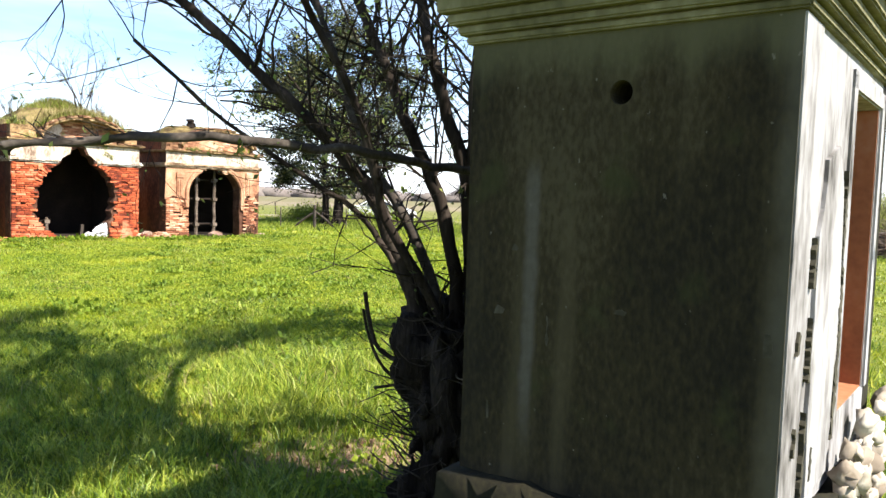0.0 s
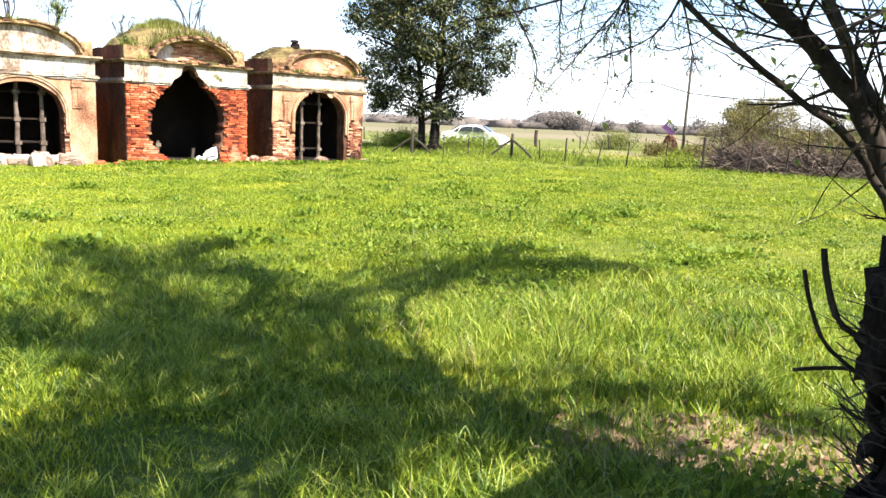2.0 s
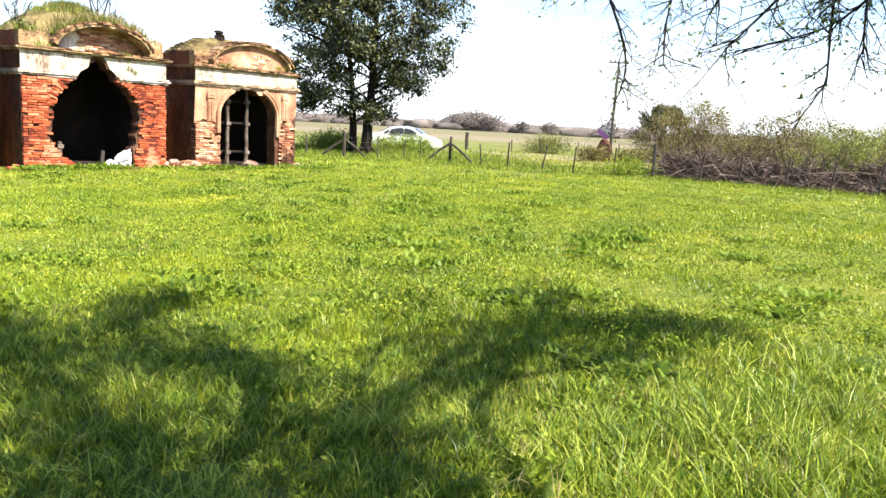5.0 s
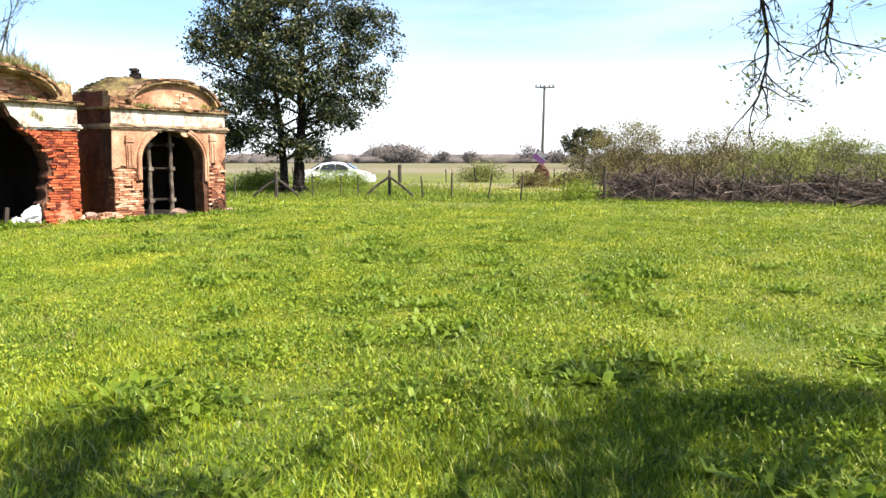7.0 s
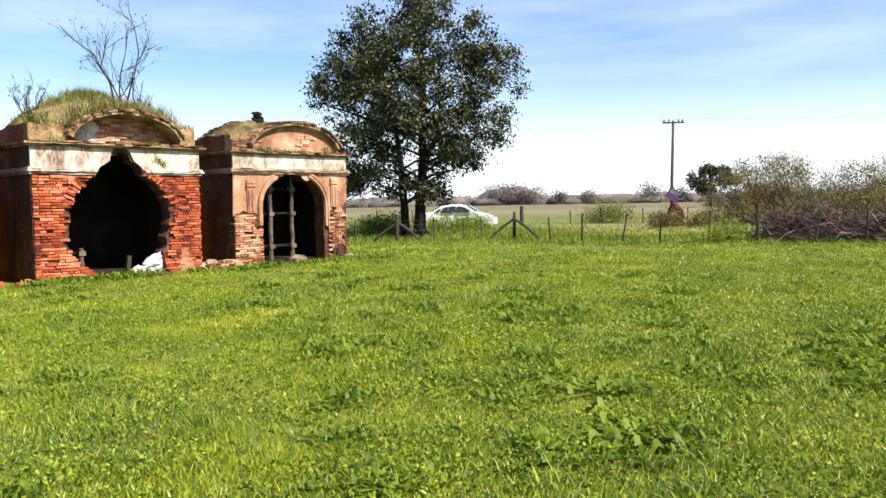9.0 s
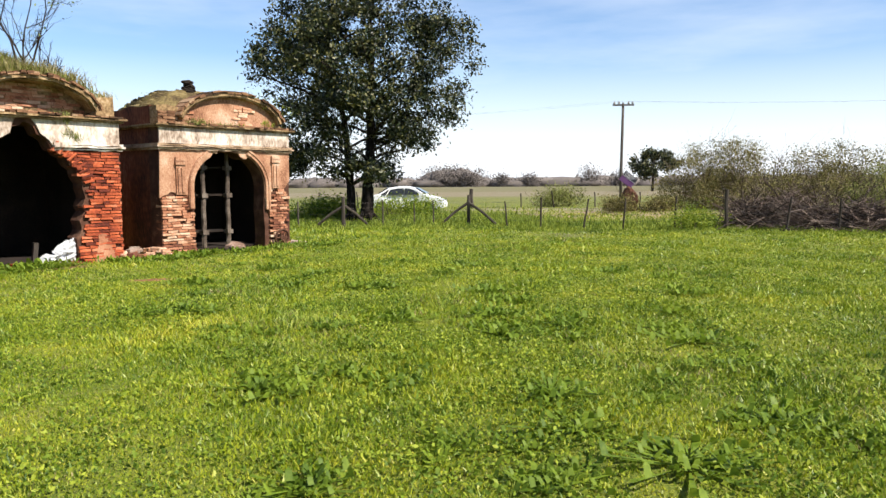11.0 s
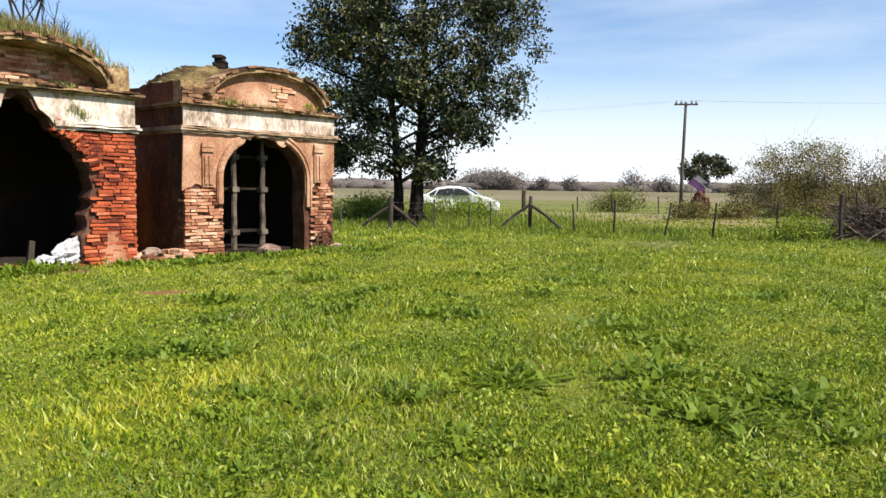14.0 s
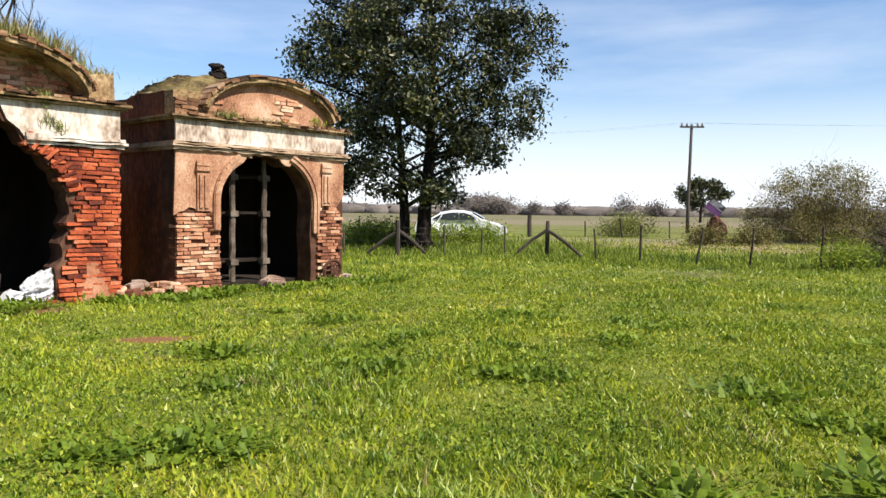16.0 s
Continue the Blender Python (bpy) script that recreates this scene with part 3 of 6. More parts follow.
def vault(t, w, depth, z0, apex, material, knob=None, label="", stepped=False):
    bm = bmesh.new()
    cx, cy, half = w / 2, depth / 2 + 0.24, depth / 2 - 0.26
    nr, na = (28, 60) if stepped else (9, 36)
    rings = []
    for i in range(nr + 1):
        f = i / nr
        ring = []
        for k in range(na):
            a = 2 * math.pi * k / na
            c, s = math.cos(a), math.sin(a)
            q = 1 / max(abs(c), abs(s))
            sq = 1 + (q - 1) * (1 - f) ** 1.5
            rr = math.cos(f * math.pi / 2)
            z = z0 + (apex - z0) * math.sin(f * math.pi / 2) ** 0.9
            if stepped:
                rr = math.cos((i // 2 * 2) / nr * math.pi / 2) - (0.004 if i % 2 else 0)
                z += 0.035 * (i % 2)
            ring.append((cx + (cx - 0.02) * rr * c * sq, cy + half * rr * s * sq, z + 0.07 * noise.noise(Vector((c * rr * 5, s * rr * 5, w))) + 0.03 * noise.noise(Vector((c * rr * 14, s * rr * 14, w)))))
        rings.append(ring)
    vs = [[bm.verts.new(p) for p in r] for r in rings[:-1]]
    topv = bm.verts.new((cx, cy, apex))
    for i in range(nr - 1):
        for k in range(na):
            bm.faces.new((vs[i][k], vs[i][(k + 1) % na], vs[i + 1][(k + 1) % na], vs[i + 1][k]))
    for k in range(na):
        bm.faces.new((vs[-1][k], vs[-1][(k + 1) % na], topv))
    bm.faces.new([v for v in vs[0]][::-1])
    d = part("dome_roof", bm, material, t, label, smooth=not stepped)
    if knob:
        bm = bmesh.new()
        x, y, z = knob
        for dz, rad in ((0.0, 0.2), (0.1, 0.19), (0.22, 0.17)):
            lump(bm, (x, y, z + dz + 0.06), (rad, rad, 0.09), random.Random(5 + int(dz * 100)), 3, 0.25)
        part("finial", bm, M_INSIDE, t, "broken dark masonry finial stump")
    return d


def pediment(t, w, outline, rim, tymp_z, tymp_mat, label, reach, deep=0.0):
    """Parapet over the cornice; deep: how far the field under the arch lies behind its face."""
    bm = bmesh.new()
    field = [(rim[0][0] + 0.2, tymp_z)] + [(x, z - 0.1) for x, z in rim[1:-1] if z > tymp_z + 0.13] + [(rim[-1][0] - 0.2, tymp_z)]
    foot = outline[0][1]
    notch = [(field[-1][0], foot)] + field[::-1] + [(field[0][0], foot)] if deep else []
    slab(bm, outline + notch, 0.10, 0.42)
    part("parapet", bm, M_PED, t, label)
    # arched rim: a projecting plaster soffit under a crumbling brick edge
    rg = random.Random(len(rim) + int(w * 10))
    edge, soffit = bmesh.new(), bmesh.new()
    for (xa, za), (xb, zb) in zip(rim, rim[1:]):
        L = math.hypot(xb - xa, zb - za)
        m = Matrix.Translation((xa, 0, za)) @ Matrix.Rotation(-math.atan2(zb - za, xb - xa), 4, "Y")
        for lo, hi in ((-0.005, 0.026), (0.03, 0.07)):
            if rg.random() < 0.9:
                box(edge, rg.uniform(-0.01, 0.02), -0.1 - reach + rg.uniform(-0.04, 0.05), lo + rg.uniform(-0.008, 0.008), L - rg.uniform(-0.01, 0.02), 0.30, hi + rg.uniform(-0.01, 0.014), m)
        box(soffit, -0.004, -0.06 - reach, -0.075, L + 0.004, 0.29, -0.008, m)
        box(soffit, -0.004, -0.03 - reach * 0.6, -0.11, L + 0.004, 0.288, -0.076, m)
    part("arched_rim", edge, M_BRICKD_LAID, t, "crumbling brick edge over the arch")
    part("arch_soffit", soffit, M_PED, t, "mossy plaster underside of the arch")
    bm = bmesh.new()
    slab(bm, [(rim[0][0] + 0.2, tymp_z)] + [(x, z - 0.09) for x, z in rim[1:-1]] + [(rim[-1][0] - 0.2, tymp_z)], 0.06 + deep, 0.098 + deep)
    part("tympanum", bm, tymp_mat, t)


def ragged_course(t, w, z, reach, rng):
    """A broken line of bricks lying on the cornice."""
    bm, x = bmesh.new(), -0.05
    while x < w:
        ln = rng.uniform(0.1, 0.26)
        if rng.random() > 0.12:
            box(bm, x, -reach + rng.uniform(-0.03, 0.07), z + 0.002, min(w + 0.05, x + ln - 0.012), 0.1, z + rng.uniform(0.03, 0.06))
        x += ln
    part("cornice_bricks", bm, M_BRICKD_LAID, t, "broken mossy brick course on the cornice")


def turf_tufts(t, name, pts, count, spread, h, seed, material, label):
    rng = np.random.default_rng(seed)
    P = np.array([pts[i] for i in rng.integers(0, len(pts), count)]) + rng.normal(size=(count, 3)) * np.array(spread)
    me = blade_mesh(name, P[:, :2], P[:, 2], h * rng.uniform(0.4, 1.3, count), np.full(count, 0.014), material, rng, 0.7)
    ob = new(name, me)
    ob.parent = t
    tagged(ob, label, kind="stuff")
    return ob


def dome_point(w, depth, z0, apex, fx, fy):
    r = min(1.0, math.hypot(fx, fy))
    return (w / 2 + fx * w / 2, depth / 2 + 0.24 + fy * (depth / 2 - 0.26), z0 + (apex - z0) * math.cos(r * math.pi / 2) ** 0.9)


def pilaster(t, x0, x1, z0, z1, material):
    bm = bmesh.new()
    box(bm, x0, -0.045, z0, x1, 0.045, z1)
    part("pilaster", bm, material, t)
    for i in range(2):
        bm = bmesh.new()
        xa = x0 + (x1 - x0) * (0.14 + 0.42 * i)
        box(bm, xa, -0.075, z0 + 0.06, xa + (x1 - x0) * 0.3, -0.044, z1 - 0.28)
        part("flute", bm, material, t)
    bm = bmesh.new()
    box(bm, x0 - 0.03, -0.085, z1 - 0.2, x1 + 0.03, 0.03, z1 - 0.12)
    box(bm, x0 - 0.015, -0.07, z1 - 0.1, x1 + 0.015, 0.03, z1 - 0.03)
    part("capital", bm, material, t)


def archivolt(t, cx, spring, r, foot, material, cut=None, width=0.12):
    bm = bmesh.new()
    pts = [(cx - r, foot)] + arc(cx, spring, r, r * 0.86, 180, 0, 26) + [(cx + r, foot - 0.1)]
    for (xa, za), (xb, zb) in zip(pts, pts[1:]):
        if cut and cut[0] < (xa + xb) / 2 < cut[1]:
            if len(bm.verts):
                part("archivolt", bm, material, t, "moulded plaster arch band, broken at the crown")
                bm = bmesh.new()
            continue
        L = math.hypot(xb - xa, zb - za)
        m = Matrix.Translation((xa, 0, za)) @ Matrix.Rotation(-math.atan2(zb - za, xb - xa), 4, "Y")
        box(bm, -0.003, -0.05, 0, L + 0.003, 0.03, width, m)
        box(bm, -0.003, -0.075, width * 0.55, L + 0.003, 0.03, width * 0.9, m)
    part("archivolt", bm, material, t, "moulded plaster arch band, broken at the crown")


def shelves(t, xs, y, z0, z1, bars, depth, w):
    """Upright posts and ledges for coffins inside."""
    for x in xs:
        bm = bmesh.new()
        n = 8
        pts = [(x + RNG.uniform(-0.012, 0.012), y, z0 + (z1 - z0) * i / n) for i in range(n + 1)]
        tube(bm, pts, 0.07, 0.055, 8, 0.16)
        for zb in bars:
            box(bm, x - 0.09, y - 0.09, zb - 0.1, x + 0.09, y + 0.09, zb + 0.02)
        part("shelf_post", bm, M_POSTC, t, "pale flaking concrete post")
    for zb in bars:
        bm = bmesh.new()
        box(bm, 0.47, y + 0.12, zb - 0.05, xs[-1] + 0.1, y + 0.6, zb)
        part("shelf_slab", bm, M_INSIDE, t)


def crypt_c():
    w, dep = 4.1, 3.1
    t = thing("brick_crypt", pose(C_FL[0], C_FL[1], 0, 0, 0, ANG), "small ruined crypt of ochre plaster and brick with domed roof", "crypt", "row of crypts")
    rg = random.Random(31)
    op = [(0.95, -0.4), (0.95, 1.5)] + arc(2.07, 1.55, 1.12, 0.92, 180, 122, 7)
    op += [(1.5, 2.36), (1.56, 2.45), (1.66, 2.42), (1.7, 2.49), (1.85, 2.495), (1.92, 2.46), (2.02, 2.49), (2.2, 2.495), (2.28, 2.44), (2.34, 2.46), (2.4, 2.37), (2.5, 2.31), (2.6, 2.3), (2.66, 2.36)]
    op += arc(2.07, 1.55, 1.13, 0.95, 56, 0, 7) + [(3.2, 1.3), (3.17, 0.9), (3.21, 0.4), (3.19, -0.4)]
    shell(t, w, dep, op, 3.1, -0.1, M_MORTAR, M_SIDE)
    # plaster skin above the exposed brick
    bm = bmesh.new()
    low = ragged([(0.004, 1.30), (0.3, 1.42), (0.62, 1.36), (0.80, 1.30)], 0.09, 0.05, rg)
    low2 = ragged([(3.34, 1.35), (3.6, 1.5), (3.85, 1.45), (4.096, 1.72)], 0.09, 0.05, rg)
    sk = [(0.004, 2.5)] + low + [(0.83, 1.0), (0.94, 1.0), (0.945, 1.55)] + [(x, z + 0.006) for x, z in op[2:-4]] + [(3.206, 1.2), (3.3, 1.2)] + low2 + [(4.096, 2.5)]
    slab(bm, sk, 0.0, 0.038)
    part("plaster_skin", bm, M_PLASTER, t, "weathered ochre plaster with broken lower edge")
    bm = bmesh.new()
    slab(bm, [(0.003, 2.665), (0.003, 3.06), (4.097, 3.06), (4.097, 2.665)], -0.008, 0.038)
    part("frieze", bm, M_LIME, t, "flaking white limewashed frieze")
    moulding("string_course", t, w, dep, 2.5, ((0, 0.06, 0.06), (0.062, 0.1, 0.11), (0.102, 0.16, 0.075)), M_MOULD)
    moulding("cornice", t, w, dep, 3.06, ((0.0, 0.04, 0.08), (0.042, 0.085, 0.13)), M_PED)
    ragged_course(t, w, 3.147, 0.14, rg)
    rim = arc(2.18, 3.22, 1.62, 0.82, 172, 8, 20)
    out = [(0.02, 3.147), (0.02, 3.6), (0.3, 3.64), (0.62, 3.58), (0.95, 3.68)] + rim[5:] + [(3.9, 3.24), (4.08, 3.2), (4.08, 3.147)]
    pediment(t, w, out, rim, 3.2, M_PLASTER, "eroded brick parapet with lichen and moss", 0.06)
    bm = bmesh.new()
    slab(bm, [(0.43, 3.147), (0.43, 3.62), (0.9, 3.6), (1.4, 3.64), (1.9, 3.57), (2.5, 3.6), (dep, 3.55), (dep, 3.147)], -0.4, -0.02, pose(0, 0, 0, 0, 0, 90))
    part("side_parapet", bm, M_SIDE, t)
    vault(t, w, dep, 3.08, 4.22, M_ROOF, (1.78, 1.4, 4.12), "low dome of stepped brick coated in lichen and moss", True)
    pilaster(t, 0.42, 0.68, 1.36, 2.32, M_PLASTER)
    pilaster(t, 3.45, 3.70, 1.5, 2.42, M_PLASTER)
    archivolt(t, 2.07, 1.55, 1.15, 1.0, M_PLASTER, (1.45, 2.6), 0.15)
    # bared brick on the piers and the parapet
    lay_bricks(t, M_BRICKC, lambda x, z: (0.0 < x < 0.93 and z < (1.36 if x > 0.6 else 1.3 + 0.3 * x)), 0.0, 0.95, -0.25, 1.4, rg, 110, rest=M_BRICKC_LAID)
    lay_bricks(t, M_BRICKC, lambda x, z: (3.23 < x < 4.1 and z < 1.3 + 0.42 * max(0, x - 3.3)), 3.2, 4.12, -0.25, 1.75, rg, 130, rest=M_BRICKC_LAID)
    lay_bricks(t, M_BRICKD, lambda x, z: x < 0.95 and z < 3.52, 0.02, 0.95, 3.2, 3.56, rg, 22, face=0.07, rest=M_BRICKD_LAID)
    lay_bricks(t, M_BRICKC, lambda x, z: 3.2 < z < 3.16 + 0.62 * math.sqrt(max(0, 1 - ((x - 2.18) / 1.5) ** 2)) and (x < 1.3 or 2.2 < x < 3.0), 0.9, 3.5, 3.22, 3.75, rg, 36, face=0.055, gaps=0.2, rest=M_BRICKC_LAID)
    shelves(t, (1.57, 2.35), 0.55, -0.1, 2.6, (0.35, 1.35, 2.1), dep, w)
    turf_tufts(t, "roof_moss", [dome_point(w, dep, 3.15, 4.22, a, b) for a, b in ((-0.5, -0.2), (-0.3, 0.2), (0.0, -0.3), (0.1, 0.3), (0.4, 0.1), (-0.7, 0.1))] + [(x, 0.1, z + 0.05) for x, z in rim[12:19]], 500, (0.35, 0.25, 0.02), 0.07, 5, M_TALL, "short moss and dry grass on the dome")
    turf_tufts(t, "ledge_weed", [(1.1, -0.06, 3.16), (1.25, -0.06, 3.16), (0.95, -0.04, 3.16)], 160, (0.12, 0.03, 0.01), 0.16, 6, M_SHRUB, "green weed rooted on the cornice ledge")
    turf_tufts(t, "ledge_weed", [(1.75, -0.02, 3.16), (2.0, 0.0, 3.16), (2.2, 0.0, 3.16), (3.3, 0.0, 3.3), (3.45, 0.0, 3.22)], 160, (0.1, 0.03, 0.02), 0.1, 61, M_TALL, "short grass along the mossy ledge")
    turf_tufts(t, "ledge_weed", [(2.35, -0.04, 3.14), (2.5, -0.04, 3.14)], 40, (0.05, 0.02, 0.01), 0.12, 8, M_TALL, "dry weed rooted on the cornice ledge")
    # round iron wheel leaning at the foot of the pier
    wh = thing("iron_wheel", t.matrix_world @ pose(3.66, -0.14, 0.08, 90 + 10, 0, 0), "rusty round wheel leaning on the brick pier", "wheel")
    bm = bmesh.new()
    tube(bm, [(0.23 * math.cos(a), 0.23 * math.sin(a), 0) for a in [2 * math.pi * i / 24 for i in range(25)]], 0.035, 0.035, 6)
    part("rim", bm, M_MORTAR, wh)
    bm = bmesh.new()
    bmesh.ops.create_cone(bm, segments=14, radius1=0.08, radius2=0.07, depth=0.09, cap_ends=True)
    part("hub", bm, M_MORTAR, wh)
    for i in range(6):
        bm = bmesh.new()
        a = math.pi / 3 * i
        tube(bm, [(0.06 * math.cos(a), 0.06 * math.sin(a), 0), (0.22 * math.cos(a), 0.22 * math.sin(a), 0)], 0.022, 0.018, 6)
        part("spoke", bm, M_MORTAR, wh)
    return t


def crypt_b():
    w, dep = 4.26, 3.3
    t = thing("brick_crypt", pose(B_FL[0], B_FL[1], 0, 0, 0, ANG), "ruined red brick crypt with a collapsed archway and grassy roof", "crypt", "row of crypts")
    rg = random.Random(12)
    op = ragged([(1.42, -0.4), (1.4, -0.1), (1.05, 0.2), (0.85, 0.5), (0.72, 0.75), (0.82, 1.05), (0.85, 1.3), (0.84, 1.6), (1.0, 1.95), (1.25, 2.22), (1.5, 2.36), (1.6, 2.55), (1.85, 2.72), (1.9, 2.88), (2.05, 2.9), (2.15, 3.0), (2.35, 2.92), (2.42, 2.74), (2.62, 2.6), (2.72, 2.42), (2.98, 2.25), (3.2, 1.95), (3.34, 1.65), (3.42, 1.3), (3.3, 1.15), (3.4, 1.0), (3.25, 0.8), (3.3, 0.6), (3.18, 0.4), (3.17, -0.4)], 0.1, 0.028, rg)
    shell(t, w, dep, op, 3.1, -0.1, M_MORTAR, M_SIDE)
    ins = inside_poly([(0, -0.4), (0, 2.40), (w, 2.40), (w, -0.4), (op[-1][0] + 0.02, -0.4)] + [(x + (-0.07 if x > 2.1 else 0.07), z) for x, z in op[::-1]] + [(1.4, -0.4)])
    lay_bricks(t, M_BRICK, ins, 0.01, w - 0.005, -0.2, 2.36, rg, 250, rest=M_BRICK_LAID, gaps=0.04, wear=1.0)
    # arch ring bricks
    for k in range(9):
        for side, a in ((1, 12 + 6.2 * k), (-1, 168 - 5.2 * k)):
            if side < 0 and k > 6:
                continue
            x, z = 2.12 + 1.28 * math.cos(radians(a)), 1.42 + 1.08 * math.sin(radians(a))
            ob = new("arch_brick", brick_mesh(0.25, M_BRICK, k % 3))
            ob.parent = t
            ob.location, ob.rotation_euler = (x, -0.02, z), (0, -radians(a), 0)
    # remains of plaster low on the piers
    bm = bmesh.new()
    slab(bm, ragged([(3.5, -0.3), (3.62, 0.1), (3.66, 0.45), (3.78, 0.5), (3.9, 0.42), (3.96, 0.1), (4.15, -0.05), (4.22, -0.3)], 0.06, 0.04, rg), -0.03, -0.01)
    part("plaster_patch", bm, M_BRICKC, t)
    bm = bmesh.new()
    slab(bm, [(0.004, 2.47), (0.004, 3.06), (1.95, 3.06), (1.88, 2.9), (1.84, 2.74), (1.6, 2.6), (1.52, 2.47)], -0.008, 0.038)
    slab(bm, [(2.64, 2.62), (2.46, 2.76), (2.38, 2.95), (2.3, 3.06), (w - 0.004, 3.06), (w - 0.004, 2.47), (2.74, 2.47)], -0.008, 0.038)
    part("frieze", bm, M_LIME, t, "white limewashed frieze broken over the arch")
    moulding("string_course", t, w, dep, 2.4, ((0, 0.06, 0.05), (0.062, 0.11, 0.1), (0.112, 0.17, 0.065)), M_LIME, gap=(1.46, 2.72))
    moulding("cornice", t, w, dep, 3.06, ((0.0, 0.05, 0.09), (0.052, 0.1, 0.15)), M_PED)
    ragged_course(t, w, 3.163, 0.17, rg)
    rim = arc(2.28, 3.2, 1.44, 0.78, 172, 8, 30)
    out = [(0.02, 3.163), (0.02, 3.6), (0.55, 3.62), (0.8, 3.58)] + rim[4:-3] + [(3.62, 3.62), (4.2, 3.68), (4.22, 3.163)]
    pediment(t, w, out, rim, 3.2, M_PED, "mossy brick parapet with a segmental arch", 0.16, 0.24)
    bm = bmesh.new()
    slab(bm, ragged([(1.15, 3.2), (1.1, 3.35), (1.25, 3.62), (1.55, 3.78), (1.7, 3.6), (1.62, 3.4), (1.7, 3.2)], 0.1, 0.02, rg), 0.262, 0.298)
    part("plaster_patch", bm, M_LIME, t)
    bm = bmesh.new()
    slab(bm, [(0.43, 3.163), (0.43, 3.62), (0.9, 3.6), (1.4, 3.64), (1.9, 3.57), (2.5, 3.6), (dep, 3.55), (dep, 3.163)], -0.4, -0.02, pose(0, 0, 0, 0, 0, 90))
    part("side_parapet", bm, M_SIDE, t)
    vault(t, w, dep, 3.08, 4.45, M_ROOF, None, "earth-covered dome overgrown with grass")
    roofpts = [dome_point(w, dep, 3.2, 4.45, math.cos(a) * r, math.sin(a) * r) for a in np.linspace(0, 6.2, 16) for r in (0.08, 0.25, 0.42, 0.6, 0.78)]
    turf_tufts(t, "roof_grass", roofpts, 6000, (0.16, 0.14, 0.03), 0.24, 15, M_TALL, "yellow-green grass growing over the roof")
    turf_tufts(t, "dry_grass", roofpts + [(x, 0.1, z + 0.05) for x, z in rim[4:26]] * 2, 4200, (0.18, 0.14, 0.03), 0.32, 19, M_STRAW, "long dry straw among the roof grass")
    turf_tufts(t, "dry_grass", [(0.15, 0.3, 3.58), (0.35, 0.3, 3.6), (0.6, 0.3, 3.6), (3.8, 0.3, 3.64), (4.1, 0.4, 3.66)], 500, (0.12, 0.1, 0.02), 0.16, 20, M_STRAW, "dry straw along the parapet")
    turf_tufts(t, "rim_grass", [(x, 0.05, z + 0.05) for x, z in rim[3:28]] + [(0.3, 0.2, 3.6), (0.1, 0.2, 3.6)], 1500, (0.08, 0.08, 0.02), 0.17, 16, M_TALL, "dry grass hanging over the parapet arch")
    turf_tufts(t, "ledge_weed", [(2.9, -0.06, 3.16), (0.75, -0.06, 3.18), (0.5, 0.0, 3.2)], 150, (0.1, 0.03, 0.01), 0.14, 18, M_SHRUB, "weed rooted on the cornice")
    for k, (u, z) in enumerate(((3.05, 2.78), (3.2, 2.7), (2.95, 3.1))):
        turf_tufts(t, "wall_weed", [(u, -0.04, z), (u + 0.08, -0.04, z - 0.06)], 60, (0.05, 0.02, 0.05), 0.1, 40 + k, M_SHRUB, "small dark weed rooted in the frieze")
    lay_bricks(t, M_BRICKC, lambda x, z: 3.15 < z < 3.12 + 0.72 * math.sqrt(max(0, 1 - ((x - 2.28) / 1.36) ** 2)) and x > 1.62, 1.62, 3.6, 3.2, 3.9, rg, 40, face=0.29, rest=M_BRICKC_LAID, gaps=0.08)
    shelves(t, (1.9,), 2.2, -0.1, 0.5, (0.4,), dep, w)
    return t


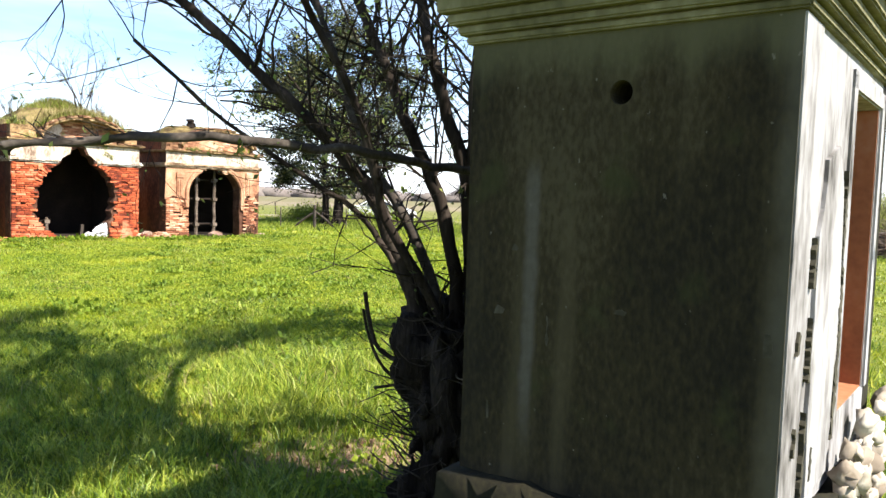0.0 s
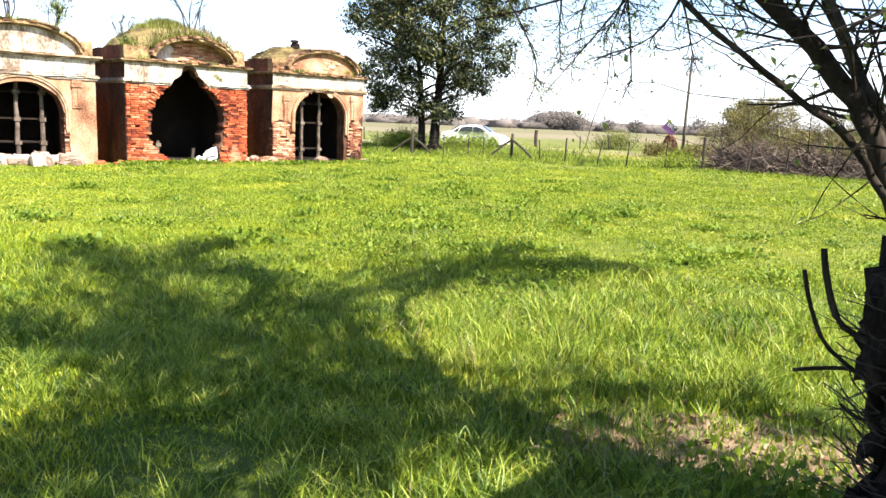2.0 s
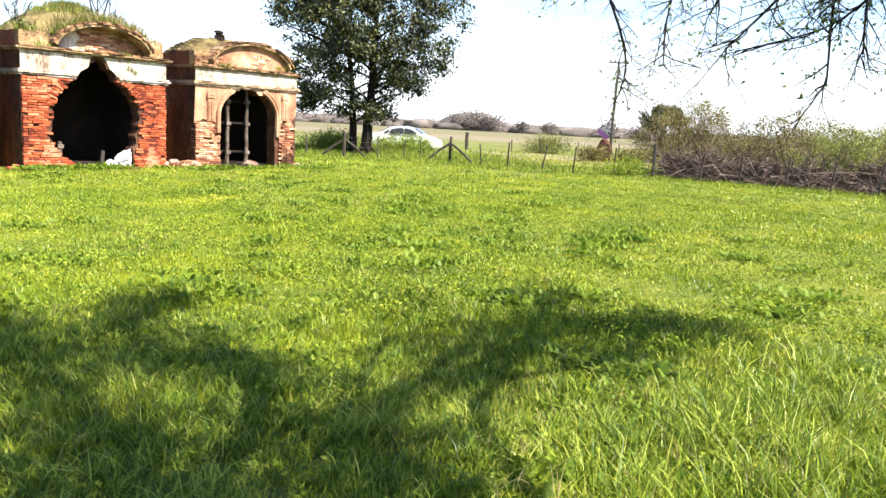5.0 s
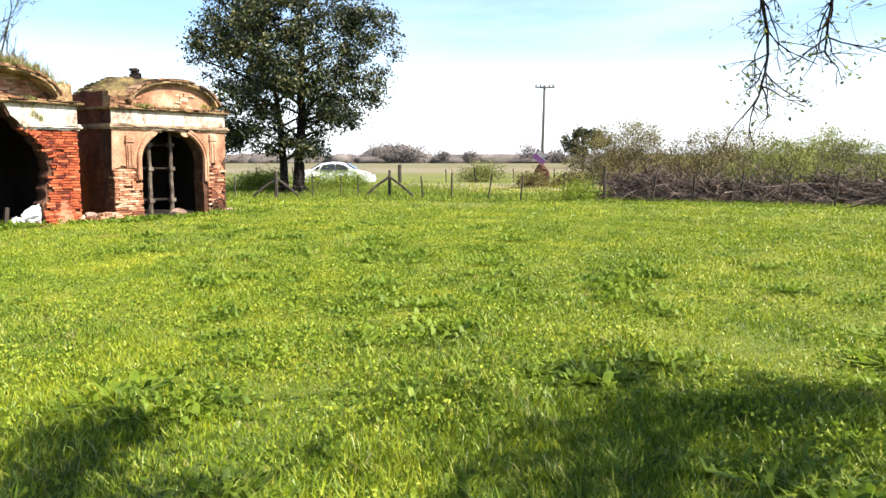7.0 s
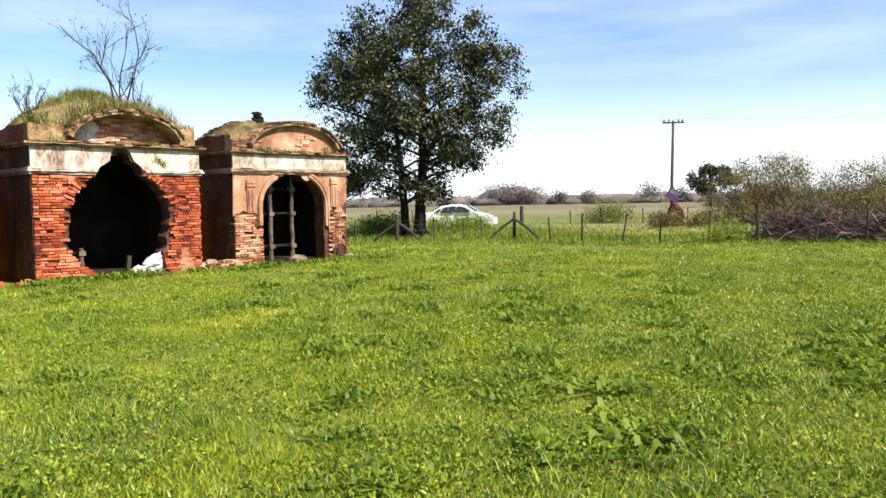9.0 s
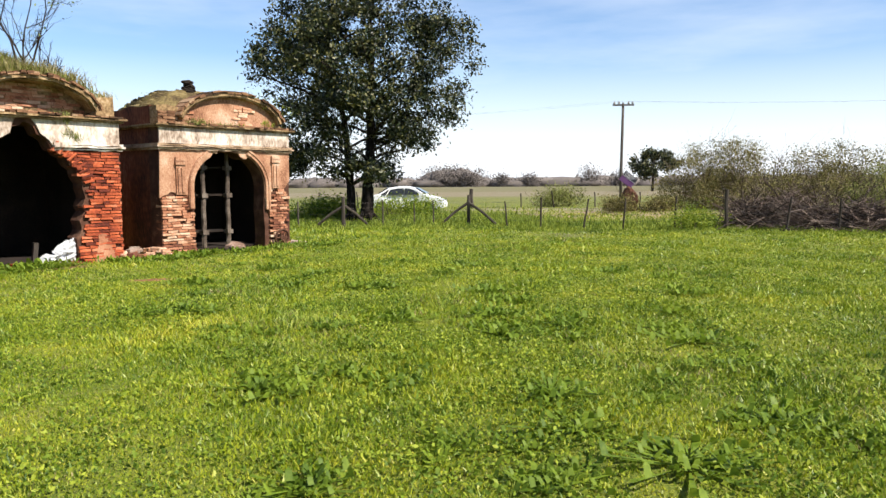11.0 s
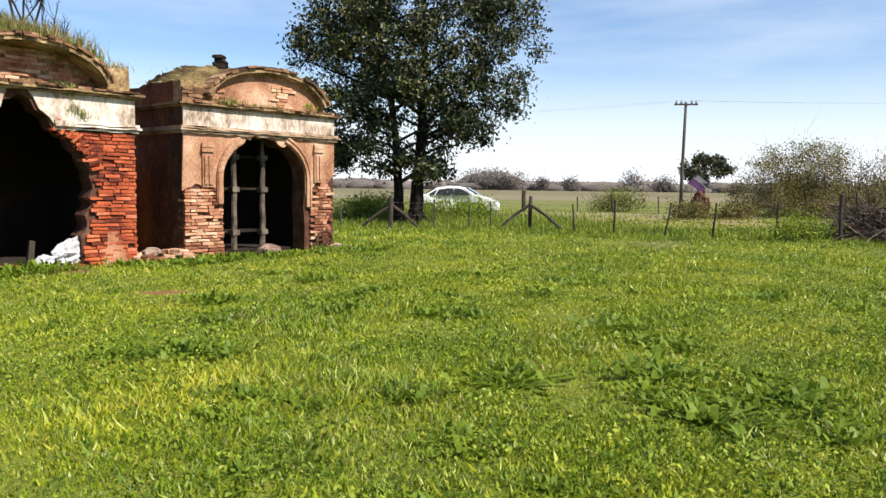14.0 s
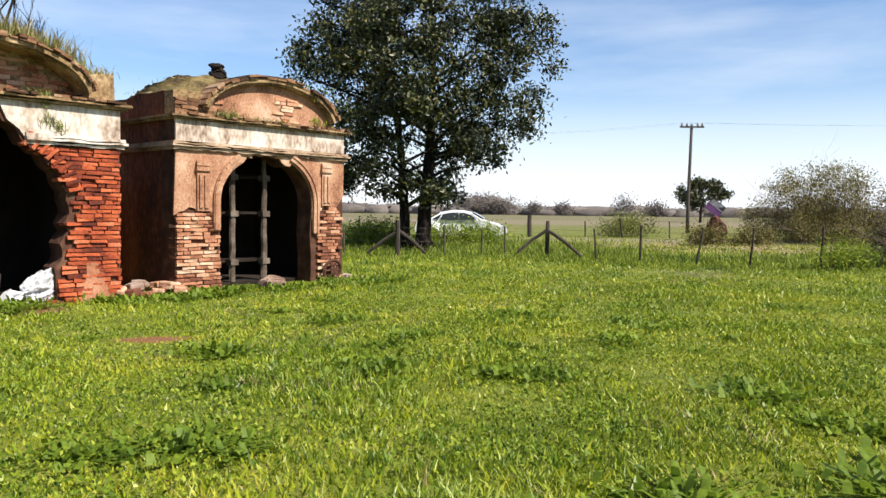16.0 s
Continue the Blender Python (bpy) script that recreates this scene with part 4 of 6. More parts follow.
def crypt_a():
    w, dep = 4.15, 3.3
    t = thing("brick_crypt", pose(A_FL[0], A_FL[1], 0, 0, 0, ANG), "ruined pale plastered crypt with a wide arch and rubble before it", "crypt", "row of crypts")
    rg = random.Random(21)
    op = [(0.95, -0.4), (0.95, 1.4)] + ragged(arc(2.08, 1.4, 1.13, 0.86, 180, 0, 16), 0.12, 0.02, rg) + [(3.21, 1.4), (3.2, 0.6), (3.22, -0.4)]
    shell(t, w, dep, op, 3.1, -0.1, M_MORTAR, M_SIDE)
    bm = bmesh.new()
    slab(bm, [(0.004, 2.4), (0.004, -0.3), (0.85, -0.3), (0.9, 1.4)] + [(x, z + 0.01) for x, z in op[2:-3]] + [(3.35, 1.3), (3.34, 0.5), (3.42, -0.3), (4.146, -0.3), (4.146, 2.4)], 0.0, 0.038)
    part("plaster_skin", bm, M_PLASTER, t, "pale ochre plaster worn at the jambs")
    lay_bricks(t, M_BRICKC, lambda x, z: (3.2 < x < 3.42 and z < 1.25), 3.2, 3.5, -0.25, 1.3, rg, 60, face=0.03, rest=M_BRICKC_LAID)
    bm = bmesh.new()
    slab(bm, [(0.003, 2.565), (0.003, 3.0), (4.147, 3.0), (4.147, 2.565)], -0.008, 0.038)
    part("frieze", bm, M_LIME, t, "flaking white and pink frieze")
    moulding("string_course", t, w, dep, 2.4, ((0, 0.06, 0.05), (0.062, 0.11, 0.1), (0.112, 0.16, 0.07)), M_LIME)
    moulding("cornice", t, w, dep, 3.0, ((0.0, 0.06, 0.1), (0.062, 0.13, 0.18)), M_MOULD)
    rim = arc(2.08, 3.15, 1.7, 0.82, 174, 6, 22)
    out = [(0.02, 3.133), (0.02, 3.55)] + rim[3:-2] + [(3.75, 3.55), (4.12, 3.58), (4.13, 3.133)]
    pediment(t, w, out, rim, 3.14, M_LIME, "plastered parapet with a segmental arch", 0.08)
    vault(t, w, dep, 3.08, 4.2, M_ROOF, None, "low dome with moss and dry grass")
    pilaster(t, 3.45, 3.72, 1.55, 2.38, M_PLASTER)
    archivolt(t, 2.08, 1.4, 1.16, 0.9, M_MOULD)
    shelves(t, (1.4, 2.05, 2.75), 0.6, -0.1, 2.5, (0.5, 1.2, 2.0), dep, w)
    turf_tufts(t, "roof_grass", [(x, 0.1, z + 0.04) for x, z in rim[4:20]], 500, (0.1, 0.15, 0.02), 0.12, 25, M_TALL, "dry grass along the parapet arch")
    return t


CR_C, CR_B, CR_A = crypt_c(), crypt_b(), crypt_a()


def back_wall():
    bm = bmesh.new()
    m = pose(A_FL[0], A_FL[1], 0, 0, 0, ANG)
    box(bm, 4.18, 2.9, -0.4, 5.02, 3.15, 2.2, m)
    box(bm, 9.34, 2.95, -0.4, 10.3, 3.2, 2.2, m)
    tagged(part("wall_between", bm, M_SIDE), "low stained, shade-darkened wall closing the gaps between crypts", "wall", kind="structure")


back_wall()


# ---- rubble, stones, sack ----
def stone(m, size, seed, material=None, name="stone", label="loose pale broken masonry block in the grass", group="rubble"):
    bm = bmesh.new()
    box(bm, -size[0] / 2, -size[1] / 2, 0, size[0] / 2, size[1] / 2, size[2])
    bmesh.ops.bevel(bm, geom=list(bm.edges), offset=min(size) * 0.16, segments=1, affect="EDGES")
    bmesh.ops.subdivide_edges(bm, edges=list(bm.edges), cuts=1)
    rg = random.Random(seed)
    off = Vector((rg.uniform(0, 90), rg.uniform(0, 90), 0))
    for v in bm.verts:
        v.co += Vector([noise.noise(v.co * 6 + off + Vector((9 * k, 0, 0))) for k in range(3)]) * min(size) * 0.25
    ob = part(name, bm, material or M_STONE)
    ob.matrix_world = m
    return tagged(ob, label, name.replace("_", " "), group)


def place(crypt, u, v, z, rz=0, rx=0):
    return crypt.matrix_world @ pose(u, v, z, rx, 0, rz)


stone(place(CR_C, 1.75, -0.55, -0.2, 15, 6), (0.5, 0.3, 0.26), 1)
stone(place(CR_C, 4.35, 0.2, -0.2, 30), (0.34, 0.2, 0.14), 2)
stone(place(CR_C, 4.6, 0.0, -0.2, 70), (0.22, 0.16, 0.1), 3)
rg = random.Random(5)
for i in range(26):
    s = rg.uniform(0.1, 0.24)
    stone(place(CR_B, rg.uniform(4.15, 5.35), rg.uniform(-0.35, 1.2), -0.18 + rg.uniform(0, 0.1), rg.uniform(0, 180), rg.uniform(-20, 20)), (s * 1.5, s, s * 0.6), 20 + i, M_BRICKC if i % 3 else M_STONE, "fallen_brick" if i % 3 else "stone", "fallen broken brick at the foot of the crypt" if i % 3 else "loose pale broken masonry block in the grass")
for i in range(30):
    s = rg.uniform(0.14, 0.42)
    stone(place(CR_A, rg.uniform(0.6, 3.5), rg.uniform(-0.9, 0.35), -0.2 + rg.uniform(0, 0.1), rg.uniform(0, 180), rg.uniform(-25, 25)), (s * 1.4, s, s * 0.8), 60 + i, M_STONE, "stone", "tumbled masonry block in the rubble heap")
for i in range(8):
    s = rg.uniform(0.1, 0.2)
    stone(place(CR_A, rg.uniform(4.1, 5.1), rg.uniform(-0.3, 0.6), -0.18, rg.uniform(0, 180), 5), (s * 1.5, s, s * 0.6), 100 + i, M_BRICK, "fallen_brick", "fallen broken brick at the foot of the crypt")
for i in range(16):
    s = rg.uniform(0.08, 0.2)
    stone(place(CR_B, rg.uniform(0.9, 3.3), rg.uniform(-0.3, 0.45), -0.2, rg.uniform(0, 180), 5), (s * 1.6, s, s * 0.6), 120 + i, M_BRICK if i % 2 else M_STONE, "fallen_brick", "fallen broken brick on the crypt sill")


def sack():
    t = thing("plastic_sack", place(CR_B, 2.78, 0.25, -0.2, -10), "white crumpled plastic sack lying in the crypt opening", "sack")
    bm = bmesh.new()
    r = lump(bm, (0.12, 0, 0.26), (0.23, 0.2, 0.34), random.Random(3), 5, 0.15)
    for v in r:
        q = v.co.copy()
        crease = abs(noise.noise(q * 6 + Vector((3, 1, 7)))) + 0.5 * abs(noise.noise(q * 14))
        v.co += (q - Vector((0.12, 0, 0.26))).normalized() * (0.04 - 0.12 * crease)
        v.co.z = max(0, v.co.z) * min(1.1, 0.8 + 0.8 * max(-0.5, v.co.x))
        v.co.x += 0.2 * v.co.z
    part("body", bm, M_SACK, t)
    bm = bmesh.new()
    for v in lump(bm, (-0.12, -0.1, 0.13), (0.13, 0.09, 0.18), random.Random(8), 4, 0.3):
        v.co += Vector((-0.3, 0.1, -0.1)) * abs(noise.noise(v.co * 8))
        v.co.z = max(0, v.co.z)
    part("torn_flap", bm, M_SACK, t, "folded grey-white flap of the sack")
    bm = bmesh.new()
    box(bm, -0.36, 0.1, 0, -0.26, 0.2, 0.55, pose(0, 0, 0, 3, 5, 0))
    ob = part("wooden_stake", bm, M_WOOD)
    ob.matrix_world = place(CR_B, 2.7, 0.35, -0.25)
    tagged(ob, "short dark wooden stake standing beside the sack", "stake")


sack()


# ---- plants on the roofs ----
def branches(bm, base, direction, length, r, depth, rng, spread=0.7, up=0.15, tips=None, sides=5, kids=(2, 4)):
    """A bare branch that forks; collects tips."""
    d = Vector(direction).normalized()
    pts, p = [Vector(base)], Vector(base)
    n = 4 if depth else 3
    for i in range(n):
        d = (d + Vector((rng.gauss(0, 0.16), rng.gauss(0, 0.16), rng.gauss(0, 0.12) + up * 0.3))).normalized()
        p = p + d * length / n
        pts.append(p.copy())
    tube(bm, pts, r, r * 0.45, sides if depth else 3, 0.08, rng)
    if tips is not None:
        tips.extend(pts[1:] if depth == 0 else pts[-1:])
    if depth:
        for k in range(rng.randint(*kids)):
            i = rng.randint(1, n)
            nd = (d + Vector((rng.gauss(0, 1), rng.gauss(0, 1), rng.gauss(0, 0.7))) * spread).normalized()
            branches(bm, pts[i], nd, length * rng.uniform(0.45, 0.75), r * 0.5, depth - 1, rng, spread, up, tips, sides, kids)


def sapling(crypt, u, v, z, h, seed, leaves, label, stems=3, spread=0.35):
    t = thing("sapling", place(crypt, u, v, z), label, "sapling", "saplings on the roofs")
    rng = random.Random(seed)
    tips = []
    for i in range(stems):
        bm = bmesh.new()
        branches(bm, (rng.uniform(-0.15, 0.15), rng.uniform(-0.1, 0.1), 0), (rng.gauss(0, 0.18), rng.gauss(0, 0.18), 1), h * rng.uniform(0.55, 0.8), 0.012 + 0.008 * h, 3, rng, spread, 0.3, tips, 4, (3, 5))
        part("stem", bm, M_BARK, t)
    if leaves:
        nr = np.random.default_rng(seed)
        c = np.array([tips[i] for i in nr.integers(0, len(tips), leaves)]) + nr.normal(size=(leaves, 3)) * 0.05
        ob = new("foliage", leaf_mesh("foliage", c, 0.07, M_BUD, nr))
        ob.parent = t
        tagged(ob, "sparse young green leaves", kind="stuff")


sapling(CR_B, 2.6, 1.0, 4.1, 2.3, 3, 220, "bare thin sapling growing from the grassy crypt roof", 4, 0.6)
sapling(CR_B, 3.35, 1.3, 3.7, 1.5, 6, 0, "lone bare leaning stem on the grassy crypt roof", 1, 0.12)
sapling(CR_B, 3.05, 1.0, 3.9, 1.0, 21, 0, "short dark dead snag on the crypt roof", 2, 0.2)
sapling(CR_B, 0.55, 1.5, 3.7, 0.9, 9, 60, "small scrubby bush on the crypt roof edge", 4)
sapling(CR_B, 3.0, 0.7, 3.8, 0.6, 10, 0, "short dead twig tuft on the crypt roof", 4)
sapling(CR_B, 0.2, 0.3, 3.5, 0.35, 12, 200, "dark tangle of dry stems on the parapet corner", 5, 0.9)
sapling(CR_A, 3.3, 0.5, 3.6, 1.3, 14, 900, "leafy young tree rooted on the crypt parapet", 4)
sapling(CR_A, 1.9, 0.8, 4.0, 1.9, 15, 1200, "leafy young tree rooted on the crypt roof", 4)


# ---- near tomb with cornice ----
def near_tomb():
    fx, fy = 0.857, -0.515
    L = (-0.0955, 1.991)
    yaw = math.degrees(math.atan2(fy, fx))
    t = thing("plastered_tomb", pose(L[0], L[1], 0.156, 0, 0, yaw) @ Matrix.Scale(0.907, 4), "tall narrow plastered tomb, mossy shade-darkened side and peeling white front", "tomb")
    w, dep = 0.97, 1.5
    # dark side with a round hole
    bm = bmesh.new()
    hx, hz, hr = 0.505, 1.985, 0.034
    n = 24
    ring = [(hx + hr * math.cos(2 * math.pi * i / n), hz + hr * math.sin(2 * math.pi * i / n)) for i in range(n)]
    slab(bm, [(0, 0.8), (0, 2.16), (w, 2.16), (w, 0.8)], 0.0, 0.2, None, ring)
    part("side_wall", bm, M_STAINED, t, "olive mossy render darkened for shade, with pale streaks")
    rg = random.Random(4)
    for (x, za, zb, wd) in ((0.13, 1.32, 1.345, 0.016), (0.1, 0.98, 1.04, 0.006), (0.53, 1.36, 1.375, 0.02), (0.93, 1.3, 1.36, 0.014), (0.3, 1.24, 1.33, 0.005), (0.18, 1.52, 1.54, 0.007)):
        bm = bmesh.new()
        edge = ragged([(x - wd, za), (x - wd * 0.8, (za + zb) / 2), (x - wd * 0.5, zb)], 0.02, 0.006, rg) + ragged([(x + wd * 0.5, zb), (x + wd, (za + zb) / 2), (x + wd * 0.8, za)], 0.02, 0.006, rg)
        slab(bm, edge, -0.0016, 0.004)
        part("lime_streak", bm, M_STREAK, t, "pale lime run down the wall")
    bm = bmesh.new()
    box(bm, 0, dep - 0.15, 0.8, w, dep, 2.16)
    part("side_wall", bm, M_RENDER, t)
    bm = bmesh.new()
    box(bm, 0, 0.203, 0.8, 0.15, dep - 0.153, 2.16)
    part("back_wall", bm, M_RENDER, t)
    # front with the opening, turned to run along the depth
    m = pose(w, 0, 0, 0, 0, 90)
    bm = bmesh.new()
    a0, a1, z0, z1 = 0.76, 1.3, 1.0, 2.06
    slab(bm, [(0.204, 0.8), (0.204, 2.16), (a0, 2.16), (a0, z0), (a1, z0), (a1, 0.8)], 0.0, 0.14, m)
    slab(bm, [(a0 + 0.001, z1), (a0 + 0.001, 2.16), (dep - 0.153, 2.16), (dep - 0.153, 0.8), (a1 + 0.001, 0.8), (a1 + 0.001, z1)], 0.0, 0.14, m)
    part("front_wall", bm, M_WHITE, t, "peeling whitewashed front with dark cracks")
    bm = bmesh.new()
    slab(bm, [(0.004, 0.82), (0.004, 2.155), (0.2, 2.155), (0.2, 0.82)], -0.006, 0.0, m)
    part("corner_band", bm, M_WHITE, t)
    bm = bmesh.new()
    slab(bm, ragged([(0.3, 0.86), (0.27, 1.2), (0.29, 1.6), (0.36, 1.82), (0.5, 1.86), (0.6, 1.75), (0.66, 1.4), (0.62, 1.0), (0.6, 0.86)], 0.07, 0.012, rg), -0.012, 0.0, m)
    part("plaster_patch", bm, M_WHITE, t, "raised white plaster patch with broken edges")
    bm = bmesh.new()
    for xa, xb, za, zb in ((a0 - 0.07, a0 - 0.01, z0, z1 + 0.06), (a1 + 0.01, a1 + 0.07, z0, z1 + 0.06), (a0 - 0.07, a1 + 0.07, z1 + 0.005, z1 + 0.06)):
        slab(bm, [(xa, za), (xa, zb), (xb, zb), (xb, za)], -0.009, 0.0, m)
    part("opening_frame", bm, M_WHITE, t)
    for x, za, zb, wd in ((0.235, 0.85, 1.12, 0.011), (0.25, 1.2, 1.38, 0.009), (0.24, 1.46, 1.6, 0.013), (0.34, 0.9, 1.0, 0.012), (0.66, 0.95, 1.5, 0.022), (0.65, 1.52, 1.8, 0.016), (0.12, 1.02, 1.1, 0.012), (0.1, 1.3, 1.36, 0.015)):
        bm = bmesh.new()
        edge = ragged([(x - wd, za), (x - wd * 0.6, (za + zb) / 2), (x, zb)], 0.012, wd * 0.8, rg) + ragged([(x + wd * 0.7, zb - 0.01), (x + wd, (za + zb) / 2), (x + wd * 0.6, za)], 0.012, wd * 0.8, rg)
        slab(bm, edge, -0.0145, 0.002, m)
        part("peeled_patch", bm, M_STREAK, t, "dark bared render under peeled whitewash")
    for c in ((0.17, a0 - 0.12, z0 - 0.1, w - 0.145, a1 + 0.2, z0),
              (0.17, a1 + 0.16, z0, w - 0.145, a1 + 0.2, z1 + 0.05),
              (0.17, a0 - 0.12, z1 + 0.02, w - 0.145, a1 + 0.2, z1 + 0.06),
              (0.155, a0 - 0.12, z0, 0.17, a1 + 0.2, z1 + 0.05),
              (w - 0.145, a1 - 0.006, z0 + 0.002, w - 0.004, a1 - 0.001, z1 - 0.002),
              (w - 0.145, a0 + 0.002, z0 + 0.001, w - 0.004, a1 - 0.007, z0 + 0.006)):
        bm = bmesh.new()
        box(bm, *c)
        part("niche_panel", bm, M_ORANGE, t, "orange-brown painted niche side")
    # cornice in steps, then the cap
    for za, zb, p in ((2.16, 2.185, 0.02), (2.187, 2.215, 0.04), (2.217, 2.25, 0.065), (2.252, 2.3, 0.09), (2.302, 2.34, 0.13)):
        bm = bmesh.new()
        box(bm, -p, -p, za, w + p, dep + p, zb)
        bmesh.ops.bevel(bm, geom=list(bm.edges), offset=0.006, segments=2, affect="EDGES")
        part("cornice_step", bm, M_CAP, t, "cornice step tinted green by algae")
    bm = bmesh.new()
    box(bm, -0.16, -0.16, 2.342, w + 0.16, dep + 0.16, 2.42)
    bmesh.ops.bevel(bm, geom=list(bm.edges), offset=0.012, segments=2, affect="EDGES")
    part("cap_slab", bm, M_CAP, t)
    # rough plinth of rubble and old plaster
    bm = bmesh.new()
    box(bm, -0.05, -0.06, -0.4, w + 0.06, dep + 0.06, 0.8)
    bmesh.ops.subdivide_edges(bm, edges=list(bm.edges), cuts=9, use_grid_fill=True)
    for v in bm.verts:
        v.co += Vector([noise.noise(v.co * 7 + Vector((7 * k, 3, 1))) for k in range(3)]) * 0.035
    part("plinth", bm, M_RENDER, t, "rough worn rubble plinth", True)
    for i in range(90):
        bm = bmesh.new()
        s = rg.uniform(0.03, 0.065)
        lump(bm, (0, 0, 0), (s * 0.6, s * 1.2, s * 0.8), rg, 2, 0.5)
        ob = part("rubble_stone", bm, M_COBBLE, t, "", True)
        ob.location = (w + 0.06, rg.uniform(0.62, dep), rg.uniform(0.1, 0.95))
    return t


near_tomb()


# ---- the near tree ----
def near_tree():
    t = thing("pruned_tree", pose(-0.08, 3.4, rise1(-0.08, 3.4)), "gnarled old pollard tree with many dark bare stems", "tree")
    o = Vector((-0.08, 3.4, rise1(-0.08, 3.4)))
    rng = random.Random(44)

    def rel(pts):
        return [Vector(p) - o for p in pts]
    bm = bmesh.new()
    tube(bm, smooth_line(rel([(-0.1, 3.45, -0.15), (-0.1, 3.45, 0.25), (-0.14, 3.43, 0.55), (-0.18, 3.42, 0.8), (-0.2, 3.4, 1.0), (-0.2, 3.4, 1.06)]), 4), 0.29, 0.23, 20, 0.12, rng)
    for i in range(34):
        a, z = rng.uniform(0, 6.28), rng.uniform(0.1, 1.0)
        k = rng.uniform(0.4, 1.0)
        lump(bm, (-0.05 + 0.27 * math.cos(a), 0.03 + 0.27 * math.sin(a), z), (0.1 * k, 0.1 * k, 0.2 * k), rng, 3, 0.9)
    lump(bm, (-0.33, -0.06, 1.0), (0.12, 0.12, 0.14), rng, 3, 0.4)
    for dx, dy, dz in ((-0.2, 0.0, 1.02), (-0.05, -0.05, 1.02), (-0.1, 0.1, 1.05), (0.05, 0.05, 1.0), (-0.28, 0.05, 1.0)):
        lump(bm, (dx, dy, dz), (0.13, 0.13, 0.15), rng, 3, 0.7)
    part("trunk", bm, M_TRUNK, t, "knotty dark trunk with burls", True)
    bm = bmesh.new()
    for i in range(170):
        a, z = rng.uniform(2.2, 6.2), rng.uniform(0.25, 1.15)
        p = Vector((-0.05 + 0.29 * math.cos(a), 0.03 + 0.29 * math.sin(a), z))
        branches(bm, p, (math.cos(a), math.sin(a), rng.uniform(-0.3, 0.8)), rng.uniform(0.08, 0.3), rng.uniform(0.003, 0.008), 1, rng, 0.8, 0.2, None, 4, (0, 2))
    tagged(part("snag_growth", bm, M_LIMB, t, "short dead twigs on the trunk"), kind="stuff")
    bm = bmesh.new()
    tube(bm, smooth_line(rel([(0.26, 3.3, -0.1), (0.22, 3.3, 0.5), (0.17, 3.3, 0.95), (0.15, 3.3, 1.5), (0.17, 3.3, 2.0), (0.22, 3.32, 2.5), (0.3, 3.4, 3.3), (0.5, 3.6, 4.2)]), 4), 0.22, 0.08, 16, 0.08, rng)
    part("main_stem", bm, M_TRUNK, t, "thick dark main stem", True)
    stems = [
        ([(-0.42, 3.35, 0.98), (-0.46, 3.35, 1.2), (-0.56, 3.32, 1.41), (-0.73, 3.28, 1.61), (-0.95, 3.2, 1.76), (-1.25, 3.1, 1.98), (-1.6, 2.9, 2.3)], 0.018, 0.008),
        ([(-0.39, 3.35, 0.93), (-0.42, 3.35, 1.15), (-0.6, 3.35, 1.59), (-0.77, 3.35, 1.83), (-1.01, 3.35, 2.07), (-1.23, 3.35, 2.26), (-1.9, 3.4, 2.8), (-2.6, 3.6, 3.2)], 0.042, 0.02),
        ([(-0.27, 3.38, 0.88), (-0.28, 3.38, 1.1), (-0.49, 3.4, 1.55), (-0.64, 3.42, 1.79), (-0.77, 3.44, 2.05), (-0.9, 3.5, 2.4), (-1.3, 3.8, 3.2)], 0.03, 0.016),
        ([(-0.22, 3.36, 0.83), (-0.22, 3.36, 1.05), (-0.3, 3.35, 1.57), (-0.43, 3.35, 1.89), (-0.54, 3.35, 2.14), (-0.7, 3.4, 2.5), (-1.2, 4.2, 3.3), (-1.6, 5.4, 3.6)], 0.037, 0.02),
        ([(-0.17, 3.38, 0.83), (-0.16, 3.38, 1.05), (-0.2, 3.38, 1.75), (-0.31, 3.38, 2.06), (-0.4, 3.4, 2.4), (-0.6, 3.9, 3.2), (-0.8, 5.2, 3.7), (-0.9, 6.6, 3.6)], 0.037, 0.02),
        ([(-0.08, 3.36, 1.0), (-0.16, 3.35, 1.85), (-0.17, 3.35, 2.27), (-0.1, 3.5, 3.0), (0.0, 3.9, 4.2), (0.4, 4.9, 4.8), (0.6, 6.5, 4.6)], 0.04, 0.022),
        ([(-0.02, 3.45, 1.0), (-0.04, 3.5, 1.8), (0.0, 3.55, 2.4), (0.0, 3.6, 3.2), (-0.1, 4.0, 4.2), (0.1, 5.0, 5.0)], 0.037, 0.022),
        ([(-0.29, 3.34, 0.88), (-0.3, 3.34, 1.1), (-0.52, 3.22, 1.5), (-0.6, 3.12, 1.8), (-0.72, 2.95, 2.2), (-1.0, 2.6, 2.8)], 0.028, 0.013),
        ([(0.12, 3.25, 2.3), (-0.3, 2.7, 2.9), (-1.2, 2.0, 3.4), (-2.4, 1.6, 3.7)], 0.06, 0.025),
        ([(0.1, 3.4, 2.5), (-0.8, 4.6, 3.3), (-2.0, 6.0, 3.7), (-3.2, 7.2, 3.6)], 0.05, 0.02),
        ([(0.3, 3.4, 3.2), (1.2, 3.0, 4.0), (2.4, 3.2, 4.4)], 0.06, 0.03),
        ([(0.35, 3.5, 3.4), (0.9, 4.8, 4.9), (1.9, 7.0, 5.2)], 0.06, 0.03),
    ]
    # the broken limb that reaches out low
    stems.append(([(-0.02, 3.15, 1.80), (-0.16, 2.95, 1.785), (-0.3, 2.74, 1.8), (-0.48, 2.47, 1.828), (-0.66, 2.2, 1.825), (-0.86, 1.94, 1.83), (-1.04, 1.69, 1.8), (-1.18, 1.48, 1.765)], 0.021, 0.011))
    tips = []
